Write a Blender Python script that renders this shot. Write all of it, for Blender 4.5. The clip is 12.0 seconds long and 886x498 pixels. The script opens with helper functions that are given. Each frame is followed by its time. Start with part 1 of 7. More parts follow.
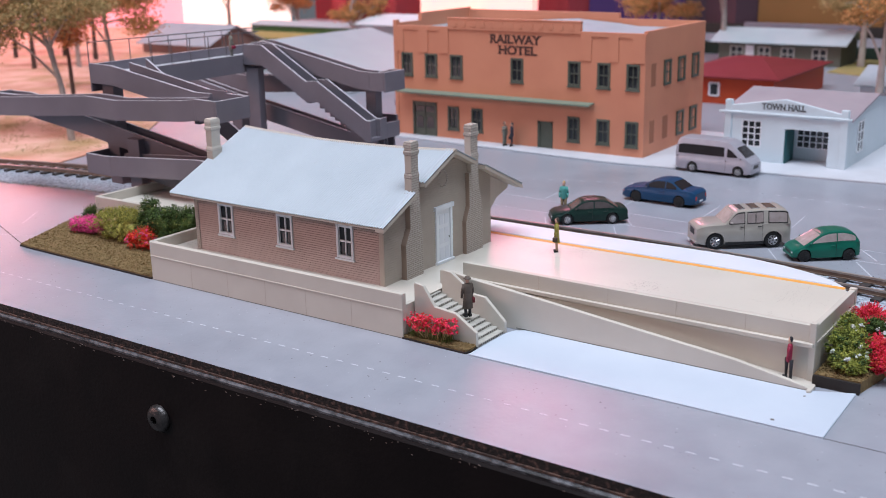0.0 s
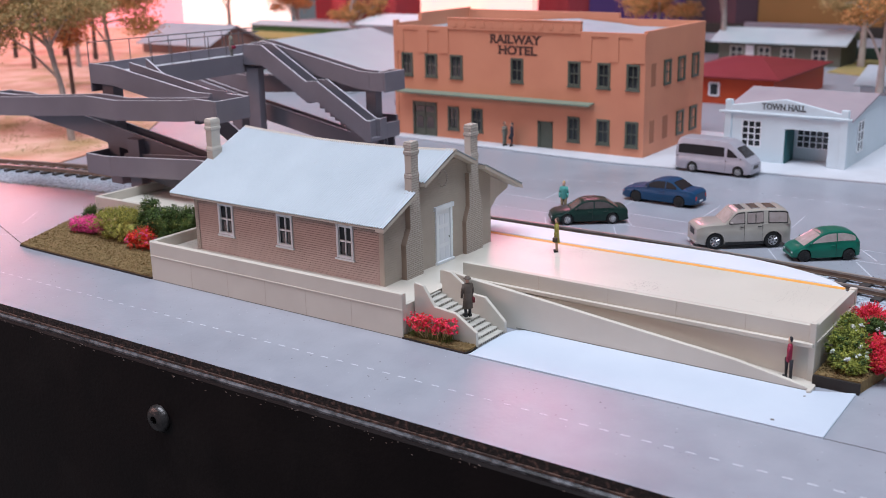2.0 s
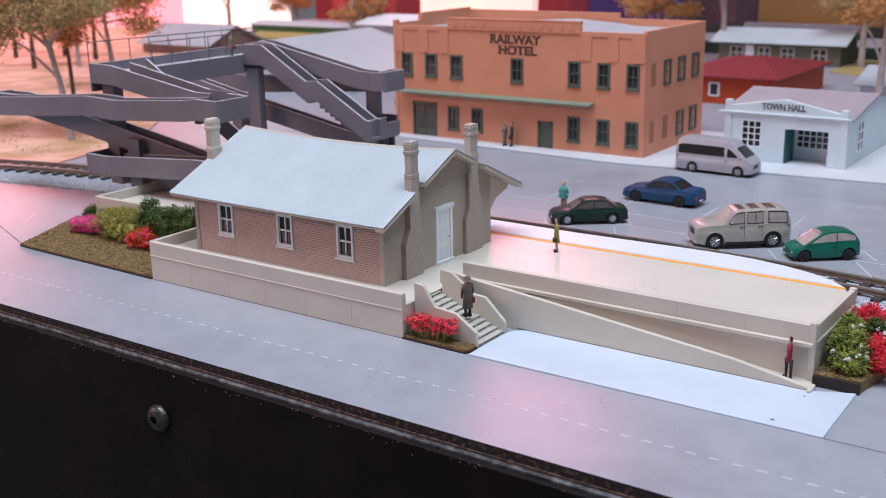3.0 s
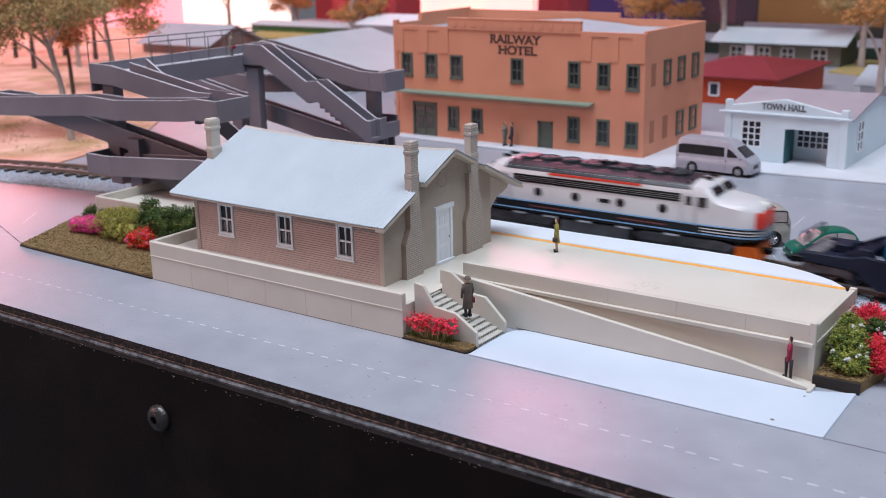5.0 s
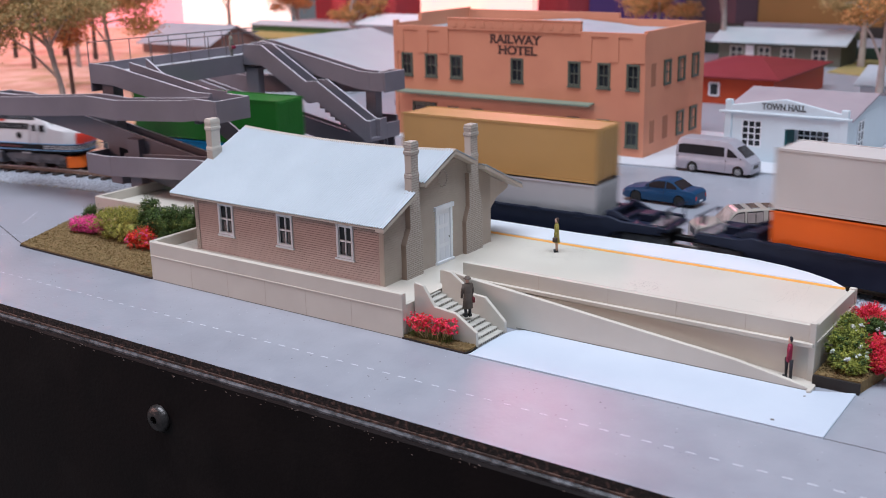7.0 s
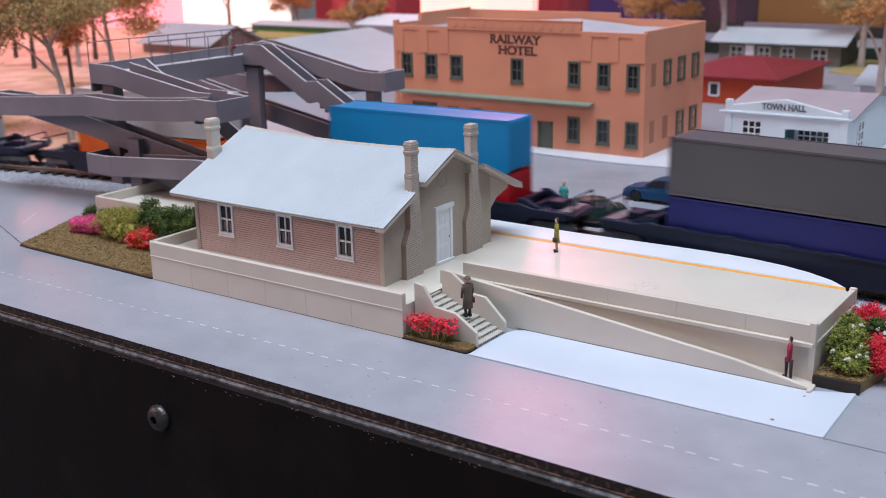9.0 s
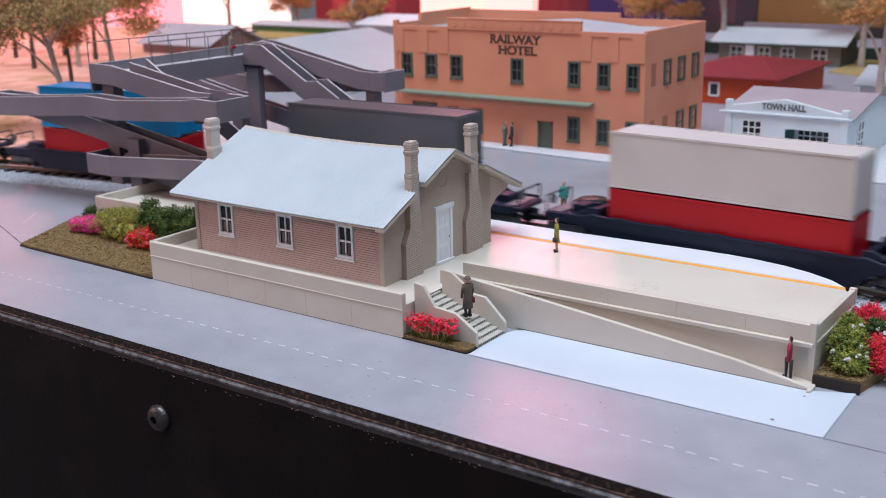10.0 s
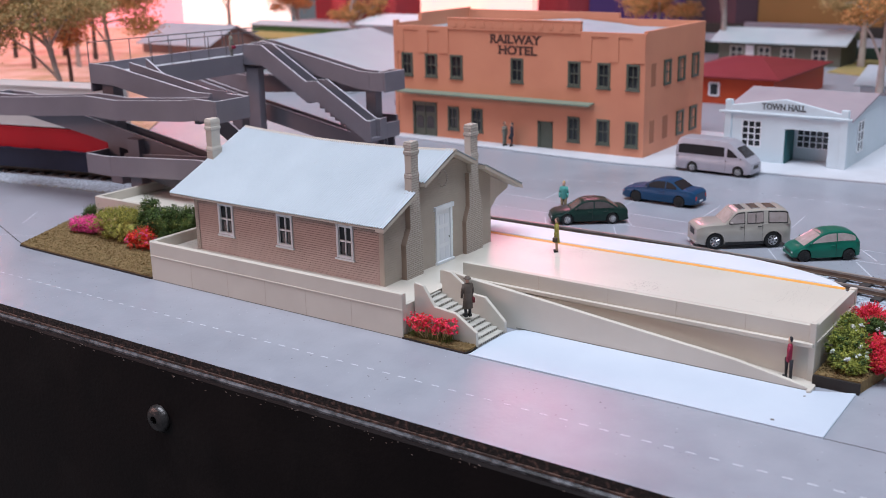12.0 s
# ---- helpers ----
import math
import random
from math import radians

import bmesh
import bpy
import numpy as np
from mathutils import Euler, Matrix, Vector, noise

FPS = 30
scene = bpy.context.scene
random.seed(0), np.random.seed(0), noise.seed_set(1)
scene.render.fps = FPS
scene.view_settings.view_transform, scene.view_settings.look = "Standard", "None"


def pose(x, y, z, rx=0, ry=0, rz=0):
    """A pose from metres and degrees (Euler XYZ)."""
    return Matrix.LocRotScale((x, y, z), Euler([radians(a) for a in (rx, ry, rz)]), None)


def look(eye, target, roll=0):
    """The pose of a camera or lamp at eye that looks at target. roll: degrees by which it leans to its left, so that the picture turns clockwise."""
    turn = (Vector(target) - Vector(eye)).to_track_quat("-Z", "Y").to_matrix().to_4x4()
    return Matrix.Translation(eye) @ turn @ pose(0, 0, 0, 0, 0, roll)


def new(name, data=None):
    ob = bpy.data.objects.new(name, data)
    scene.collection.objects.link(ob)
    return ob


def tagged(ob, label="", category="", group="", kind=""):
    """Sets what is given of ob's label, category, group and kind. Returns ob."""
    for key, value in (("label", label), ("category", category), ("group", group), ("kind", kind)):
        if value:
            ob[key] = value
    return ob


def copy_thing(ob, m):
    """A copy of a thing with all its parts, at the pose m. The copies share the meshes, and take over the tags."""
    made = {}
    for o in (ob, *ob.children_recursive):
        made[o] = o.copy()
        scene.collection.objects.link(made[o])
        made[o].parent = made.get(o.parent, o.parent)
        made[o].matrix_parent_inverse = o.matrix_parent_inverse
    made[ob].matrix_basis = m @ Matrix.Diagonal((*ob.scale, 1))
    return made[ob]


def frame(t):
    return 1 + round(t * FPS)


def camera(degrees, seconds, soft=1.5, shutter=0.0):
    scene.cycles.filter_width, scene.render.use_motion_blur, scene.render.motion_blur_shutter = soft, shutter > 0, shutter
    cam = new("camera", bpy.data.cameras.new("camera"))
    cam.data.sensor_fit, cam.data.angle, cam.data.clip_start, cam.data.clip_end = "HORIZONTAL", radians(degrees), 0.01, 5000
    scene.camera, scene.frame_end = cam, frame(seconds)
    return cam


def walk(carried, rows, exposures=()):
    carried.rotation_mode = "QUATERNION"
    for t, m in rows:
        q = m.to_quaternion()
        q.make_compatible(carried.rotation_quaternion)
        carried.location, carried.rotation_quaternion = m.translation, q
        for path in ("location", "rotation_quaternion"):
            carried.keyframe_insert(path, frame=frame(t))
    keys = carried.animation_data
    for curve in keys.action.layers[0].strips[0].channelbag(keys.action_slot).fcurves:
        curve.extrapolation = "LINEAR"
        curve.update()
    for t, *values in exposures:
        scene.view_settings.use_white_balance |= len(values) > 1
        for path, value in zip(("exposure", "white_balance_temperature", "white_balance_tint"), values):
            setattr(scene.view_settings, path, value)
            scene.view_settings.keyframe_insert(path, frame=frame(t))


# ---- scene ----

MM = 0.001

# ---- camera: stands still, 95 mm above the layout board ----
cam = camera(44.04, 12.0, soft=0.6, shutter=0.5)
cam.data.dof.use_dof, cam.data.dof.focus_distance, cam.data.dof.aperture_fstop = True, 0.275, 36.0
CAM_F = (-0.55705, 0.78293, -0.27687)
CAM_ROLL = -1.195
walk(cam, [(0.0, look((0, 0, 0.095), (CAM_F[0], CAM_F[1], 0.095 + CAM_F[2]), CAM_ROLL)),
           (12.0, look((0, 0, 0.095), (CAM_F[0], CAM_F[1], 0.095 + CAM_F[2]), CAM_ROLL))], [(0.0, 0.0), (12.0, 0.0)])

# ---- light of the hall ----
world = bpy.data.worlds.new("hall_air")
world.use_nodes = True
scene.world = world
world.node_tree.nodes["Background"].inputs[0].default_value = (0.80, 0.86, 1.0, 1)
world.node_tree.nodes["Background"].inputs[1].default_value = 0.16


def area_lamp(name, eye, target, sx, sy, power, colour):
    d = bpy.data.lights.new(name, "AREA")
    d.shape, d.size, d.size_y, d.energy, d.color = "RECTANGLE", sx, sy, power, colour
    ob = new(name, d)
    ob.matrix_world = look(eye, target)
    return ob


area_lamp("ceiling_lamp", (0.0, 0.0, 1.5), (-0.15, 0.3, 0), 1.5, 0.8, 35.6, (0.805, 0.878, 1.0))
area_lamp("hall_stage_lamp", (-0.575, 0.985, 0.375), (-0.13, 0.22, 0.0), 0.1, 0.24, 0.9, (1.0, 0.30, 0.44))
area_lamp("hall_window_lamp", (-1.22, 0.74, 0.13), (-0.3, 0.35, 0.02), 0.7, 0.2, 5.3, (1.0, 0.38, 0.38))
area_lamp("front_stage_lamp", (-1.3, -0.7, 0.55), (-0.22, 0.22, 0.0), 0.5, 0.4, 7, (1.0, 0.54, 0.48))

# ---- materials ----


def nodes_of(m):
    return m.node_tree.nodes, m.node_tree.links


def mat(name, c1, c2=None, scale=300.0, rough=0.6, bump=0.0, bscale=2500.0, metal=0.0, c3=None, dirt=0.0, dscale=60.0, spec=0.5, coat=0.0, rvar=0.1, emit=0.0):
    """Two scales of colour noise, a stain colour, roughness noise and bump."""
    m = bpy.data.materials.new(name)
    m.use_nodes = True
    n, l = nodes_of(m)
    b = n["Principled BSDF"]
    c2 = c2 or tuple(v * 0.85 for v in c1)
    c3 = c3 or tuple(v * 0.6 for v in c1)
    tc = n.new("ShaderNodeTexCoord")
    n1 = n.new("ShaderNodeTexNoise")
    n1.inputs["Scale"].default_value, n1.inputs["Detail"].default_value = scale, 5
    l.new(tc.outputs["Object"], n1.inputs["Vector"])
    r1 = n.new("ShaderNodeValToRGB")
    r1.color_ramp.elements[0].position, r1.color_ramp.elements[1].position = 0.35, 0.65
    r1.color_ramp.elements[0].color, r1.color_ramp.elements[1].color = (*c1, 1), (*c2, 1)
    l.new(n1.outputs["Fac"], r1.inputs["Fac"])
    col = r1.outputs["Color"]
    if dirt > 0:
        n2 = n.new("ShaderNodeTexNoise")
        n2.inputs["Scale"].default_value, n2.inputs["Detail"].default_value = dscale, 8
        l.new(tc.outputs["Object"], n2.inputs["Vector"])
        r2 = n.new("ShaderNodeValToRGB")
        r2.color_ramp.elements[0].position, r2.color_ramp.elements[1].position = 0.52, 0.72
        r2.color_ramp.elements[0].color, r2.color_ramp.elements[1].color = (0, 0, 0, 1), (dirt, dirt, dirt, 1)
        l.new(n2.outputs["Fac"], r2.inputs["Fac"])
        mx = n.new("ShaderNodeMixRGB")
        l.new(r2.outputs["Color"], mx.inputs["Fac"])
        l.new(col, mx.inputs["Color1"])
        mx.inputs["Color2"].default_value = (*c3, 1)
        col = mx.outputs["Color"]
    l.new(col, b.inputs["Base Color"])
    b.inputs["Metallic"].default_value = metal
    b.inputs["Specular IOR Level"].default_value = spec
    b.inputs["Coat Weight"].default_value = coat
    b.inputs["Coat Roughness"].default_value = 0.12
    mr = n.new("ShaderNodeMapRange")
    mr.inputs["To Min"].default_value, mr.inputs["To Max"].default_value = max(rough - rvar, 0.03), min(rough + rvar, 1)
    l.new(n1.outputs["Fac"], mr.inputs["Value"])
    l.new(mr.outputs["Result"], b.inputs["Roughness"])
    if bump > 0:
        n3 = n.new("ShaderNodeTexNoise")
        n3.inputs["Scale"].default_value, n3.inputs["Detail"].default_value = bscale, 4
        l.new(tc.outputs["Object"], n3.inputs["Vector"])
        bp = n.new("ShaderNodeBump")
        bp.inputs["Strength"].default_value, bp.inputs["Distance"].default_value = bump, 0.0003
        l.new(n3.outputs["Fac"], bp.inputs["Height"])
        l.new(bp.outputs["Normal"], b.inputs["Normal"])
    if emit > 0:
        l.new(col, b.inputs["Emission Color"])
        b.inputs["Emission Strength"].default_value = emit
    return m


def speckled(m, colour, scale, cut, gather=0.0):
    """Adds small specks of dust or debris over a material; gather draws them together in patches."""
    n, l = nodes_of(m)
    b = n["Principled BSDF"]
    src = b.inputs["Base Color"].links[0].from_socket
    tc = n.new("ShaderNodeTexCoord")
    v = n.new("ShaderNodeTexVoronoi")
    v.inputs["Scale"].default_value = scale
    l.new(tc.outputs["Object"], v.inputs["Vector"])
    n4 = n.new("ShaderNodeTexNoise")
    n4.inputs["Scale"].default_value = 45.0 if gather else scale * 0.11
    l.new(tc.outputs["Object"], n4.inputs["Vector"])
    lim = n.new("ShaderNodeMath")
    lim.operation = "MULTIPLY"
    l.new(n4.outputs["Fac"], lim.inputs[0])
    lim.inputs[1].default_value = cut
    if gather:
        sub = n.new("ShaderNodeMapRange")
        sub.inputs["From Min"].default_value, sub.inputs["From Max"].default_value = gather, gather + 0.22
        l.new(n4.outputs["Fac"], sub.inputs["Value"])
        l.new(sub.outputs["Result"], lim.inputs[0])
    lt = n.new("ShaderNodeMath")
    lt.operation = "LESS_THAN"
    l.new(v.outputs["Distance"], lt.inputs[0])
    l.new(lim.outputs[0], lt.inputs[1])
    mx = n.new("ShaderNodeMixRGB")
    l.new(lt.outputs[0], mx.inputs["Fac"])
    l.new(src, mx.inputs["Color1"])
    mx.inputs["Color2"].default_value = (*colour, 1)
    l.new(mx.outputs["Color"], b.inputs["Base Color"])
    return m


def brick_mat(name, c1, c2, mortar, w, h):
    """Fine moulded brick courses, w x h millimetres, on an upright wall."""
    m = mat(name, c1, c2, 500, 0.7)
    n, l = nodes_of(m)
    b = n["Principled BSDF"]
    tc = n.new("ShaderNodeTexCoord")
    sep, com = n.new("ShaderNodeSeparateXYZ"), n.new("ShaderNodeCombineXYZ")
    l.new(tc.outputs["Object"], sep.inputs[0])
    ad = n.new("ShaderNodeMath")
    l.new(sep.outputs["X"], ad.inputs[0])
    l.new(sep.outputs["Y"], ad.inputs[1])
    l.new(ad.outputs[0], com.inputs[0])
    l.new(sep.outputs["Z"], com.inputs[1])
    t = n.new("ShaderNodeTexBrick")
    l.new(com.outputs[0], t.inputs["Vector"])
    t.inputs["Color1"].default_value, t.inputs["Color2"].default_value, t.inputs["Mortar"].default_value = (*c1, 1), (*c2, 1), (*mortar, 1)
    t.inputs["Scale"].default_value = 1000.0
    t.inputs["Brick Width"].default_value, t.inputs["Row Height"].default_value = w, h
    t.inputs["Mortar Size"].default_value, t.inputs["Mortar Smooth"].default_value = 0.11, 0.4
    l.new(t.outputs["Color"], b.inputs["Base Color"])
    bp = n.new("ShaderNodeBump")
    bp.invert = True
    bp.inputs["Strength"].default_value, bp.inputs["Distance"].default_value = 0.9, 0.00025
    l.new(t.outputs["Fac"], bp.inputs["Height"])
    l.new(bp.outputs["Normal"], b.inputs["Normal"])
    return m


def per_piece(m, low, high):
    """Lets each loose crumb of a mesh differ in brightness and a little in hue."""
    n, l = nodes_of(m)
    b = n["Principled BSDF"]
    src = b.inputs["Base Color"].links[0].from_socket
    geo = n.new("ShaderNodeNewGeometry")
    rng = n.new("ShaderNodeMapRange")
    rng.inputs["To Min"].default_value, rng.inputs["To Max"].default_value = low, high
    l.new(geo.outputs["Random Per Island"], rng.inputs["Value"])
    hue = n.new("ShaderNodeMapRange")
    hue.inputs["To Min"].default_value, hue.inputs["To Max"].default_value = 0.515, 0.485
    l.new(geo.outputs["Random Per Island"], hue.inputs["Value"])
    hs = n.new("ShaderNodeHueSaturation")
    l.new(rng.outputs["Result"], hs.inputs["Value"])
    l.new(hue.outputs["Result"], hs.inputs["Hue"])
    l.new(src, hs.inputs["Color"])
    l.new(hs.outputs["Color"], b.inputs["Base Color"])
    return m


def glass(name, colour=(0.03, 0.035, 0.04), rough=0.06):
    return mat(name, colour, None, 200, rough, spec=0.6, rvar=0.02)


M_BOARD = speckled(mat("painted_board_grey", (0.295, 0.31, 0.36), (0.33, 0.345, 0.395), 130, 0.35, 0.2, 700, c3=(0.24, 0.245, 0.285), dirt=0.6, dscale=22, rvar=0.12), (0.1, 0.09, 0.09), 400, 0.13)
speckled(M_BOARD, (0.6, 0.62, 0.67), 420, 0.085)
M_PAD = speckled(mat("white_card", (0.51, 0.57, 0.665), (0.55, 0.61, 0.7), 60, 0.5, 0.1, 900, dirt=0.3, c3=(0.52, 0.57, 0.66)), (0.12, 0.11, 0.11), 120, 0.13)
M_MARK = mat("white_line_paint", (0.66, 0.68, 0.74), (0.42, 0.43, 0.48), 900, 0.6)
M_FASCIA = mat("black_fascia_paint", (0.0045, 0.003, 0.0035), (0.0075, 0.005, 0.0055), 50, 0.55, 0.3, 700, dirt=0.5, c3=(0.016, 0.013, 0.013), dscale=40, spec=0.17)
M_EDGE = mat("chipped_board_edge", (0.008, 0.007, 0.007), (0.022, 0.016, 0.015), 1600, 0.5, 0.9, 1500, dirt=0.9, c3=(0.16, 0.09, 0.075), dscale=850)
M_CHIP = mat("chipped_brown_line", (0.01, 0.008, 0.008), (0.17, 0.095, 0.075), 800, 0.7, 0.8, 1500, dirt=0.9, c3=(0.012, 0.01, 0.01), dscale=90)
M_LEDGE = mat("worn_ledge", (0.025, 0.026, 0.03), (0.13, 0.135, 0.15), 620, 0.4, 0.6, 1500, dirt=0.9, c3=(0.01, 0.009, 0.009), dscale=240)
M_FLAKE = mat("bare_wood_chip", (0.22, 0.17, 0.15), (0.1, 0.07, 0.06), 900, 0.7)
M_STEEL = mat("dark_steel", (0.06, 0.058, 0.058), (0.11, 0.1, 0.1), 700, 0.36, 0.3, 2500, metal=0.8)
M_WALL = mat("platform_tan_plastic", (0.56, 0.515, 0.455), (0.60, 0.555, 0.49), 90, 0.5, 0.12, 1500, dirt=0.35, c3=(0.4, 0.36, 0.31), dscale=45)
M_FLOOR = speckled(mat("platform_cream_gloss", (0.62, 0.58, 0.515), (0.66, 0.62, 0.55), 60, 0.32, 0.12, 500, rvar=0.06, dirt=0.3, c3=(0.52, 0.48, 0.42), dscale=30), (0.16, 0.14, 0.115), 1700, 0.26, 0.5)
M_STEP = mat("worn_stair_plastic", (0.52, 0.495, 0.45), (0.42, 0.4, 0.36), 900, 0.6, 0.6, 1800, dirt=0.6, c3=(0.33, 0.31, 0.28), dscale=600)
M_COPING = mat("white_coping", (0.68, 0.71, 0.775), (0.72, 0.745, 0.8), 80, 0.42, 0.08, 900)
M_ORANGE = mat("orange_safety_line", (0.85, 0.36, 0.05), (0.8, 0.42, 0.12), 500, 0.5)
# pink-lit version of the gable boards' taupe; the light is in the colour
M_BOARDS = mat("weatherboard_taupe_pinklit", (0.48, 0.37, 0.34), (0.52, 0.41, 0.375), 200, 0.6, 0.2, 1500, dirt=0.4, c3=(0.34, 0.28, 0.25), dscale=120)
M_BRICK = brick_mat("moulded_taupe_brick", (0.47, 0.41, 0.36), (0.52, 0.455, 0.405), (0.33, 0.28, 0.245), 1.5, 0.56)
M_CHIM = brick_mat("chimney_brick", (0.47, 0.41, 0.36), (0.50, 0.435, 0.385), (0.37, 0.315, 0.28), 1.7, 0.66)
# dark tone painted in for shade in riser pits and wall-foot joints
M_SHADE_DARK = mat("pit_and_joint_shade", (0.17, 0.16, 0.145), (0.27, 0.255, 0.23), 700, 0.9)
# brown that paints the pinkish shade on one side of the chimney breasts
M_BREAST_SHADE = mat("breast_side_shade", (0.30, 0.215, 0.17), (0.34, 0.25, 0.2), 300, 0.5)
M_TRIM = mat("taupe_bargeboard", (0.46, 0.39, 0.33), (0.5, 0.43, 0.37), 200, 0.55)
M_ROOF = mat("painted_corrugated_iron", (0.46, 0.495, 0.54), (0.505, 0.54, 0.585), 70, 0.38, 0.08, 900, dirt=0.35, c3=(0.44, 0.47, 0.52), dscale=35)
M_WHITE = mat("white_enamel", (0.74, 0.77, 0.82), (0.78, 0.8, 0.84), 200, 0.45)
M_PANE = glass("dark_window_pane")
M_BRIDGE = mat("bridge_grey_plastic", (0.172, 0.155, 0.186), (0.2, 0.182, 0.212), 60, 0.5, 0.15, 800, dirt=0.4, c3=(0.14, 0.13, 0.15), dscale=40)
M_BRIDGE_TOP = mat("bridge_worn_edge", (0.6, 0.58, 0.62), (0.5, 0.48, 0.52), 300, 0.5)
M_RAILING = mat("grey_railing", (0.12, 0.11, 0.12), (0.15, 0.14, 0.15), 300, 0.5)
M_HOTEL = mat("hotel_terracotta_render", (0.62, 0.25, 0.15), (0.66, 0.275, 0.165), 60, 0.65, 0.15, 900, dirt=0.4, c3=(0.5, 0.185, 0.115), dscale=25)
M_HOTELTRIM = mat("sage_green_trim", (0.08, 0.092, 0.07), (0.1, 0.113, 0.088), 200, 0.5)
M_AWN = mat("sage_awning", (0.17, 0.22, 0.17), (0.2, 0.25, 0.19), 150, 0.6)
M_ROOFGREY = mat("flat_roof_bluegrey", (0.33, 0.38, 0.43), (0.4, 0.44, 0.49), 60, 0.6, dirt=0.4)
M_LETTER = mat("dark_brown_lettering", (0.06, 0.025, 0.02), (0.08, 0.035, 0.03), 300, 0.6)
M_LETTER_G = mat("grey_lettering", (0.08, 0.09, 0.1), (0.1, 0.11, 0.12), 300, 0.6)
M_HALL = mat("hall_white_render", (0.60, 0.69, 0.75), (0.64, 0.725, 0.785), 80, 0.6, 0.1, 900, dirt=0.2)
M_HALLROOF = mat("mauve_grey_roof", (0.33, 0.28, 0.315), (0.38, 0.33, 0.36), 60, 0.6, 0.2, 500, dirt=0.7, c3=(0.22, 0.2, 0.24), dscale=30)
M_TEAL = mat("teal_door", (0.01, 0.09, 0.10), (0.015, 0.11, 0.12), 100, 0.4)
M_PAVE = mat("pale_footpath", (0.56, 0.57, 0.62), (0.6, 0.61, 0.66), 60, 0.6, 0.1, 900, dirt=0.3)
M_REDWALL = mat("red_timber_wall", (0.46, 0.05, 0.012), (0.5, 0.065, 0.016), 80, 0.55)
M_REDROOF = mat("crimson_roof", (0.19, 0.018, 0.026), (0.23, 0.026, 0.033), 60, 0.5, dirt=0.3)
M_SHED = mat("sage_shed_wall", (0.095, 0.1, 0.076), (0.11, 0.115, 0.09), 80, 0.6)
M_BROWNWALL = mat("mauve_brown_wall", (0.2, 0.13, 0.125), (0.24, 0.16, 0.15), 60, 0.7)
M_SHEDFRAME = mat("pale_sage_frame", (0.34, 0.34, 0.31), (0.38, 0.38, 0.35), 80, 0.6)
M_FENCE = mat("dark_green_fence_paint", (0.012, 0.028, 0.02), (0.018, 0.04, 0.028), 60, 0.8, 0.4, 300)
M_SHEDROOF = mat("pale_roof_iron", (0.39, 0.46, 0.5), (0.43, 0.5, 0.53), 50, 0.5)
M_GREENSHED = mat("bottle_green_paint", (0.03, 0.12, 0.02), (0.04, 0.15, 0.03), 60, 0.5)
M_CREAM = mat("cream_stripe", (0.6, 0.5, 0.2), (0.55, 0.45, 0.18), 60, 0.5)
M_SAND = mat("sandy_scatter", (0.74, 0.46, 0.37), (0.55, 0.28, 0.19), 40, 0.9, 0.8, 900, dirt=0.9, c3=(0.40, 0.27, 0.11), dscale=22)
M_SOIL = mat("brown_turf_scatter", (0.24, 0.155, 0.065), (0.16, 0.105, 0.042), 900, 0.95, 0.9, 1600, dirt=0.6, c3=(0.2, 0.15, 0.06), dscale=300)
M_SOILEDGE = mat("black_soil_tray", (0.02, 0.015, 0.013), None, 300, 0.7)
M_BALLAST = mat("blue_grey_ballast", (0.48, 0.53, 0.61), (0.24, 0.26, 0.31), 900, 0.85, 0.8, 1800, dirt=0.5, c3=(0.5, 0.53, 0.58), dscale=700)
M_BALLAST_B = mat("sandy_ballast_edge", (0.32, 0.28, 0.22), (0.42, 0.38, 0.32), 900, 0.9, 0.8, 1800)
M_SLEEPER = mat("dark_sleeper", (0.035, 0.03, 0.03), (0.05, 0.043, 0.04), 500, 0.7)
M_RAIL = mat("weathered_rail", (0.20, 0.145, 0.115), (0.26, 0.19, 0.15), 300, 0.45, metal=0.4)
M_RAILTOP = mat("polished_rail_head", (0.36, 0.31, 0.28), (0.45, 0.4, 0.36), 300, 0.35, metal=0.5)
M_TYRE = mat("black_tyre", (0.012, 0.012, 0.013), None, 300, 0.7)
M_RIM = mat("silver_rim", (0.5, 0.5, 0.52), (0.35, 0.35, 0.37), 2500, 0.35, metal=0.7)
M_CARGLASS = mat("car_glass", (0.028, 0.024, 0.026), None, 200, 0.14, spec=0.35, rvar=0.02)
M_CARGLASS_M = mat("smoky_car_glass", (0.085, 0.07, 0.07), (0.11, 0.09, 0.09), 400, 0.12, spec=0.4, rvar=0.02)
M_CARGLASS_P = mat("hazy_car_glass", (0.34, 0.28, 0.27), (0.42, 0.36, 0.35), 500, 0.15)
M_LAMPRED = mat("red_lens", (0.5, 0.02, 0.02), None, 300, 0.25)
M_LAMPCLEAR = mat("clear_lens", (0.6, 0.62, 0.65), None, 300, 0.2)
M_BLACK = mat("black_trim", (0.015, 0.015, 0.017), None, 300, 0.45)
M_WELL = mat("wagon_navy_black", (0.010, 0.014, 0.032), (0.014, 0.019, 0.04), 200, 0.5, 0.2, 900, spec=0.22)
M_BARK = mat("pale_gum_bark", (0.42, 0.36, 0.33), (0.3, 0.25, 0.23), 120, 0.8, 0.6, 500, dirt=0.5)
M_BARKD = mat("dark_bark", (0.06, 0.035, 0.03), (0.09, 0.05, 0.04), 120, 0.8)

# ---- building helpers: all sizes below in millimetres ----


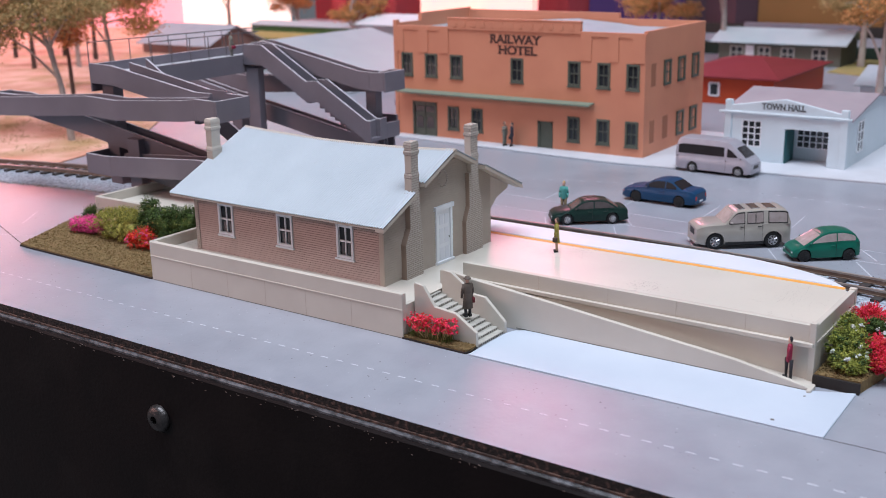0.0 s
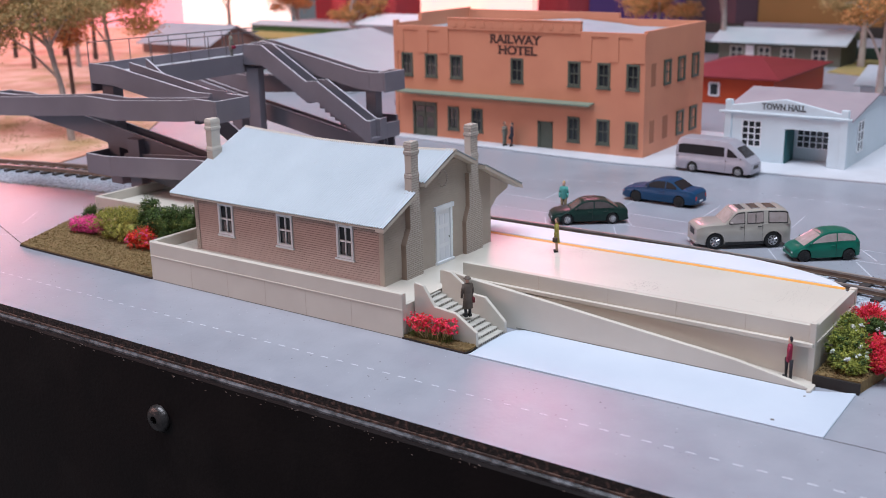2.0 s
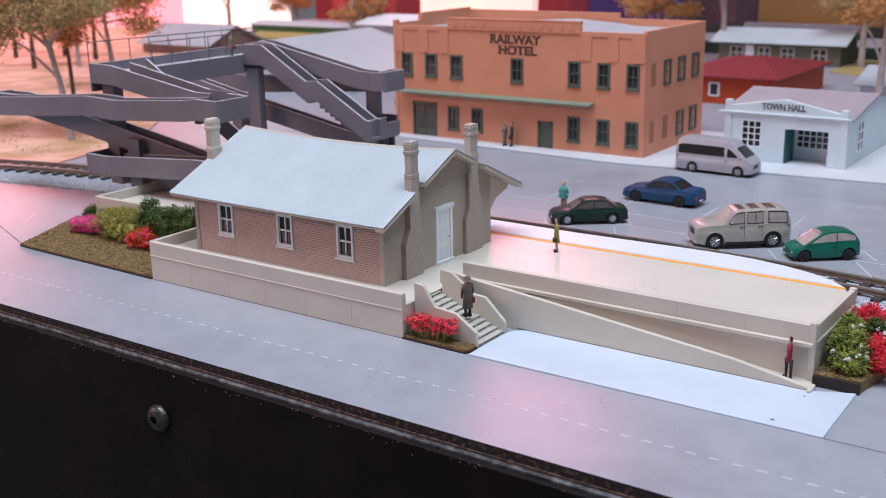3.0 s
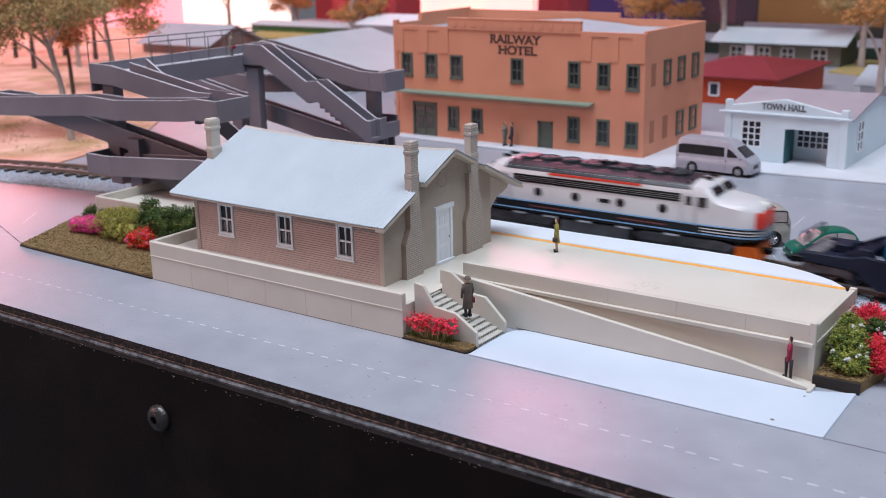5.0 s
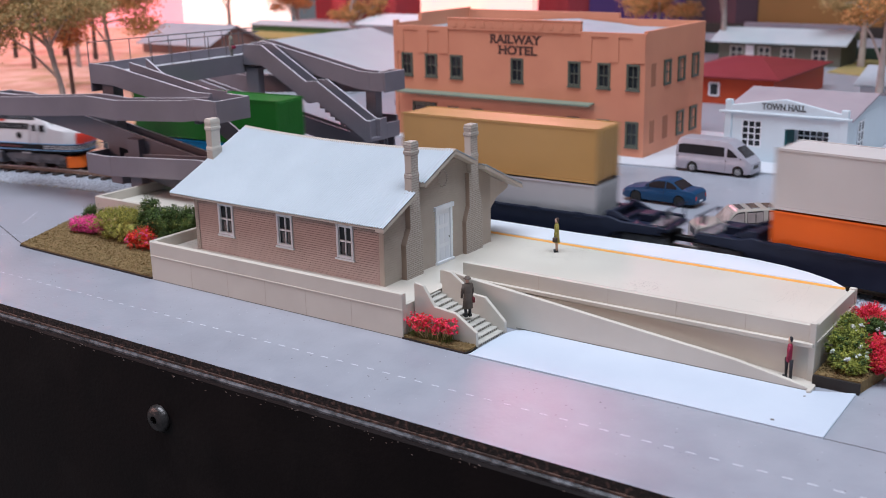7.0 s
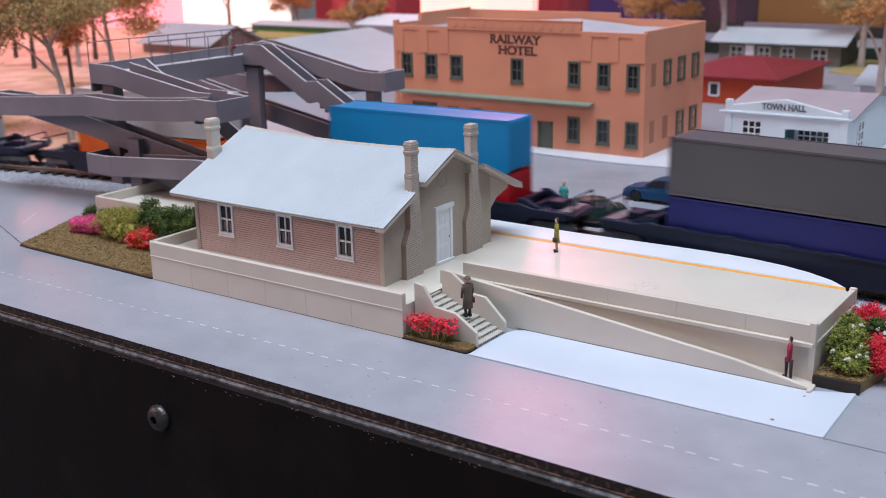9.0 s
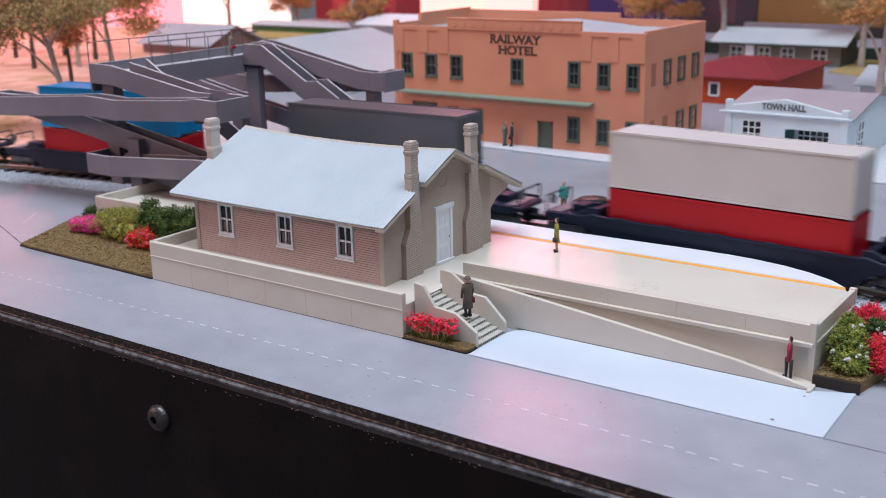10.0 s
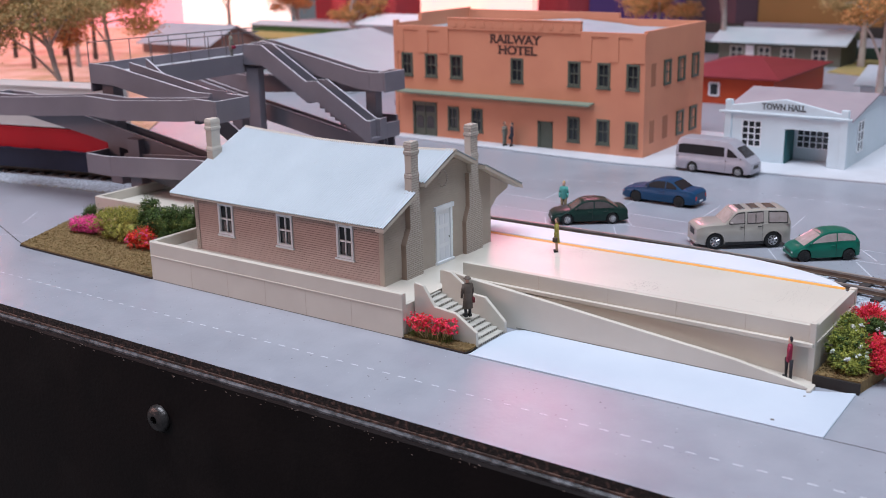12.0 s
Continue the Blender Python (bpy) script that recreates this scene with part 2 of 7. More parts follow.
class Shape:
    """Collects faces in millimetres."""

    def __init__(self):
        self.v, self.f, self.m = [], [], []
        self.slot = 0

    def add(self, verts, faces):
        k = len(self.v)
        self.v += [tuple(p) for p in verts]
        self.f += [tuple(i + k for i in f) for f in faces]
        self.m += [self.slot] * len(faces)
        return self

    def box(self, x0, x1, y0, y1, z0, z1):
        return self.add([(x0, y0, z0), (x1, y0, z0), (x1, y1, z0), (x0, y1, z0), (x0, y0, z1), (x1, y0, z1), (x1, y1, z1), (x0, y1, z1)],
                        [(0, 3, 2, 1), (4, 5, 6, 7), (0, 1, 5, 4), (1, 2, 6, 5), (2, 3, 7, 6), (3, 0, 4, 7)])

    def loft(self, rings, caps=True):
        """Rings of equal length, joined one to the next."""
        n = len(rings[0])
        k = [p for r in rings for p in r]
        fs = []
        for i in range(len(rings) - 1):
            for j in range(n):
                a, b = i * n + j, i * n + (j + 1) % n
                fs.append((a, b, b + n, a + n))
        if caps:
            fs.append(tuple(range(n - 1, -1, -1)))
            fs.append(tuple((len(rings) - 1) * n + j for j in range(n)))
        return self.add(k, fs)

    def prism(self, poly, axis, a, b):
        """A polygon drawn square to the axis, drawn out from a to b. axis x: poly is (y, z); y: (x, z); z: (x, y)."""
        put = {"x": lambda p, c: (c, p[0], p[1]), "y": lambda p, c: (p[0], c, p[1]), "z": lambda p, c: (p[0], p[1], c)}[axis]
        return self.loft([[put(p, a) for p in poly], [put(p, b) for p in poly]])

    def tube(self, p, q, r0, r1=None, n=8):
        r1 = r0 if r1 is None else r1
        p, q = Vector(p), Vector(q)
        d = (q - p).normalized()
        u = d.orthogonal().normalized()
        w = d.cross(u)
        ring = lambda c, r: [tuple(c + (u * math.cos(t) + w * math.sin(t)) * r) for t in (2 * math.pi * i / n for i in range(n))]
        return self.loft([ring(p, r0), ring(q, r1)])

    def lathe(self, centre, profile, n=12):
        """Rings about the vertical through centre; profile of (radius, z)."""
        x, y, z = centre
        return self.loft([[(x + r * math.cos(2 * math.pi * i / n), y + r * math.sin(2 * math.pi * i / n), z + h) for i in range(n)] for r, h in profile])

    def ball(self, c, rx, ry, rz, n=8, k=5):
        prof = [(math.sin(math.pi * i / k), -math.cos(math.pi * i / k)) for i in range(k + 1)]
        return self.loft([[(c[0] + max(r, 0.02) * rx * math.cos(2 * math.pi * j / n), c[1] + max(r, 0.02) * ry * math.sin(2 * math.pi * j / n), c[2] + h * rz) for j in range(n)] for r, h in prof])

    def ramp_box(self, x0, x1, y0, y1, zb0, zt0, zb1, zt1):
        """A bar along x between two widths of y whose height changes from x0 to x1."""
        return self.loft([[(x0, y0, zb0), (x0, y1, zb0), (x0, y1, zt0), (x0, y0, zt0)], [(x1, y0, zb1), (x1, y1, zb1), (x1, y1, zt1), (x1, y0, zt1)]])


ORIGIN = {}


def mesh_of(name, s, mats, off=(0, 0, 0), bevel=0.0, smooth=False):
    me = bpy.data.meshes.new(name)
    me.from_pydata([((x - off[0]) * MM, (y - off[1]) * MM, (z - off[2]) * MM) for x, y, z in s.v], [], s.f)
    for m in (mats if isinstance(mats, (list, tuple)) else [mats]):
        me.materials.append(m)
    me.polygons.foreach_set("material_index", s.m)
    bm = bmesh.new()
    bm.from_mesh(me)
    if len(bm.faces) < 20000:
        bmesh.ops.recalc_face_normals(bm, faces=bm.faces)
    if bevel > 0:
        es = [e for e in bm.edges if len(e.link_faces) == 2 and e.calc_face_angle(0) > 0.6]
        bmesh.ops.bevel(bm, geom=es, offset=bevel * MM, segments=1, affect="EDGES", clamp_overlap=True)
    bm.to_mesh(me)
    bm.free()
    if smooth:
        me.shade_smooth()
        me.set_sharp_from_angle(angle=0.62)
    return me


def thing(name, at, label, category, group="", kind="", rz=0.0):
    """An Empty at its base. With rz its parts are drawn in its own space, else in the layout's."""
    ob = new(name)
    ob.empty_display_size = 0.005
    ob.matrix_world = pose(at[0] * MM, at[1] * MM, at[2] * MM, 0, 0, rz)
    ORIGIN[ob.name] = tuple(at) if rz == 0.0 else (0, 0, 0)
    return tagged(ob, label, category, group, kind)


def part(name, s, material, parent, label="", bevel=0.0, smooth=False):
    off = ORIGIN.get(parent.name, (0, 0, 0))
    ob = new(name, mesh_of(name, s, material, off, bevel, smooth))
    ob.parent = parent
    ORIGIN[ob.name] = off
    return tagged(ob, label)


def solid(name, s, material, at, label, category, group="", kind="", bevel=0.0, smooth=False):
    """A thing or a piece of the setting that is one mesh, drawn in the layout's space."""
    ob = new(name, mesh_of(name, s, material, at, bevel, smooth))
    ob.location = Vector(at) * MM
    ORIGIN[ob.name] = tuple(at)
    return tagged(ob, label, category, group, kind)


def lettering(text, size, material, parent, x, y, z, width, rz=0.0):
    """Raised letters on a wall that faces the front, centred at x, each a part."""
    cu = bpy.data.curves.new("lettering", "FONT")
    cu.body, cu.size, cu.align_x, cu.extrude = text, size * MM, "CENTER", 0.08 * MM
    cu.offset = 0.028 * size * MM
    ob = new("lettering", cu)
    dep = bpy.context.evaluated_depsgraph_get()
    me = bpy.data.meshes.new_from_object(ob.evaluated_get(dep))
    bpy.data.objects.remove(ob)
    # slab serifs where a stroke ends on the base line or at cap height
    caps = sorted(v.co.y for v in me.vertices)[-max(4, len(me.vertices) // 12)]
    bm = bmesh.new()
    bm.from_mesh(me)
    for level, sg in ((0.0, 1), (caps, -1)):
        ends = sorted(v.co.x for v in me.vertices if abs(v.co.y - level) < 0.03 * size * MM)
        runs = []
        for u in ends:
            if runs and u - runs[-1][1] < 0.16 * size * MM:
                runs[-1][1] = u
            else:
                runs.append([u, u])
        for u0, u1 in runs:
            e, hh, dd = 0.07 * size * MM, 0.055 * size * MM * sg, 0.085 * MM
            q = [bm.verts.new((a, b, c)) for c in (-dd, dd) for a, b in ((u0 - e, level), (u1 + e, level), (u1 + e, level + hh), (u0 - e, level + hh))]
            for f in ((0, 1, 2, 3), (7, 6, 5, 4), (0, 4, 5, 1), (1, 5, 6, 2), (2, 6, 7, 3), (3, 7, 4, 0)):
                bm.faces.new([q[i] for i in f])
    bmesh.ops.recalc_face_normals(bm, faces=bm.faces)
    bm.to_mesh(me)
    bm.free()
    xs = [v.co.x for v in me.vertices]
    k = width * MM / (max(xs) - min(xs))
    me.transform(Matrix.Diagonal((k, 1, 1, 1)))
    me.materials.clear()
    me.materials.append(material)
    o = ORIGIN.get(parent.name, (0, 0, 0))
    out = new("lettering", me)
    out.parent = parent
    out.matrix_local = pose((x - o[0]) * MM, (y - o[1]) * MM, (z - o[2]) * MM, 90, 0, rz)
    return out


# ---- the layout board ----
ground = solid("ground", Shape().add([(-1600, 161.7, 0), (1500, 161.7, 0), (1500, 1000, 0), (-900, 1000, 0), (-900, 860, 0), (-1600, 660, 0)], [(0, 1, 2, 3, 4, 5)]), M_BOARD, (0, 0, 0),
               "grey painted layout board with dust and faint stains", "board", kind="structure")
solid("board_edge", Shape().box(-1600, 1500, 161.72, 170, -2.6, -0.02), M_EDGE, (0, 161.7, -2.6), "chipped black edge of the layout board", "board edge", kind="structure")
solid("chipped_trim", Shape().box(-1600, 1500, 161.4, 163, -2.55, -2.1), M_CHIP, (0, 161.4, -2.6), "chipped reddish brown line under the board edge", "board edge", kind="structure")
solid("ledge_trim", Shape().box(-1600, 1500, 160.75, 175, -6, -2.62), M_LEDGE, (0, 160.2, -6), "worn dark grey ledge under the board edge", "ledge", kind="structure", bevel=0.4)
solid("fascia_wall", Shape().box(-1600, 1500, 159.9, 163, -700, -3.5), M_FASCIA, (0, 159.9, -700), "black painted fascia board of the layout", "fascia", kind="structure", bevel=0.5)


def build_bolt():
    t = thing("hex_bolt", (-199.7, 159.9, -17.3), "dark steel button-head bolt with a hex socket in the fascia", "bolt")
    s = Shape()
    n = 24
    prof = [(4.0, 0.0), (4.0, -0.5), (3.5, -1.3), (2.6, -1.8), (1.5, -2.0), (1.25, -2.0), (1.2, -0.9), (0.05, -0.9)]
    s.loft([[(-199.7 + 0.88 * r * math.cos(2 * math.pi * i / n), 159.9 + h, -17.3 + 0.88 * r * math.sin(2 * math.pi * i / n)) for i in range(n)] for r, h in prof], caps=False)
    part("bolt_head", s, M_STEEL, t, smooth=True)


build_bolt()


def paint_chips():
    """Small flakes knocked out of the black paint under the ledge."""
    r = random.Random(19)
    c = Shape()
    for _ in range(150):
        px = r.uniform(-330, 0)
        pz = -3.7 - abs(r.gauss(0, 1.1))
        w, h = r.uniform(0.1, 0.75), r.uniform(0.06, 0.2)
        c.prism([(px, pz), (px + w * 0.6, pz - h * 0.3), (px + w, pz + h * 0.2), (px + w * 0.7, pz + h), (px + w * 0.2, pz + h * 0.8)], "y", 159.84, 159.95)
    return solid("paint_chips", c, M_FLAKE, (0, 159.9, -4), "pale chips in the black paint of the fascia", "paint chips", kind="stuff")


paint_chips()

# road dashes and car-park lines
dash = Shape().box(-1.0, 1.0, -0.19, 0.19, 0.0, 0.03)
dash_me = mesh_of("dash", dash, M_MARK)
rnd = random.Random(4)
for i in range(64):
    o = new("dash", dash_me)
    o.parent = ground
    o.location = ((-322 + 4.56 * i) * MM, (179.4 + rnd.uniform(-0.1, 0.1)) * MM, 0)
for i in range(26):
    o = new("dash", dash_me)
    o.parent = ground
    o.location = ((-236 + 6.1 * i) * MM, (364 + min(i, 13) * 2.05 - max(0, i - 19) * 0.6) * MM, 0)


def line_mark(x0, y0, x1, y1, w=0.42, m=None, name="painted_line"):
    d = Vector((x1 - x0, y1 - y0, 0))
    s = Shape().box(0, d.length, -w / 2, w / 2, 0, 0.03)
    o = new(name, mesh_of(name, s, m or M_MARK))
    o.parent = ground
    o.matrix_local = Matrix.Translation((x0 * MM, y0 * MM, 0)) @ Matrix.Rotation(math.atan2(d.y, d.x), 4, "Z")


for k in range(9):
    x = -184 + 26.2 * k
    line_mark(x, 320, x + 8, 307, 0.4)
    line_mark(x + 23.5, 334.5, x + 31, 324, 0.4)
line_mark(-215, 326, 20, 318.5, 0.3)
line_mark(-216, 342.5, -60, 332.5, 0.3)
for k in range(8):
    line_mark(-198.5 + 30 * k, 364 + 0.5 * k, -197.5 + 30 * k, 343 + 2 * k, 0.35)
line_mark(-337, 219, -347, 232, 0.4)
line_mark(-332, 205, -305, 215.6, 0.3)

line_mark(-345, 214, -308.5, 200.4, 0.35, M_SLEEPER, "board_joint")
line_mark(-52.4, 198.7, 20, 199.3, 0.25, M_SLEEPER, "board_joint")

# white pad before the ramp, with a rounded inner corner
pad = [(-52.4, 198.6), (-52.8, 223.0), (-61, 219.6), (-128, 219.6), (-131, 219.2), (-133.4, 217.6), (-134.4, 214.9), (-134.4, 198.3)]
solid("pad_pavement", Shape().prism(pad, "z", 0.0, 0.35), M_PAD, (-90, 209, 0), "bluish white card pad along the foot of the ramp", "pavement", kind="structure", bevel=0.1)

# pale footpaths before the hotel and the hall
solid("pavement_hotel", Shape().prism([(-345, 419.5), (-206, 411.5), (-177, 414.5), (-172, 500), (-345, 500)], "z", 0, 0.9), M_PAVE, (-260, 450, 0), "pale concrete footpath round the hotel", "pavement", kind="structure", bevel=0.15)
solid("pavement_hall", Shape().prism([(-171, 420.5), (-60, 431), (-40, 640), (-171, 560)], "z", 0, 0.9), M_PAVE, (-110, 450, 0), "pale concrete footpath round the town hall", "pavement", kind="structure", bevel=0.15)

# sandy country behind the line
solid("sand_ground", Shape().prism([(-1600, 250), (-520, 250), (-455, 276), (-416, 289), (-423, 320), (-441, 360), (-478, 408), (-540, 490), (-600, 570), (-660, 700), (-900, 855), (-1600, 655)], "z", 0.0, 0.6), M_SAND, (-700, 500, 0),
      "sandy orange scatter ground with dry grass patches", "ground", kind="structure")

# ---- the track ----
TRACK = [(1500, 120), (1200, 150), (900, 178), (600, 208), (400, 230), (250, 250), (120, 268), (40, 279), (0, 283.5), (-40, 287.3), (-66, 290.4), (-103, 293.6), (-145, 295.2), (-190, 294.6), (-250, 293.0),
         (-310, 290.2), (-350, 286.2), (-387, 280.6), (-427, 271.5), (-470, 259), (-520, 245), (-580, 234), (-660, 228), (-800, 226), (-1100, 226), (-1500, 226)]


def smooth_line(pts, k=8):
    out = []
    for i in range(len(pts) - 1):
        p0, p1, p2, p3 = (Vector(pts[max(0, min(len(pts) - 1, j))]) for j in (i - 1, i, i + 1, i + 2))
        c = max(abs(p2.x - p1.x), 1e-6)
        t1 = (p2 - p0) * (c / max(abs(p2.x - p0.x), 1e-6))
        t2 = (p3 - p1) * (c / max(abs(p3.x - p1.x), 1e-6))
        for j in range(k):
            t = j / k
            a, b = 2 * t ** 3 - 3 * t ** 2 + 1, t ** 3 - 2 * t ** 2 + t
            d, g = -2 * t ** 3 + 3 * t ** 2, t ** 3 - t ** 2
            out.append(p1 * a + t1 * b + p2 * d + t2 * g)
    return out + [Vector(pts[-1])]


LINE = smooth_line(TRACK)
RUN = [0.0]
for a, b in zip(LINE, LINE[1:]):
    RUN.append(RUN[-1] + (b - a).length)


def on_track(s):
    """Place and heading of the line's centre after s millimetres from its start at the far end."""
    s = min(max(s, 0.01), RUN[-1] - 0.01)
    k = int(np.searchsorted(RUN, s)) - 1
    t = (s - RUN[k]) / (RUN[k + 1] - RUN[k])
    return LINE[k].lerp(LINE[k + 1], t), (LINE[k + 1] - LINE[k]).normalized()


def run_at_x(x):
    xs = [p.x for p in LINE][::-1]
    return float(np.interp(x, xs, RUN[::-1]))


def sweep(s, off, w, z0, z1, a, b, step):
    """A bar along the track, off millimetres to its side."""
    rings = []
    k = a
    while k <= b:
        p, d = on_track(k)
        q = Vector((-d.y, d.x))
        l, r = p + q * (off - w / 2), p + q * (off + w / 2)
        rings.append([(l.x, l.y, z0), (r.x, r.y, z0), (r.x, r.y, z1), (l.x, l.y, z1)])
        k += step
    return s.loft(rings)


def build_track():
    a, b = run_at_x(120), run_at_x(-640)
    t = thing("railway_track", (-145, 295, 0), "weathered steel rails on dark sleepers in grey ballast", "track", kind="structure")
    bed = Shape()
    rings = []
    k = 200.0
    while k < RUN[-1]:
        p, d = on_track(k)
        q = Vector((-d.y, d.x))
        prof = [(-11, 1.35), (-15, 0.05), (15, 0.05), (11, 1.35)] if p.x > -330 else [(-13, 1.35), (-21, 0.05), (15, 0.05), (11, 1.35)]
        rings.append([((p + q * o).x, (p + q * o).y, z) for o, z in [(-x, zz) for x, zz in prof]])
        k += 12
    bed.loft(rings)
    part("ballast_bed", bed, M_BALLAST, t, "blue-grey ballast bed")
    # loose stones of the ballast
    r = random.Random(7)
    st, st2 = Shape(), Shape()
    for lo, hi, n in ((-75, 20, 1500), (-440, -320, 3600)):
        for _ in range(n):
            p, d = on_track(run_at_x(r.uniform(lo, hi)))
            q = Vector((-d.y, d.x))
            o = r.uniform(-14, 22) if lo < -200 else r.uniform(-14, 15)
            h = 1.3 if abs(o) < 11 else max(0.1, 1.35 - (abs(o) - 11) * 0.16)
            c = p + q * o
            g = r.uniform(0.3, 0.75)
            (st2 if o > 13 else st).add([(c.x + g * r.uniform(0.4, 0.7) * math.cos(u + a0), c.y + g * r.uniform(0.4, 0.7) * math.sin(u + a0), h + zz * g) for a0 in (r.uniform(0, 6),) for u, zz in ((0, -0.2), (2.1, -0.2), (4.2, -0.2), (0.8, 0.45), (3.2, 0.4))],
                                       [(0, 1, 3), (1, 4, 3), (1, 2, 4), (2, 0, 4), (0, 3, 4)])
    tagged(part("ballast_stones", st, M_BALLAST, t), kind="stuff")
    tagged(part("ballast_edge_stones", st2, M_BALLAST_B, t, "sandy stones at the foot of the ballast"), kind="stuff")
    for off in (-4.75, 4.75):
        part("rail_web", sweep(Shape(), off, 0.55, 2.3, 3.2, a, b, 6), M_RAIL, t)
        part("rail_head", sweep(Shape(), off, 0.85, 3.2, 3.7, a, b, 6), M_RAILTOP, t)
        part("rail_foot", sweep(Shape(), off, 1.5, 2.05, 2.35, a, b, 6), M_RAIL, t)
    sl = mesh_of("sleeper", Shape().box(-1.2, 1.2, -8.4, 8.4, 0.9, 2.1), M_SLEEPER)
    k = a
    while k < b:
        p, d = on_track(k)
        if p.x > -480:
            o = new("sleeper", sl)
            o.parent = t
            o.matrix_local = Matrix.Translation(((p.x + 145) * MM, (p.y - 295) * MM, 0)) @ Matrix.Rotation(math.atan2(d.y, d.x), 4, "Z")
        k += 6.6
    return t


build_track()

# ---- the platform ----
FZ = 8.2


def build_platform():
    t = thing("platform", (-150, 240, 0), "tan station platform with parapets, cream gloss floor and white coping", "platform", kind="structure")
    # body under the floor
    edge = [(-307, 279.5), (-190, 281), (-150, 280.6), (-118, 281.8), (-104, 281.9), (-96, 281.2), (-88, 279.6), (-80, 276.8), (-73, 273), (-68.6, 268.9), (-65.6, 262), (-63.4, 255)]
    body = [(-307, 229), (-246, 229), (-246, 200), (-154.6, 200), (-154.6, 222.4), (-63.6, 225.4)] + edge[::-1]
    part("platform_core", Shape().prism([(x, y - 0.35 if y > 262 else y) for x, y in body], "z", 0, FZ - 0.05), M_WALL, t)
    part("platform_floor", Shape().prism([(-306.5, 229.5), (-245, 229.5), (-245, 200.5), (-154.2, 200.5), (-154.2, 225.5), (-63.8, 225.5), (-63.6, 254.4), (-65.8, 261.8), (-68.8, 268.4), (-306.5, 268.4)], "z", FZ - 0.1, FZ), M_FLOOR, t, "cream gloss floor speckled with grit")
    cop = [(-306.5, 268.9), (-68.6, 268.9)] + edge[:-3][::-1]
    part("coping", Shape().prism(cop, "z", FZ - 1.4, FZ + 0.06), M_COPING, t, "bright white edge coping", bevel=0.12)
    part("safety_line", Shape().box(-306, -68.4, 267.0, 268.8, FZ - 0.03, FZ + 0.05), M_ORANGE, t, "orange safety line")
    part("faded_line", Shape().box(-306, -72, 269.0, 269.7, FZ, FZ + 0.09), M_PAVE, t, "faint grey line beside the orange one")
    # front wall of the building's terrace
    s = Shape().box(-245.4, -154.0, 198.9, 200.5, 0, 11.4)
    w = part("front_wall", s, M_WALL, t, "tan terrace wall scored into panels", bevel=0.15)
    for x in (-228.5, -214.2, -200.0, -185.6, -170.2):
        part("panel_joint", Shape().box(x - 0.07, x + 0.07, 198.86, 198.96, 0, 7.1), M_TRIM, w)
    part("wall_moulding", Shape().box(-245.4, -154.0, 198.72, 198.95, 7.1, 7.4), M_WALL, w, bevel=0.05)
    # joint line at the wall's foot, with its contact shadow painted in as dark colour
    part("joint_shade", Shape().box(-245.5, -153.9, 198.84, 198.93, 0.0, 0.17), M_SHADE_DARK, w, "dark strip for the joint and contact shadow where the wall meets the board")
    part("left_wall", Shape().box(-246.0, -244.6, 199.4, 229.4, 0, 11.4), M_WALL, t, bevel=0.15)
    part("return_wall", Shape().box(-155.2, -153.9, 200.5, 203.6, 0, 8.4), M_WALL, t, bevel=0.1)
    part("rear_parapet", Shape().box(-307.6, -245, 228.2, 229.6, 0, 11.4), M_WALL, t, bevel=0.15)
    part("end_parapet", Shape().box(-307.6, -306.4, 229.6, 280, 0, 11.4), M_WALL, t, bevel=0.15)
    # long parapet above the ramp
    p = part("ramp_parapet", Shape().box(-153.2, -62.8, 224.0, 225.6, 0, 13.2), M_WALL, t, "tan parapet scored into panels", bevel=0.12)
    part("belt_moulding", Shape().ramp_box(-153.2, -62.6, 222.9, 224.0, 8.5, 9.5, 8.3, 9.3), M_WALL, p, bevel=0.12)
    for x in (-130.5, -111.5, -94.2, -77.8):
        part("panel_joint", Shape().box(x - 0.06, x + 0.06, 223.95, 224.02, 9.6, 13.1), M_TRIM, p)
    e = part("end_wall", Shape().box(-63.8, -62.5, 224.2, 254.6, 0, 12.8), M_WALL, t, bevel=0.12)
    part("wall_moulding", Shape().box(-62.5, -62.2, 225.0, 254.6, 8.4, 9.2), M_WALL, e, bevel=0.06)
    part("corner_post", Shape().box(-63.6, -62.2, 223.6, 224.9, 0, 13.8), M_WALL, t, bevel=0.1)
    part("rear_post", Shape().box(-63.9, -62.3, 253.9, 255.2, 0, 13.1), M_WALL, t, bevel=0.1)
    return t


def build_ramp():
    t = thing("access_ramp", (-110, 221, 0), "long tan access ramp with a sloping outer wall", "ramp", kind="structure")
    part("ramp_floor", Shape().ramp_box(-153, -61.4, 219.8, 224.0, 0, 8.1, 0, 0.5), M_WALL, t)
    s = Shape().prism([(-157.0, 8.0), (-157.0, 11.8), (-151.5, 11.6), (-147.0, 10.9), (-125, 8.75), (-102.9, 6.45), (-78.3, 3.95), (-62.6, 1.25), (-61.6, 0.9), (-61.6, 0), (-151, 0), (-151, 8.0)], "y", 219.0, 220.2)
    part("ramp_wall", s, M_WALL, t, bevel=0.12)
    # same here: the ramp wall's contact shadow as a dark coloured strip
    part("joint_shade", Shape().box(-134.0, -61.7, 218.93, 219.02, 0.3, 0.52), M_SHADE_DARK, t, "dark strip for the joint and contact shadow at the foot of the wall")
    part("ramp_nosing", Shape().box(-61.8, -60.9, 217.8, 221.6, 0, 0.9), M_WALL, t, bevel=0.1)


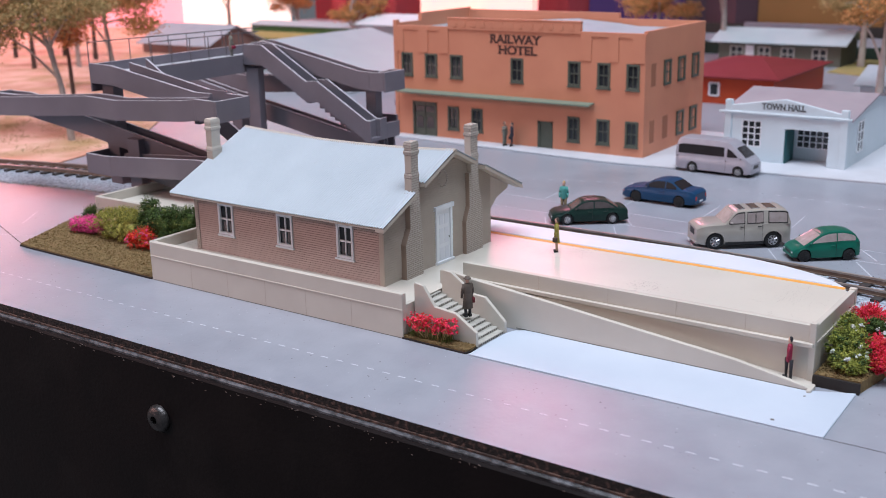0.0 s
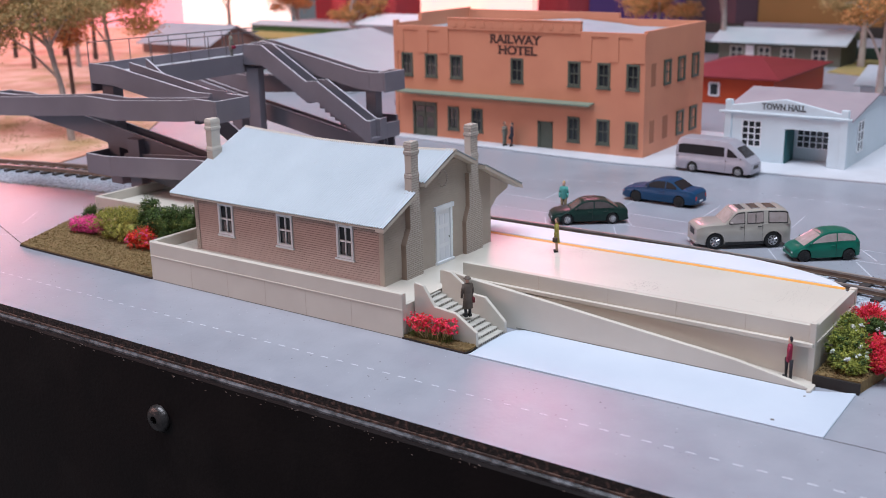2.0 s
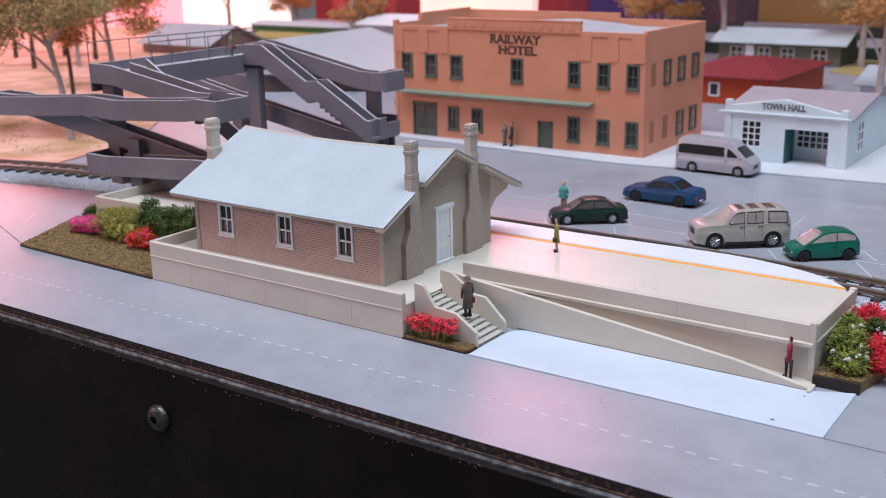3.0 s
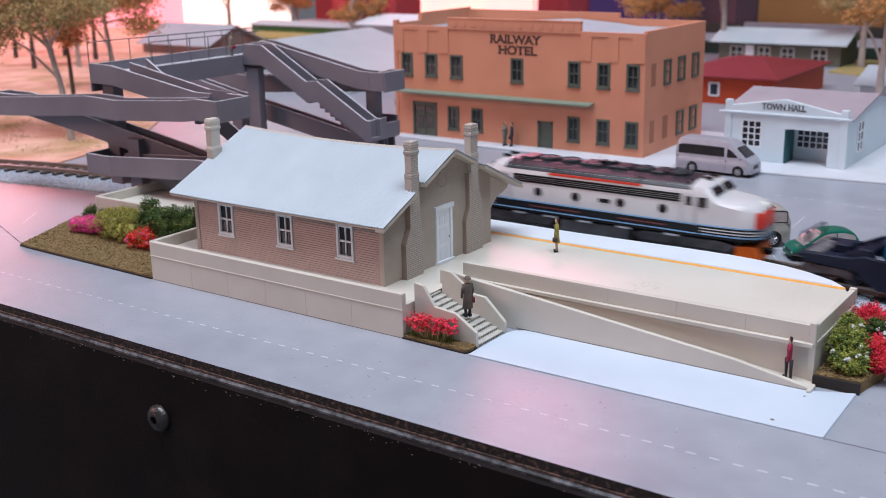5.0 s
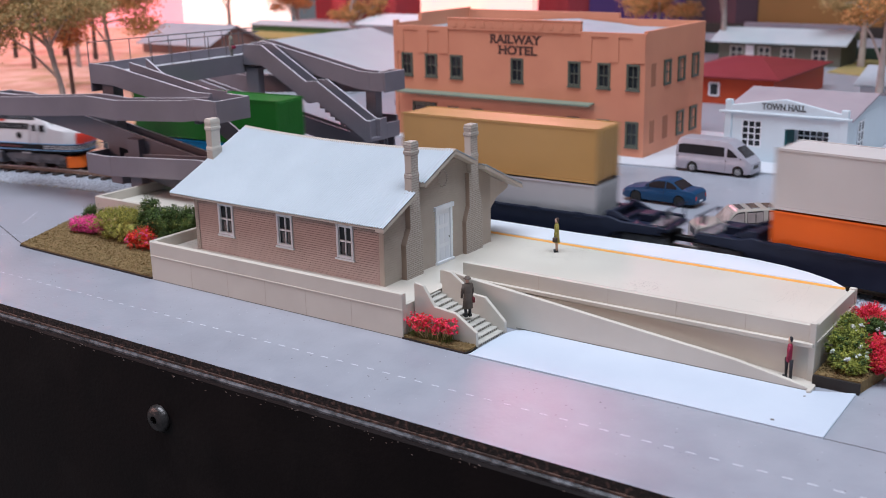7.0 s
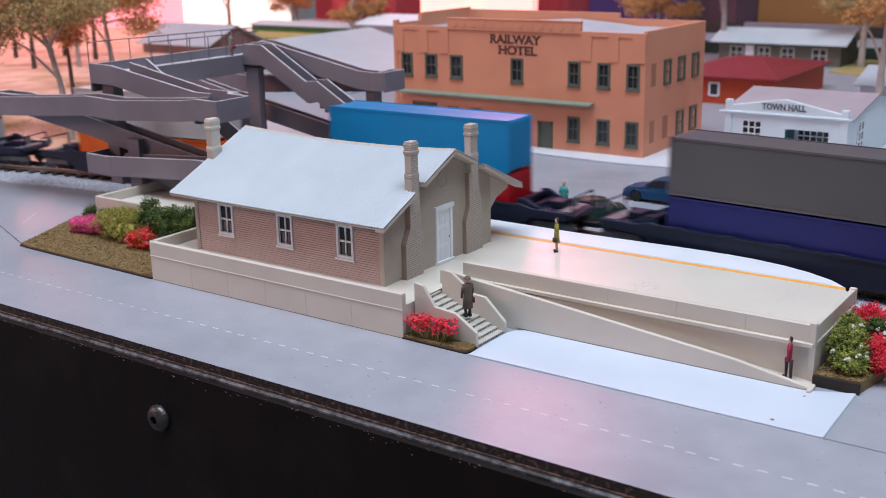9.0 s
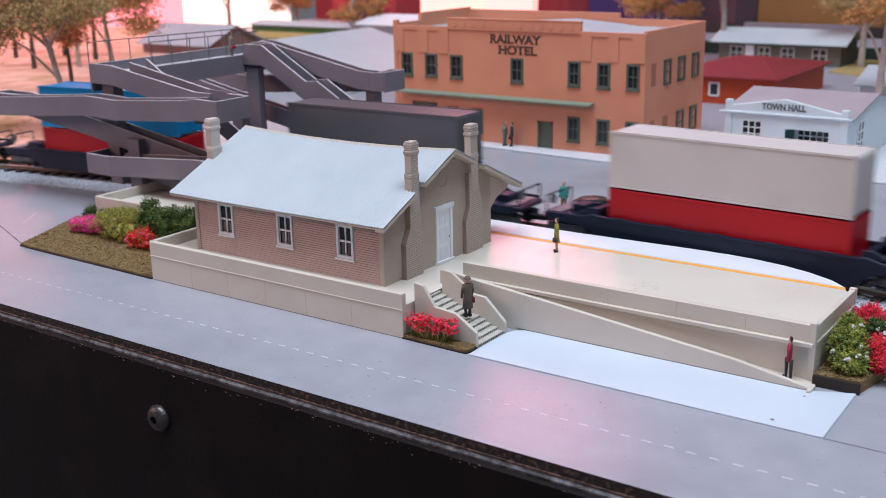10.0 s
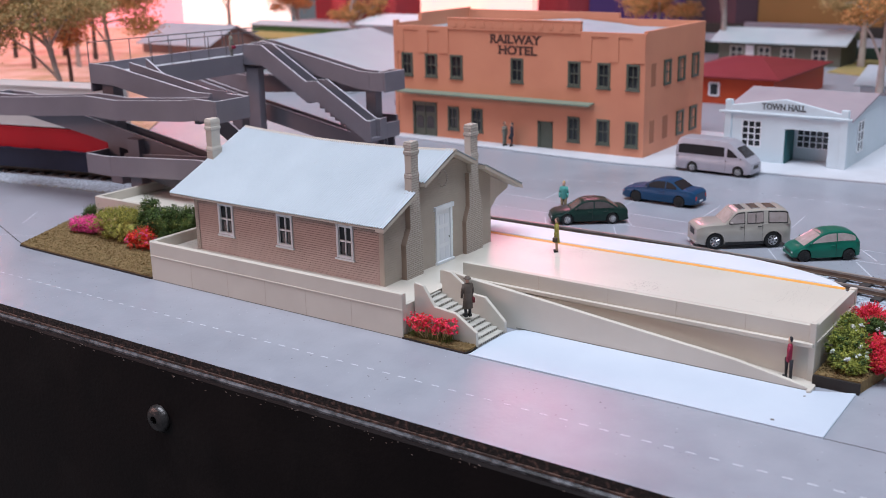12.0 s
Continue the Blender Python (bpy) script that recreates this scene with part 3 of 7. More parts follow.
def build_stairs():
    t = thing("staircase", (-144, 209, 0), "tan staircase with worn steps between stepped side walls", "stairs", kind="structure")
    n = 11
    for i in range(n):
        z1 = FZ * (i + 1) / (n + 0.5)
        x0, x1 = -135.3 - i * 1.72, -135.3 - (i + 1) * 1.72
        if i >= 5:
            x0, x1 = x0 - 1.3, x1 - 1.3
        elif i == 4:
            x1 -= 1.3
        s = Shape().box(x1, x0 + 0.12, 203.6, 215.0, max(0, z1 - 2.2), z1)
        st = part("step", s, M_STEP, t, bevel=0.1)
        rr = random.Random(i)
        # pits are not cut: proud dark blocks carry their shade as colour
        chips = Shape()
        for k in range(13):
            y = 204.1 + k * 0.83 + rr.uniform(-0.15, 0.15)
            h = rr.uniform(0.34, 0.6)
            chips.box(x0 + 0.1, x0 + 0.19, y, y + rr.uniform(0.3, 0.6), z1 - 0.12 - h, z1 - 0.14)
        part("step_pit_shade", chips, M_SHADE_DARK, st, "pits of the riser, their shade put on as dark blocks")
    prof = lambda e: [(-135.2, 0), (-135.2, 3.8 - e), (-141.2, 7.6), (-147.3, 8.2), (-150.6, 13.0), (-153.3, 13.5), (-153.3, 0)]
    part("side_wall", Shape().prism(prof(0.0), "y", 202.9, 203.9), M_WALL, t, bevel=0.1)
    part("side_wall", Shape().prism([(-134.8, 0), (-134.8, 3.0), (-140.6, 8.4), (-144.0, 8.6), (-150.6, 13.2), (-153.5, 13.5), (-153.5, 0)], "y", 214.9, 215.9), M_WALL, t, bevel=0.1)


build_platform()
build_ramp()
build_stairs()

# ---- the station building ----


def sash_window(parent, x0, x1, z0, z1, y, frame_mat=M_WHITE, rows=2, cols=2, d=0.5, sill=True):
    """A sash window in a wall that faces the front at y."""
    w = part("window", Shape().box(x0 + 0.3, x1 - 0.3, y + 0.25, y + 0.4, z0 + 0.3, z1 - 0.3), M_PANE, parent, "dark sash window in a painted frame")
    f = Shape()
    b = 0.72 if frame_mat is M_WHITE else 1.0
    f.box(x0, x0 + b, y - d, y + 0.3, z0, z1).box(x1 - b, x1, y - d, y + 0.3, z0, z1).box(x0 + b, x1 - b, y - d, y + 0.3, z1 - b, z1).box(x0 + b, x1 - b, y - d, y + 0.3, z0, z0 + b)
    part("window_frame", f, frame_mat, w, bevel=0.08)
    g = Shape()
    g.box(x0 + b, x1 - b, y - d * 0.4, y + 0.3, (z0 + z1) / 2 - 0.22, (z0 + z1) / 2 + 0.22)
    for i in range(1, cols):
        xx = x0 + (x1 - x0) * i / cols
        g.box(xx - 0.15, xx + 0.15, y - d * 0.2, y + 0.3, z0 + b, z1 - b)
    for i in range(1, rows):
        if rows > 2:
            zz = z0 + (z1 - z0) * i / rows
            g.box(x0 + b, x1 - b, y - d * 0.2, y + 0.28, zz - 0.13, zz + 0.13)
    part("glazing_bar", g, frame_mat, w)
    if sill:
        part("sill", Shape().box(x0 - 0.35, x1 + 0.35, y - d - 0.3, y + 0.2, z0 - 0.55, z0), frame_mat, w, bevel=0.08)
    return w


def build_station():
    X0, X1, Y0, Y1 = -236.4, -167.3, 209.5, 259.2
    t = thing("station_building", (-202, 234, FZ), "taupe weatherboard station with brick end wall and pale corrugated roof", "station")
    ez, rz, ry = 23.4, 38.2, 240.0
    # weatherboards of the front, cut round the windows
    wins = [(-226.9, -220.9, 14.0, 23.1), (-204.3, -198.5, 13.9, 22.9), (-183.0, -177.3, 13.8, 22.9)]
    s = Shape()
    nb = 24
    h = (ez - FZ) / nb
    for i in range(nb):
        z0, z1 = FZ + i * h, FZ + (i + 1) * h
        cuts = [X0 + 0.06]
        for a, b, c, d in wins:
            if z1 > c + 0.3 and z0 < d - 0.3:
                cuts += [a + 0.4, b - 0.4]
        cuts.append(X1 - 0.06)
        for a, b in zip(cuts[::2], cuts[1::2]):
            s.prism([(Y0 + 0.25, z0), (Y0 - 0.36, z0 + 0.05), (Y0 - 0.18, z1 - 0.1), (Y0 + 0.1, z1 - 0.06), (Y0 + 0.25, z1), (Y0 + 1.2, z1), (Y0 + 1.2, z0)], "x", a, b)
    # same plastic as the gable boards, tinted here for the pink light
    part("front_wall", s, M_BOARDS, t, "taupe weatherboards with pink light put into their colour")
    for a, b, c, d in wins:
        sash_window(t, a, b, c, d, Y0, d=0.55)
    # shadow under the lowest board, put in as a black strip
    part("base_shadow_strip", Shape().box(X0 - 0.1, X1 - 0.2, Y0 - 0.28, Y0 + 1, FZ - 0.1, FZ + 0.3), M_BLACK, t, "black strip in place of the shadow at the base")
    # end walls and back
    gable = [(Y0 - 0.45, FZ), (Y1, FZ), (Y1, 28.2), (ry, 37.4), (Y0 - 0.45, ez)]
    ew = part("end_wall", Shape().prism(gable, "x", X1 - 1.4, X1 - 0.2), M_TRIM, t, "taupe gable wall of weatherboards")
    for i in range(45):
        z0 = FZ + i * h
        z1 = z0 + h
        lo_y = Y0 - 0.4 if z1 < ez else Y0 - 0.4 + (ry - Y0) * (z1 - ez) / (37.4 - ez)
        hi_y = Y1 if z1 < 28.2 else Y1 - (Y1 - ry) * (z1 - 28.2) / (37.4 - 28.2)
        if hi_y - lo_y > 0.5:
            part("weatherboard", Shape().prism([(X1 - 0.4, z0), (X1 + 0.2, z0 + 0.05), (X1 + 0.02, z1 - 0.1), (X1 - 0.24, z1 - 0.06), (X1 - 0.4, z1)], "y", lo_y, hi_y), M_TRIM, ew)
    part("rear_end_wall", Shape().prism(gable, "x", X0, X0 + 1.4), M_BRICK, t)
    part("back_wall", Shape().box(X0 + 1.4, X1 - 1.4, Y1 - 1.4, Y1, FZ, 28), M_BOARDS, t)
    # gable vent
    v = Shape()
    for i in range(20):
        a, b = 2 * math.pi * i / 20, 2 * math.pi * (i + 1) / 20
        v.loft([[(X1 + o, 235.6 + r * math.cos(u), 31.6 + 1.25 * r * math.sin(u)) for o, r in ((0, 1.7), (0.3, 1.7), (0.3, 2.05), (0, 2.05))] for u in (a, b)])
    part("gable_vent", v, M_BRICK, t, "round moulded vent ring")
    # corrugated roof: two slopes over a thin soffit board
    def slope(ya, za, yb, zb, xa, xb, lift):
        q = Shape()
        n = max(2, int((xb - xa) / 0.79))
        k = 6
        rows = []
        for i in range(n * k + 1):
            x = xa + (xb - xa) * i / (n * k)
            c = 0.2 * math.cos(2 * math.pi * i / k)
            rows.append((x, c))
        m = 6
        vs, fs = [], []
        for j in range(m + 1):
            f = j / m
            for x, c in rows:
                vs.append((x, ya + (yb - ya) * f, za + (zb - za) * f + c + lift))
        w = len(rows)
        for j in range(m):
            for i in range(w - 1):
                fs.append((j * w + i, j * w + i + 1, (j + 1) * w + i + 1, (j + 1) * w + i))
        q.add(vs, fs)
        return q
    XA, XB = X0 - 5.5, X1 + 3.6
    def sagged(q):
        # the moulding dips a little along the middle of its ridge
        mid, half = (XA + XB) / 2, (XB - XA) / 2
        q.v = [(x, y, z - 1.3 * (1 - ((x - mid) / half) ** 2) * max(0, min(1, (z - ez) / (rz - ez)))) for x, y, z in q.v]
        return q
    fy, fz = 205.0, 25.2 - 0.5
    pk = (237.0, 39.2)
    by, bz2 = 271.5, 23.2
    zf = lambda y: fz + (pk[1] - fz) * (y - fy) / (pk[0] - fy)
    zk = lambda y: pk[1] + (bz2 - pk[1]) * (y - pk[0]) / (by - pk[0])
    XM = -166.6
    iron = "pale blue-grey corrugated iron"
    part("roof_slope", sagged(slope(fy, fz, pk[0], pk[1], XA, XM, 0.35)), M_ROOF, t, iron)
    part("roof_slope", sagged(slope(pk[0], pk[1], by, bz2, XA, XM, 0.35)), M_ROOF, t, iron)
    th = 0.4
    dec = sagged(Shape().loft([[(x, fy + 0.1, fz), (x, pk[0], pk[1]), (x, by - 0.1, bz2), (x, by - 0.1, bz2 - th), (x, pk[0], pk[1] - th - 0.3), (x, fy + 0.1, fz - th)] for x in [XA + 0.15 + (XM - XA - 0.15) * i / 12 for i in range(13)]]))
    part("soffit", dec, M_TRIM, t, "taupe roof boards")
    for ya, yb, zz in ((fy, 219.0, zf), (223.0, pk[0], zf), (pk[0], 247.0, zk), (251.2, by, zk)):
        part("roof_verge", slope(ya, zz(ya), yb, zz(yb), XM + 0.02, XB, 0.35), M_ROOF, t, iron)
        part("bargeboard", Shape().loft([[(x, ya + 0.02, zz(ya) + 0.02), (x, yb - 0.02, zz(yb) + 0.02), (x, yb - 0.02, zz(yb) - 0.95), (x, ya + 0.02, zz(ya) - 0.95)] for x in (XM + 0.02, XB - 0.1)]), M_TRIM, t, "taupe bargeboard")
    rdg = sagged(Shape().loft([[(x, pk[0] - 0.7, pk[1] + 0.0), (x, pk[0], pk[1] + 0.6), (x, pk[0] + 0.7, pk[1] + 0.0)] for x in [XA + (XB - XA) * i / 12 for i in range(13)]]))
    part("ridge_cap", rdg, M_TRIM, t, "taupe ridge capping")
    # bracket under the platform-side eave
    part("awning_bracket", Shape().prism([(Y1, 17.5), (Y1, 27.8), (269.5, 23.4), (269, 22.4), (263, 20.6)], "x", X1 - 1.3, X1 - 0.3), M_TRIM, t, "boarded awning bracket")
    # door in the end wall
    d = part("door", Shape().box(X1 - 0.1, X1 + 0.25, 232.6, 238.2, FZ, 23.0), M_WHITE, t, "white panelled door")
    pn = Shape()
    for ya, yb in ((233.3, 235.1), (235.7, 237.5)):
        for za, zb in ((9.4, 12.6), (13.6, 18.0), (19.0, 21.8)):
            pn.box(X1 + 0.2, X1 + 0.34, ya, yb, za, zb)
    part("door_panel", pn, M_COPING, d, bevel=0.05)
    fr = Shape().box(X1 - 0.1, X1 + 0.6, 231.5, 232.6, FZ, 24.0).box(X1 - 0.1, X1 + 0.6, 238.2, 239.2, FZ, 24.0).box(X1 - 0.1, X1 + 0.9, 231.0, 239.7, 23.2, 24.4).box(X1, X1 + 1.0, 231.3, 239.4, FZ, FZ + 0.7)
    part("door_frame", fr, M_WHITE, d, bevel=0.07)
    part("door_knob", Shape().ball((X1 + 0.45, 237.6, 15), 0.22, 0.22, 0.22, 6, 4), M_STEEL, d)
    return t


def build_chimney(at, x0, x1, y0, y1, zb, zt, breast=None, brick=M_CHIM):
    """A slim brick stack; breast: (y from, y to, y of its upper edge) of the brickwork that it stands on."""
    t = thing("chimney", at, "slim taupe brick chimney with a corbelled cap on a stepped breast" if breast else "slim smooth cream chimney with a corbelled cap", "chimney", group="station chimneys")
    def ring(z, k):
        return [(x0 - k, y0 - k, z), (x1 + k, y0 - k, z), (x1 + k, y1 + k, z), (x0 - k, y1 + k, z)]
    part("shaft", Shape().loft([ring(zb, 0.12), ring(zt - 9.6, 0.12), ring(zt - 9.2, 0.22), ring(zt - 8.6, 0.2), ring(zt - 8.0, 0), ring(zt - 3.6, 0)]), brick, t, bevel=0.06)
    part("cap", Shape().loft([ring(zt - 3.6, 0.0), ring(zt - 3.0, 0.26), ring(zt - 2.4, 0.26), ring(zt - 2.3, 0.1), ring(zt - 1.5, 0.1), ring(zt - 1.4, 0.18), ring(zt - 0.8, 0.18), ring(zt, 0.02)]), brick, t, bevel=0.05)
    if breast:
        a, b, f = breast
        left = [(a, FZ), (a, 17.6), (f, 21.6), (f, 31.0)]
        poly = left + [(y1 + 0.15, 31.0), (y1 + 0.3, 27.0), (b - 0.5, 23.0), (b, 20.0), (b, FZ)]
        part("breast", Shape().prism(poly, "x", -167.3, x1 + 0.02), M_BRICK, t, "brick chimney breast")
        # skin over the breast's near side; its light and shade are painted brown
        side = Shape()
        for (ya, za), (yb, zb2) in zip(left, left[1:]):
            side.loft([[(-167.2, yy + o, zz) for yy, zz, o in ((ya, za, -0.12), (yb, zb2, -0.12), (yb, zb2, 0.3), (ya, za, 0.3))], [(x1 - 0.02, yy + o, zz) for yy, zz, o in ((ya, za, -0.12), (yb, zb2, -0.12), (yb, zb2, 0.3), (ya, za, 0.3))]])
        part("breast_side", side, M_BREAST_SHADE, t, "smooth side of the chimney breast, coloured brown for the light on it")
    part("smooth_face", Shape().box(x0 + 0.02, x1 - 0.02, y0 - 0.22, y0 + 0.1, zb, zt - 9.7).box(x0 + 0.1, x1 - 0.1, y0 - 0.1, y0 + 0.1, zt - 8.0, zt - 3.5), M_TRIM, t)
    return t


build_station()
build_chimney((-166.6, 221, FZ), -167.8, -165.6, 219.6, 222.5, 26, 44.1, (216.4, 223.6, 218.5))
build_chimney((-167.0, 249, FZ), -168.1, -165.9, 247.5, 250.8, 26, 44.4, (244.7, 252.8, 246.5))
# grey uncoupling plate between the rails
p_, d_ = on_track(run_at_x(-83.5))
up = new("uncoupling_plate", mesh_of("uncoupling_plate", Shape().box(-4.2, 4.2, -1.3, 1.3, 0, 0.7), M_ROOFGREY, bevel=0.15))
up.matrix_world = pose(p_.x * MM, p_.y * MM, 2.1 * MM, 0, 0, math.degrees(math.atan2(d_.y, d_.x)))
tagged(up, "small grey uncoupling plate between the rails", "track plate")
build_chimney((-241, 222.5, 27), -242.3, -239.9, 221.0, 224.4, 27.0, 44.0, brick=M_WALL)

# ---- the footbridge ----


def lane(t, name, pts, y0, y1, drop=7.0, wall=0.8, walls=(True, True)):
    """A ramp between two lanes' edges; pts of (x, z) along the top of its walls."""
    deck = Shape()
    for (xa, za), (xb, zb) in zip(pts, pts[1:]):
        deck.ramp_box(xa + 0.03, xb - 0.03, y0 + 0.15, y1 - 0.15, za - drop + 0.1, za - drop + 1.3, zb - drop + 0.1, zb - drop + 1.3)
    p = part(name, deck, M_BRIDGE, t)
    for on, a, b in ((walls[0], y0, y0 + wall), (walls[1], y1 - wall, y1)):
        if on:
            low = [(x, z - drop) for x, z in pts]
            q = part("side_wall", Shape().prism(low + [(x, z) for x, z in pts[::-1]], "y", a, b), M_BRIDGE, p)
            c = Shape()
            for (xa, za), (xb, zb) in zip(pts, pts[1:]):
                c.ramp_box(xa, xb, a + 0.03, b - 0.03, za - 0.02, za + 0.1, zb - 0.02, zb + 0.1)
            part("worn_edge", c, M_BRIDGE_TOP, q, "pale worn top edge")
    return p


def end_panel(t, x0, x1, y0, y1, z0, z1):
    p = part("end_panel", Shape().box(x0, x1, y0 + 0.05, y1 - 0.05, z0, z1), M_BRIDGE, t)
    part("worn_edge", Shape().box(x0 + 0.03, x1 - 0.03, y0 + 0.1, y1 - 0.1, z1 - 0.02, z1 + 0.12), M_BRIDGE_TOP, p)


def build_footbridge():
    t = thing("footbridge", (-300, 290, 0), "dark grey plastic footbridge with switchback ramps and stairs over the track", "footbridge")
    YF, YM, YB = 245.0, 252.6, 260.2
    # near side, from the deck down
    lane(t, "ramp", [(-335, 52.4), (-323, 52.1), (-281, 45.4), (-273, 45.3)], YM - 0.3, YB, walls=(True, False))
    w = part("side_wall", Shape().prism([(-321.4, 45), (-281, 38.4), (-273, 38.3), (-273, 45.3), (-281, 45.4), (-321.4, 52.6)], "y", YB - 0.8, YB), M_BRIDGE, t)
    part("worn_edge", Shape().ramp_box(-321.4, -281, YB - 0.77, YB - 0.03, 52.58, 52.7, 45.38, 45.5), M_BRIDGE_TOP, w, "pale worn top edge")
    lane(t, "stair_flight", [(-313.9, 54.2), (-291.2, 41.0), (-285.4, 40.9), (-262, 27.6)], YB + 0.5, YB + 7, walls=(True, False))
    for k in range(9):
        part("step", Shape().box(-312 + k * 2.5, -309.4 + k * 2.5, YB + 1.35, YB + 6.8, 43.8 - k * 1.42, 47.0 - k * 1.42), M_BRIDGE, t)
    lane(t, "landing", [(-273, 44.5), (-263.6, 44.3)], YF - 0.03, YB + 0.03)
    end_panel(t, -263.5, -262.8, YF, YB, 37.2, 44.3)
    lane(t, "ramp", [(-395.8, 38.0), (-381, 38.1), (-354, 39.9), (-330, 41.8), (-326, 41.8), (-314, 41.3), (-279, 43.6), (-273.1, 44.4)], YF, YM - 0.4)
    lane(t, "ramp", [(-395.8, 37.9), (-383, 37.9), (-340, 32.4), (-277, 22.2), (-266.5, 22.2)], YM + 0.5, YB + 0.3)
    end_panel(t, -396.6, -395.9, YF, YB, 31, 38.1)
    lane(t, "ramp", [(-319, 20.9), (-275, 24.0), (-266.5, 24.0)], YF, YM - 0.4)
    end_panel(t, -266.4, -265.7, YF, YB, 15.5, 24.1)
    lane(t, "landing", [(-331.6, 20.9), (-319.1, 20.8)], YF - 0.03, YB + 0.03)
    end_panel(t, -332.4, -331.7, YF, YB, 13.9, 21.0)
    lane(t, "ramp", [(-319, 20.7), (-262, 12.5)], YM + 0.4, YB)
    for x, y, zt in ((-312.6, 252.6, 27), (-329, 257, 45.5)):
        part("column", Shape().box(x - 3.2, x + 3.2, y - 2.2, y + 2.2, FZ, zt), M_BRIDGE, t, bevel=0.2)
    # deck over the track
    d = part("deck", Shape().box(-334.3, -325.3, 260.6, 335, 45.6, 47.2), M_BRIDGE, t)
    part("walkway", Shape().box(-334.3, -325.3, 260.4, 333.8, 47.25, 48.7), M_BRIDGE_TOP, d, "pale worn walkway")
    for x, ya, zt in ((-335.2, 252.4, 52.0), (-325.2, 268.0, 49.4)):
        part("side_beam", Shape().box(x, x + 0.8, ya, 334, 42.2, zt), M_BRIDGE, d)
        part("worn_edge", Shape().box(x + 0.05, x + 0.75, ya, 334, zt - 0.02, zt + 0.12), M_BRIDGE_TOP, d, "pale worn top edge")
    for x, ya, yb, z0, za, zb in ((-334.8, 252.4, 340, 52.0, 59.9, 58.6), (-324.8, 273, 329, 49.4, 58.5, 57.9)):
        r = part("railing", Shape().tube((x, ya, za), (x, yb, zb), 0.2, None, 6), M_RAILING, t, "thin grey hand rail")
        k = ya
        while k <= yb:
            part("baluster", Shape().tube((x, k, z0), (x, k, za + (zb - za) * (k - ya) / (yb - ya)), 0.17, None, 6), M_RAILING, r)
            k += 9.4
    # far side: stairs before, ramps behind
    YS = 319.0
    part("column", Shape().box(-324.2, -317.6, 320, 323.6, 0, 44.5), M_BRIDGE, t, bevel=0.2)
    part("column", Shape().box(-271, -266, 331, 335, 0, 37), M_BRIDGE, t, bevel=0.2)
    lane(t, "stair_flight", [(-324.2, 53.6), (-314, 53.6), (-291.2, 40.5), (-285.4, 40.9), (-261.6, 27.4), (-259.6, 27.3)], YS, YS + 7.0, drop=8.0)
    for k in range(9):
        part("step", Shape().box(-312 + k * 2.5, -309.4 + k * 2.5, YS + 0.85, YS + 6.1, 43.4 - k * 1.42, 46.6 - k * 1.42), M_BRIDGE, t)
    for k in range(9):
        part("step", Shape().box(-285 + k * 2.5, -282.4 + k * 2.5, YS + 0.85, YS + 6.1, 30.4 - k * 1.42, 33.6 - k * 1.42), M_BRIDGE, t)
    lane(t, "landing", [(-271, 26.6), (-262.4, 26.8)], YS + 7.2, YS + 21, drop=8.0)
    end_panel(t, -262.3, -261.6, YS - 0.1, YS + 13, 18.8, 27.0)
    end_panel(t, -262.3, -261.6, YS + 13, YS + 21, 18.8, 24.6)
    lane(t, "stair_flight", [(-300, 12), (-271.2, 24)], YS + 14, YS + 21)
    YR = 327.4
    lane(t, "ramp", [(-325, 54.0), (-319, 54.0), (-272, 44.8), (-266, 44.5)], YR, YR + 6)
    lane(t, "landing", [(-265.9, 44.4), (-259.2, 44.6)], YR - 0.03, YR + 12.6)
    end_panel(t, -259.1, -258.4, YR, YR + 12.6, 37.2, 44.7)
    lane(t, "ramp", [(-402, 40.6), (-392, 40.2), (-336, 38.6), (-272, 43.0), (-266, 43.8)], YR + 6.6, YR + 12.6)
    lane(t, "ramp", [(-402, 42.6), (-393, 42.4), (-343.6, 32.4), (-272, 19.5), (-264, 19.5)], YR + 1, YR + 6)
    lane(t, "ramp", [(-345, 8.5), (-336, 8.5), (-272, 18.5), (-264, 18.5)], YR + 7, YR + 12.4)
    part("column", Shape().box(-345, -339, YR + 3, YR + 8, 0, 25), M_BRIDGE, t, bevel=0.2)


build_footbridge()

# ---- hotel and town hall ----


def side_window(parent, y0, y1, z0, z1, x, frame_mat, blind=False):
    if blind:
        # no real hollow: a flat panel whose darker colour holds the recess shade
        return part("blind_shade_panel", Shape().box(x - 0.2, x + 0.04, y0, y1, z0, z1), M_HOTEL_IN, parent, "blank opening, its recess shade put into a darker panel")
    w = part("window", Shape().box(x - 0.35, x - 0.2, y0 + 0.3, y1 - 0.3, z0 + 0.3, z1 - 0.3), M_PANE, parent)
    f = Shape()
    f.box(x - 0.4, x + 0.6, y0, y0 + 1.5, z0, z1).box(x - 0.4, x + 0.6, y1 - 1.5, y1, z0, z1).box(x - 0.4, x + 0.58, y0, y1, z0, z0 + 1.1).box(x - 0.4, x + 0.58, y0, y1, z1 - 1.1, z1)
    f.box(x - 0.3, x + 0.2, y0, y1, (z0 + z1) / 2 - 0.3, (z0 + z1) / 2 + 0.3).box(x - 0.3, x + 0.1, (y0 + y1) / 2 - 0.35, (y0 + y1) / 2 + 0.35, z0, z1)
    part("window_frame", f, frame_mat, w)
    return w


# wall terracotta darkened to paint in the shade of the blank openings
M_HOTEL_IN = mat("terracotta_recess_shade", (0.34, 0.13, 0.075), (0.38, 0.15, 0.085), 60, 0.7)


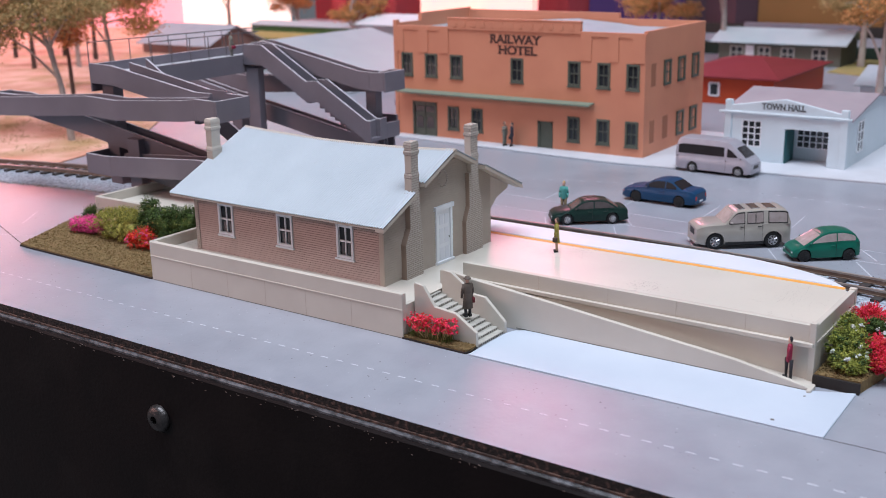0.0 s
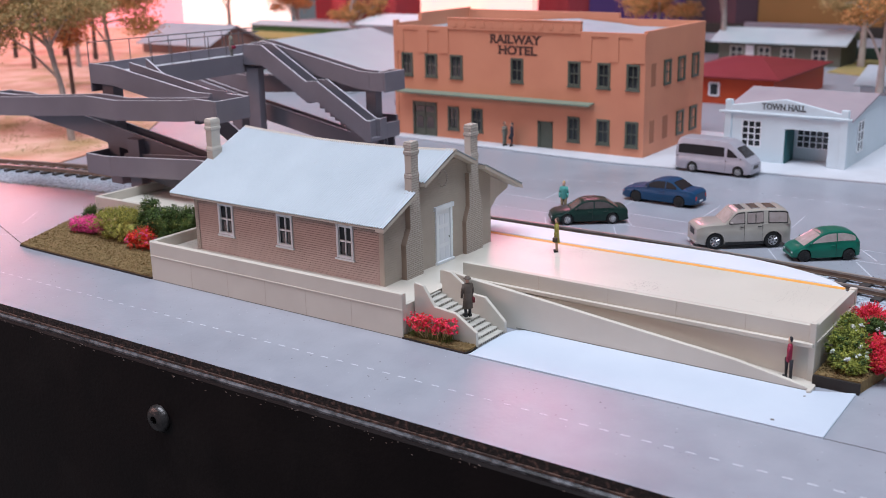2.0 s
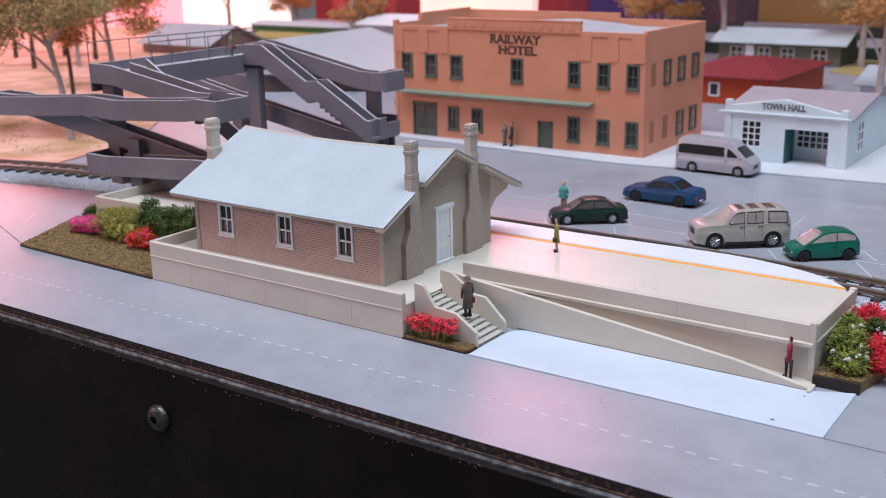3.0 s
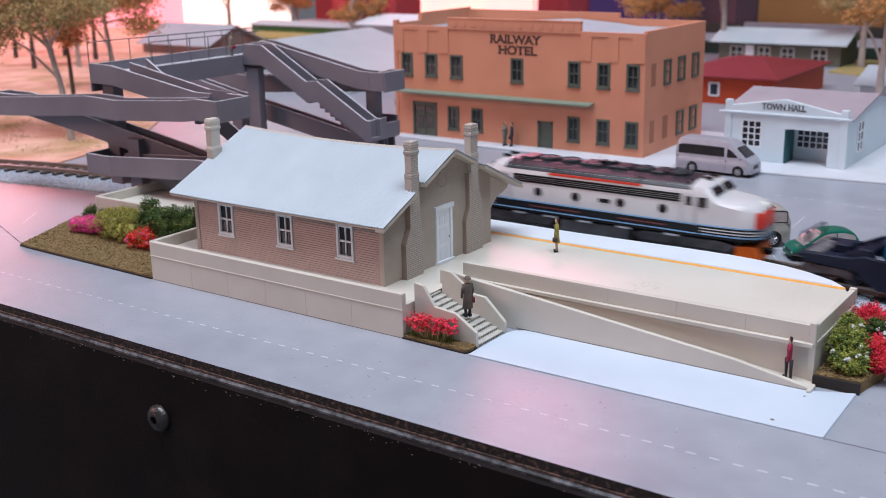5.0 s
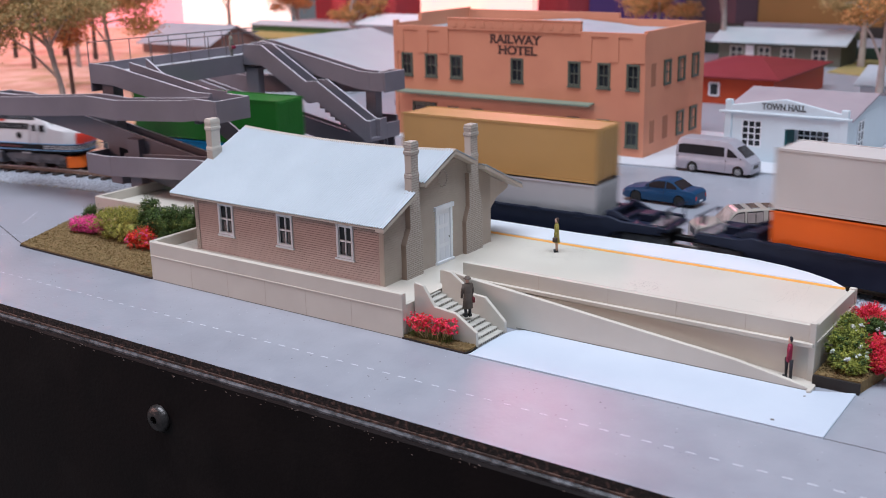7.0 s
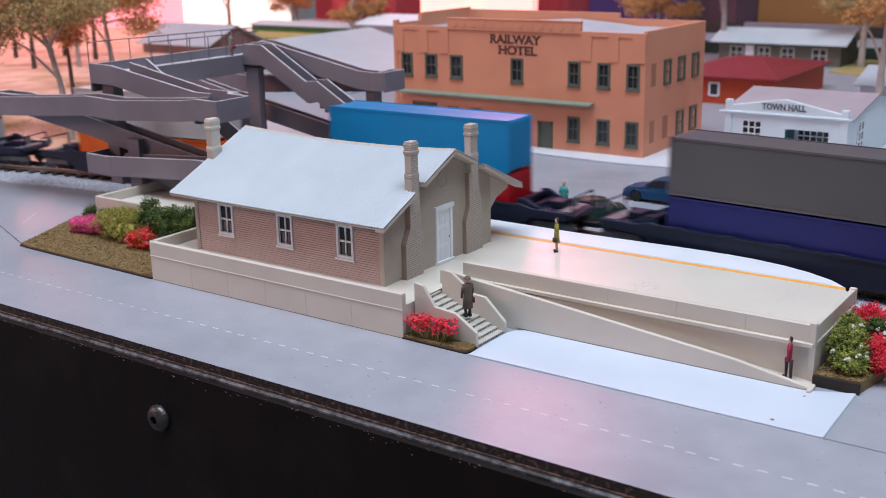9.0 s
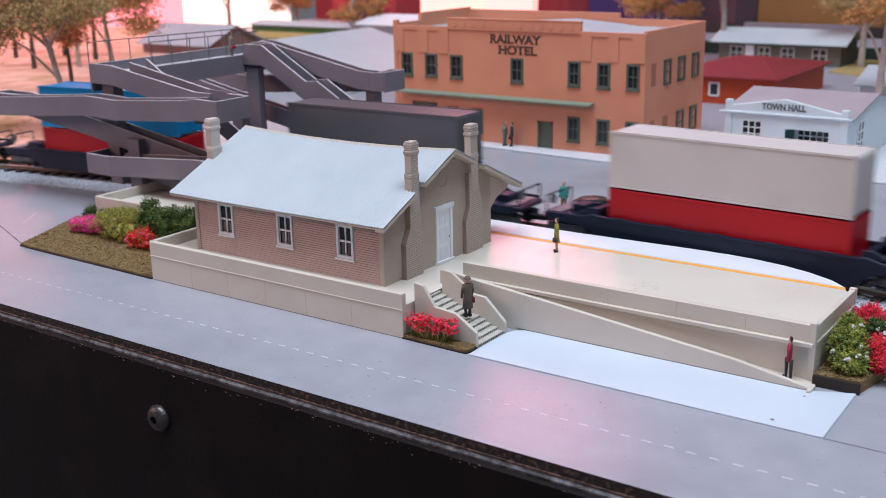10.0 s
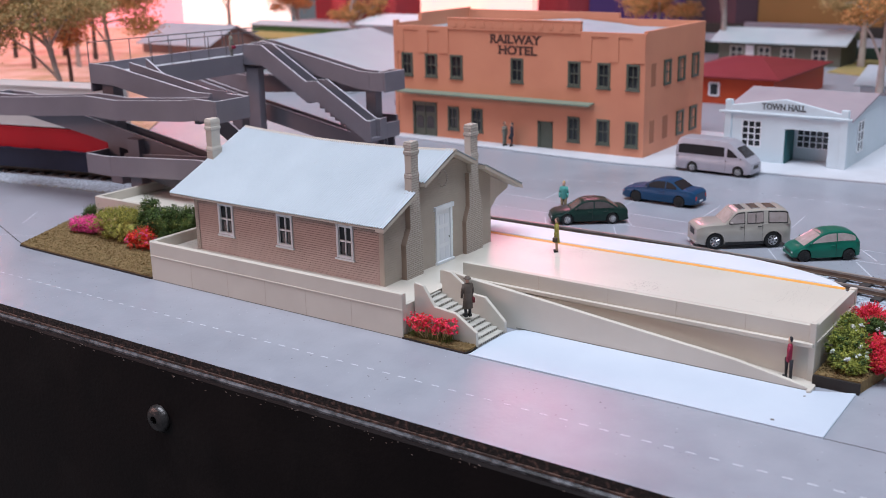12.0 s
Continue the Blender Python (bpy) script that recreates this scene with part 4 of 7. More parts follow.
def wall_with_holes(x0, x1, z0, z1, y0, y1, holes):
    """A wall facing the front with rectangular openings through it."""
    s = Shape()
    xs = sorted({x0, x1, *[v for h in holes for v in h[:2]]})
    zs = sorted({z0, z1, *[v for h in holes for v in h[2:]]})
    n, m = len(xs), len(zs)
    full = lambda i, j: 0 <= i < n - 1 and 0 <= j < m - 1 and not any(h[0] < (xs[i] + xs[i + 1]) / 2 < h[1] and h[2] < (zs[j] + zs[j + 1]) / 2 < h[3] for h in holes)
    v = lambda i, j, k: (k * m + j) * n + i
    fs = []
    for i in range(n - 1):
        for j in range(m - 1):
            if full(i, j):
                c = [(i, j), (i + 1, j), (i + 1, j + 1), (i, j + 1)]
                fs += [tuple(v(*p, 0) for p in c), tuple(v(*p, 1) for p in c[::-1])]
                for (p, q), (a, b) in zip(zip(c, c[1:] + c[:1]), ((0, -1), (1, 0), (0, 1), (-1, 0))):
                    if not full(i + a, j + b):
                        fs.append((v(*q, 0), v(*p, 0), v(*p, 1), v(*q, 1)))
    return s.add([(x, y, z) for y in (y0, y1) for z in zs for x in xs], fs)


def build_hotel():
    t = thing("hotel_building", (-262, 455, 0.9), "two-storey terracotta hotel with sage green window frames and a flat roof", "hotel")
    X0, X1, Y0, Y1 = -328.6, -196.8, 425.2, 489
    up = [(-324.6, -318.0), (-310.6, -303.6), (-296.1, -289.1), (-262.8, -256.2), (-233.4, -227.3), (-219.1, -212.9), (-205.3, -199.2)]
    lo = [(-297.9, -291.6), (-284.5, -278.2), (-233.4, -227.3), (-219.0, -212.7), (-205.3, -199.2)]
    wins = [(a, b, 29.5, 40.4) for a, b in up] + [(a, b, 5.1, 16.1) for a, b in lo]
    holes = [(a + 0.3, b - 0.3, c + 0.3, d - 0.3) for a, b, c, d in wins] + [(-317.6, -305.4, 0.8, 16.1), (-247.8, -241.6, 0.8, 12)]
    fw = part("front_wall", wall_with_holes(X0, X1, 0.8, 53.2, Y0, Y0 + 1.6, holes), M_HOTEL, t)
    for a, b, c, d in wins:
        sash_window(t, a, b, c, d, Y0, M_HOTELTRIM, d=0.45)
    for x0, x1, y0, y1 in ((X1 - 1.6, X1, Y0 + 1.6, Y1), (X0, X0 + 1.6, Y0 + 1.6, Y1), (X0 + 1.6, X1 - 1.6, Y1 - 1.6, Y1)):
        part("side_wall", Shape().box(x0, x1, y0, y1, 0.8, 54.0 if y1 == Y1 else 53.2), M_HOTEL, t)
    part("flat_roof", Shape().box(X0 + 1.6, X1 - 1.6, Y0 + 1.6, Y1 - 1.6, 47.5, 50.7), M_ROOFGREY, t, "blue-grey flat roof")
    part("roof_hatch", Shape().prism([(-318, 50.7), (-228, 50.7), (-240, 52.0), (-262, 53.6), (-290, 52.0)], "y", 440, 486), M_ROOFGREY, t)
    par = part("parapet", Shape().box(-296.9, -227.3, Y0 - 0.6, Y0 + 1.4, 52.2, 57.1), M_HOTEL, t, "raised centre parapet with dentils")
    for i in range(13):
        x = -293.5 + i * 5.1
        part("dentil", Shape().box(x - 0.3, x + 1.7, Y0 - 0.9, Y0 - 0.55, 53.6, 56.0), M_HOTEL, par)
    part("parapet", Shape().box(X0 + 0.2, -240, Y1 - 1.5, Y1 + 0.3, 50.2, 56.6), M_HOTEL, t)
    part("parapet", Shape().box(X0 - 0.2, X0 + 1.8, 445, Y1 + 0.2, 50.2, 57.6), M_HOTEL, t)
    part("parapet_coping", Shape().box(-297.2, -227.0, Y0 - 0.8, Y0 + 1.6, 57.1, 57.5), M_HOTEL, par)
    part("parapet_pier", Shape().box(X0 - 0.3, X0 + 1.6, Y0 - 0.5, Y0 + 2, 0.8, 55.5), M_HOTEL, t)
    # raised plaster panels between the upper windows
    for a, b in ((-327.0, -323.2), (-314.6, -308.8), (-302, -296.9), (-227.3, -222), (-214, -209.2), (-202.7, -196.9)):
        part("plaster_panel", Shape().box(a, b, Y0 - 0.4, Y0, 40.9, 53.2), M_HOTEL, fw)
    for a, b in ((-323.2, -314.6), (-308.8, -302), (-222, -214), (-209.2, -202.7)):
        part("plaster_panel", Shape().box(a, b, Y0 - 0.4, Y0, 51.3, 53.2), M_HOTEL, fw)
    part("street_awning", Shape().loft([[(x, Y0, 22.3), (x, Y0, 23.0), (x, Y0 - 5.2, 22.5), (x, Y0 - 5.2, 21.7)] for x in (-324.6, -220.4)]), M_AWN, t, "thin sage green street awning", bevel=0.1)
    lettering("RAILWAY", 5.3, M_LETTER, t, -260.7, Y0 - 0.12, 46.8, 27.2)
    lettering("HOTEL", 5.3, M_LETTER, t, -259.4, Y0 - 0.12, 42.0, 20.6)
    # arched double doors and the single door
    d = part("double_door", Shape().box(-317.8, -305.2, Y0 + 0.3, Y0 + 0.8, 0.9, 16.3), M_HOTELTRIM, t, "sage double doors with arched panes")
    for cx in (-314.6, -308.4):
        arch = [(cx - 2, 4.6)] + [(cx + 2 * math.cos(math.pi * (1 - i / 8)), 8.6 + 2 * math.sin(math.pi * i / 8)) for i in range(9)] + [(cx + 2, 4.6)]
        part("pane", Shape().prism(arch, "y", Y0 + 0.1, Y0 + 0.3), M_PANE, d)
    part("transom_pane", Shape().box(-317, -306, Y0 + 0.12, Y0 + 0.3, 12.4, 15.2), M_PANE, d)
    part("door_frame", Shape().box(-318.6, -317.6, Y0 - 0.3, Y0 + 0.8, 0.9, 17).box(-305.4, -304.4, Y0 - 0.3, Y0 + 0.8, 0.9, 17).box(-318.6, -304.4, Y0 - 0.3, Y0 + 0.8, 16.2, 17.2).box(-311.8, -311.2, Y0 - 0.1, Y0 + 0.5, 0.9, 16.2), M_HOTELTRIM, d)
    s = part("door", Shape().box(-247.9, -241.5, Y0 + 0.2, Y0 + 0.7, 0.9, 12.1), M_HOTELTRIM, t, "plain sage green door")
    part("door_frame", Shape().box(-248.6, -247.4, Y0 - 0.3, Y0 + 0.6, 0.9, 12.8).box(-242, -240.8, Y0 - 0.3, Y0 + 0.6, 0.9, 12.8).box(-248.6, -240.8, Y0 - 0.3, Y0 + 0.6, 11.8, 12.9), M_HOTELTRIM, s)
    for y0, y1 in ((443.9, 451.3), (458.8, 466.6), (474.4, 482.2)):
        side_window(t, y0, y1, 29.6, 40.6, X1, M_HOTELTRIM)
    side_window(t, 431.2, 436, 30.4, 40.2, X1, M_HOTELTRIM, True)
    for y0, y1 in ((459.1, 466.8), (473.8, 481.8)):
        side_window(t, y0, y1, 5.3, 16.4, X1, M_HOTELTRIM)
    side_window(t, 431.2, 435.8, 6.1, 15.8, X1, M_HOTELTRIM, True)
    side_window(t, 444.4, 449.9, 6.1, 16.1, X1, M_HOTELTRIM, True)


def build_hall():
    t = thing("town_hall", (-142, 465, 0.9), "white town hall with a stepped gable front and open porch", "hall")
    X0, X1, Y0, Y1 = -167.6, -117.2, 442.8, 520
    part("front_wall", wall_with_holes(X0, X1, 0.8, 21.4, Y0, Y0 + 1.4, [(-160.2, -152.2, 7.0, 17.6), (-142.2, -124.6, 0.8, 15.3)]), M_HALL, t)
    part("gable_front", Shape().prism([(X0, 20.8), (X1, 20.8), (X1, 23.2), (-121, 23.2), (-142.6, 27.4), (-164, 24.0), (X0, 24.0)], "y", Y0 - 0.5, Y0 + 1.3), M_HALL, t, bevel=0.15)
    part("cornice", Shape().box(X0 - 2.6, X1 + 1.5, Y0 - 1.1, Y0, 20.5, 21.4), M_HALL, t, bevel=0.15)
    for x in (X0, X1 - 2.6):
        part("pier", Shape().box(x - 0.15, x + 2.75, Y0 - 0.6, Y0 + 1.6, 0.8, 26 if x == X0 else 24.6), M_HALL, t, bevel=0.15)
    for x0, x1 in ((X0, X0 + 1.4), (X1 - 1.4, X1)):
        part("side_wall", Shape().box(x0, x1, Y0 + 1.4, Y1, 0.8, 20.5), M_HALL, t)
    part("back_wall", Shape().box(X0 + 1.4, X1 - 1.4, Y1 - 1.4, Y1, 0.8, 20.5), M_HALL, t)
    part("roof", Shape().prism([(Y0 + 1.4, 20.6), (482, 26.6), (Y1 + 2, 20.6), (Y1 + 2, 19.9), (482, 25.9), (Y0 + 1.4, 19.9)], "x", X0 - 2.4, X1 + 1.6), M_HALLROOF, t, "mauve-grey sheet roof")
    for x in (X0 + 0.1, X1 - 1.3):
        part("end_gable", Shape().prism([(Y0 + 1.5, 19.8), (482, 25.8), (Y1, 19.8)], "x", x, x + 1.2), M_HALL, t)
    lettering("TOWN HALL", 3.4, M_LETTER_G, t, -143.1, Y0 - 0.6, 23.0, 18.4)
    def grid(x0, x1, z0, z1, y, nc, nr):
        w = part("window", Shape().box(x0, x1, y + 0.5, y + 0.7, z0, z1), M_PANE, t, "dark small-paned window")
        g = Shape()
        for i in range(nc + 1):
            x = x0 + (x1 - x0) * i / nc
            g.box(x - 0.2, x + 0.2, y - 0.1, y + 0.6, z0, z1)
        for i in range(nr + 1):
            z = z0 + (z1 - z0) * i / nr
            g.box(x0, x1, y - 0.08, y + 0.58, z - 0.2, z + 0.2)
        part("glazing_bar", g, M_WHITE, w)
    grid(-160.2, -152.2, 7.0, 17.6, Y0, 3, 4)
    part("porch_wall", Shape().box(-146, -122, 455, 456, 0.8, 19), M_HALL, t)
    grid(-140.6, -127.4, 6.0, 13.6, 454.4, 5, 3)
    part("porch_side", Shape().box(-143.4, -142.2, Y0 + 1.4, 455, 0.8, 19).box(-124.6, -123.4, Y0 + 1.4, 455, 0.8, 19), M_HALL, t)
    part("porch_ceiling", Shape().box(-143.4, -123.4, Y0 + 1.4, 455, 15.4, 16), M_HALL, t)
    part("open_door", Shape().box(-142.1, -141.5, Y0 + 0.5, Y0 + 10.5, 0.9, 14.6), M_TEAL, t, "open teal door")
    w = part("side_window", Shape().box(X1 + 0.02, X1 + 0.2, 457.4, 465.6, 5.4, 17.8), M_PANE, t)
    g = Shape()
    for i in range(4):
        z = 5.4 + 12.4 * i / 3
        g.box(X1, X1 + 0.5, 457, 466, z - 0.3, z + 0.3)
    for i in range(3):
        y = 457.4 + 8.2 * i / 2
        g.box(X1, X1 + 0.45, y - 0.4, y + 0.4, 5.4, 17.8)
    part("glazing_bar", g, M_WHITE, w)


build_hotel()
build_hall()


def simple_house(name, label, x0, x1, y0, y1, zw, zr, wall, roof, hip=False, along="x", over=3.0, wins=(), z0=0.0, category="house"):
    """A far house: walls, roof, windows in its front and end."""
    t = thing(name, ((x0 + x1) / 2, (y0 + y1) / 2, z0), label, category)
    part("wall", Shape().box(x0, x1, y0, y1, z0, zw), wall, t)
    r = Shape()
    ym, xm = (y0 + y1) / 2, (x0 + x1) / 2
    a, b, c, d = x0 - over, x1 + over, y0 - over, y1 + over
    if hip:
        k = min((d - c) / 2 * 0.9, (b - a) / 2 - 6)
        r.add([(a, c, zw), (b, c, zw), (b, d, zw), (a, d, zw), (a + k, ym, zr), (b - k, ym, zr), (a, c, zw - 0.8), (b, c, zw - 0.8), (b, d, zw - 0.8), (a, d, zw - 0.8)],
              [(0, 1, 5, 4), (1, 2, 5), (2, 3, 4, 5), (3, 0, 4), (0, 6, 7, 1), (1, 7, 8, 2), (2, 8, 9, 3), (3, 9, 6, 0), (6, 9, 8, 7)])
    elif along == "x":
        r.prism([(c, zw - 0.8), (c, zw), (ym, zr), (d, zw), (d, zw - 0.8), (ym, zr - 1)], "x", a, b)
        part("gable", Shape().prism([(y0, zw - 0.5), (ym, zr - 1.2), (y1, zw - 0.5)], "x", x0, x1), wall, t)
    else:
        r.prism([(a, zw - 0.8), (a, zw), (xm, zr), (b, zw), (b, zw - 0.8), (xm, zr - 1)], "y", c, d)
        part("gable", Shape().prism([(x0, zw - 0.5), (xm, zr - 1.2), (x1, zw - 0.5)], "y", y0, y1), wall, t)
    part("roof", r, roof, t)
    for xa, xb, za, zb, door in wins:
        if door:
            part("door", Shape().box(xa, xb, y0 - 0.5, y0, za, zb), M_WHITE, t, "white door")
        else:
            w = part("window", Shape().box(xa, xb, y0 - 0.3, y0, za, zb), M_PANE, t)
            g = Shape()
            plain = wall is M_REDWALL
            for x in (xa, xb) if plain else (xa, (xa + xb) / 2, xb):
                g.box(x - 0.6, x + 0.6, y0 - 0.6, y0, za, zb)
            for z in (za, zb) if plain else (za, (za + zb) / 2, zb):
                g.box(xa, xb, y0 - 0.58, y0, z - 0.5, z + 0.5)
            part("window_frame", g, M_SHEDFRAME if wall is M_SHED else M_WHITE, w)
    return t


simple_house("red_cottage", "small red timber cottage with a crimson hipped roof", -256, -197, 590, 680, 15.5, 22.5, M_REDWALL, M_REDROOF, hip=True, over=4, wins=[(-233.5, -228, 4.5, 11.5, False)])
simple_house("long_shed", "long sage green building with a pale iron roof", -304, -216, 782, 822, 15.5, 24, M_SHED, M_SHEDROOF, over=5,
             wins=[(-294.6, -285.6, 3, 12, False), (-283.6, -277.4, 0.3, 13, True), (-273.8, -265.6, 3, 12, False), (-257.2, -248.4, 3, 12, False), (-235.2, -225.6, 3, 12, False)], category="shed")
simple_house("white_cottage", "small white cottage with a pale grey roof", -160, -108, 622, 672, 11, 19, M_HALL, M_ROOFGREY, wins=[(-146, -138, 3, 9, False), (-132, -124, 3, 9, False)])
simple_house("grey_warehouse", "pale grey warehouse with a white low-pitched roof", -570, -505, 690, 750, 27, 33, M_ROOFGREY, M_WHITE, over=3, category="warehouse")
simple_house("wide_roofed_house", "low house under a broad pale blue iron roof", -586, -442, 522, 632, 11, 30, M_HALL, M_SHEDROOF, over=4, along="y")
simple_house("brown_house", "brown house with a grey iron roof beyond the footbridge", -772, -690, 640, 700, 9, 24, M_BROWNWALL, M_ROOFGREY, over=4)
gs = simple_house("green_rail_shed", "bottle green shed with a cream stripe and pale roof", -712, -594, 714, 744, 21, 23.5, M_GREENSHED, M_SHEDROOF, over=2, category="shed")
part("cream_stripe", Shape().box(-711, -595, 713.2, 714, 9, 15), M_CREAM, gs, "cream stripe")
solid("dry_grass_ground", Shape().prism([(-216, 752), (-120, 715), (-90, 860), (-214, 870)], "z", 0, 0.5), mat("dry_yellow_grass", (0.36, 0.28, 0.11), (0.28, 0.22, 0.08), 60, 0.9, 0.6, 400), (-170, 780, 0), "dry yellow grass beside the long shed", "ground", kind="structure")

fence = thing("fence", (-250, 834, 0), "dark green board fence behind the long shed", "fence")
for k in range(18):
    part("board", Shape().box(-385 + 15 * k, -370.4 + 15 * k, 833 + 0.6 * (k % 2), 835 + 0.6 * (k % 2), 0, 9.4 + 0.5 * math.sin(k * 2.1)), M_FENCE, fence)
solid("backdrop_ledge", Shape().box(-366, -262, 1001, 1006, 1, 10.5), M_BRIDGE, (-314, 1003, 1), "blue-grey ledge under the ochre panel", "ledge", kind="structure", bevel=0.4)

# ---- hall beyond the layout ----
M_CURT_R = mat("crimson_curtain", (0.16, 0.012, 0.02), (0.22, 0.02, 0.03), 6, 0.8)
M_CURT_P = mat("violet_curtain", (0.035, 0.015, 0.09), (0.05, 0.02, 0.12), 6, 0.8)
M_CURT_D = mat("plum_curtain", (0.04, 0.018, 0.03), (0.06, 0.027, 0.04), 6, 0.8)
M_PANEL = mat("ochre_panel", (0.19, 0.09, 0.022), (0.23, 0.11, 0.03), 10, 0.7)
M_GLOW = mat("pink_lit_window", (1.0, 0.36, 0.40), (1.0, 0.28, 0.34), 5, 0.8, emit=1.0)
M_GLOWW = mat("bright_window", (1.0, 0.78, 0.68), (1.0, 0.66, 0.6), 7, 0.8, emit=0.95)
M_GLOW2 = mat("amber_pink_window", (1.0, 0.62, 0.42), (1.0, 0.35, 0.42), 9, 0.8, emit=1.1)


def folds(x0, x1, y, z0, z1, pitch, depth):
    s = Shape()
    n = max(2, int((x1 - x0) / pitch) * 4)
    vs = []
    for i in range(n + 1):
        x = x0 + (x1 - x0) * i / n
        d = depth * math.sin(i * math.pi / 2 + 0.4 * math.sin(i * 1.7))
        vs += [(x, y + d, z0), (x, y + d, z1), (x, y + d + 3, z1), (x, y + d + 3, z0)]
    fs = []
    for i in range(n):
        for j in range(4):
            fs.append((i * 4 + j, i * 4 + (j + 1) % 4, i * 4 + 4 + (j + 1) % 4, i * 4 + 4 + j))
    return s.add(vs, fs)


BY = 1012
solid("curtain_plum", folds(-428, -358, BY, -400, 700, 60, 8), M_CURT_D, (-400, BY, -400), "dark plum curtain at the back of the hall", "curtain")
solid("curtain_plum", folds(-240, 300, BY, -400, 700, 60, 8), M_CURT_D, (0, BY, -400), "dark plum curtain at the back of the hall", "curtain")
solid("curtain_violet", folds(-532, -430, BY, -400, 700, 60, 8), M_CURT_P, (-480, BY, -400), "deep violet curtain at the back of the hall", "curtain")
solid("curtain_crimson", folds(-905, -535, BY + 5, -400, 700, 70, 9), M_CURT_R, (-700, BY, -400), "crimson curtain at the back of the hall", "curtain")
solid("ochre_display_panel", Shape().box(-357, -246, BY, BY + 10, -400, 700), M_PANEL, (-300, BY, -400), "ochre display panel behind the layout", "panel")
solid("skirting_board", Shape().box(-430, 300, BY - 8, BY - 4, -20, 9), M_SOILEDGE, (-100, BY, -20), "dark board along the back of the layout", "board", kind="structure")


def glow_wall(name, pts, z0, z1, m, label):
    s = Shape()
    s.prism(pts + [(x, y + 12) for x, y in pts[::-1]], "z", z0, z1)
    solid(name, s, m, (pts[0][0], pts[0][1], z0), label, "window", kind="structure")


glow_wall("window_1", [(-954.0, 852.0), (-835, 886)], -30, 300, M_GLOWW, "bright hall window flooded with pale light")
glow_wall("window_2", [(-1300, 752), (-955.0, 851.7)], -30, 300, M_GLOW, "hall window glowing pink")
glow_wall("window_3", [(-1900, 580), (-1301, 751)], -30, 235, M_GLOW, "hall window glowing pink")
glow_wall("window_4", [(-735, 1000), (-592, 1000)], -30, 200, M_GLOW2, "far hall window glowing pink and amber")

# ---- plants ----
M_LEAF_D = per_piece(mat("dark_green_foliage", (0.04, 0.075, 0.014), (0.06, 0.105, 0.02), 900, 0.8), 0.45, 1.6)
M_LEAF_O = per_piece(mat("olive_foliage", (0.31, 0.3, 0.06), (0.38, 0.35, 0.08), 900, 0.8), 0.45, 1.6)
M_LEAF_G = per_piece(mat("mid_green_foliage", (0.12, 0.15, 0.03), (0.16, 0.18, 0.045), 900, 0.8), 0.45, 1.6)
M_LEAF_W = per_piece(mat("yellow_green_foliage", (0.27, 0.29, 0.05), (0.19, 0.22, 0.04), 500, 0.8), 0.45, 1.6)
M_FL_RED = per_piece(mat("red_flower_foam", (0.8, 0.04, 0.075), (0.7, 0.025, 0.05), 900, 0.75), 0.6, 1.35)
M_FL_ORANGE = per_piece(mat("orange_red_flower_foam", (0.8, 0.085, 0.025), (0.7, 0.05, 0.03), 900, 0.75), 0.6, 1.35)
M_FL_PINK = per_piece(mat("hot_pink_flower_foam", (0.85, 0.12, 0.36), (0.75, 0.07, 0.28), 900, 0.75), 0.6, 1.35)
M_FL_WHITE = mat("white_flower_foam", (0.7, 0.72, 0.7), (0.6, 0.62, 0.6), 900, 0.75)
M_STALK = per_piece(mat("dry_grass_stalk", (0.48, 0.34, 0.16), (0.32, 0.26, 0.1), 500, 0.8), 0.6, 1.35)
M_CROWN_O = per_piece(mat("amber_gum_foliage", (0.5, 0.25, 0.09), (0.42, 0.22, 0.07), 200, 0.85), 0.45, 1.6)
M_CROWN_G = per_piece(mat("olive_gum_foliage", (0.44, 0.29, 0.13), (0.34, 0.26, 0.1), 200, 0.85), 0.45, 1.6)
M_CROWN_R = per_piece(mat("rust_gum_foliage", (0.46, 0.17, 0.05), (0.38, 0.13, 0.035), 200, 0.85), 0.45, 1.6)


def crumb(s, c, g, r):
    """One bent crumb of foam or leaf."""
    a, b = r.uniform(0, 6.28), r.uniform(-0.9, 0.9)
    u = Vector((math.cos(a), math.sin(a), b)).normalized() * g
    w = u.cross(Vector((r.uniform(-1, 1), r.uniform(-1, 1), 1))).normalized() * g * r.uniform(0.5, 0.9)
    n = u.cross(w).normalized() * g * r.uniform(0.3, 0.6)
    p = Vector(c)
    s.add([p - u, p + w, p + u, p - w, p + n, p - n], [(0, 1, 4), (1, 2, 4), (2, 3, 4), (3, 0, 4), (1, 0, 5), (2, 1, 5), (3, 2, 5), (0, 3, 5)])


def clump(s, c, rx, ry, rz, n, g, r, shell=0.55):
    for _ in range(n):
        d = Vector((r.gauss(0, 1), r.gauss(0, 1), r.gauss(0, 1))).normalized() * r.uniform(shell, 1.0) ** 0.6
        k = 1 + 0.22 * math.sin(d.x * 5 + c[0]) * math.cos(d.y * 6 + c[1])
        crumb(s, (c[0] + d.x * rx * k, c[1] + d.y * ry * k, max(c[2] + d.z * rz * k, 0.15)), g * r.uniform(0.6, 1.4), r)


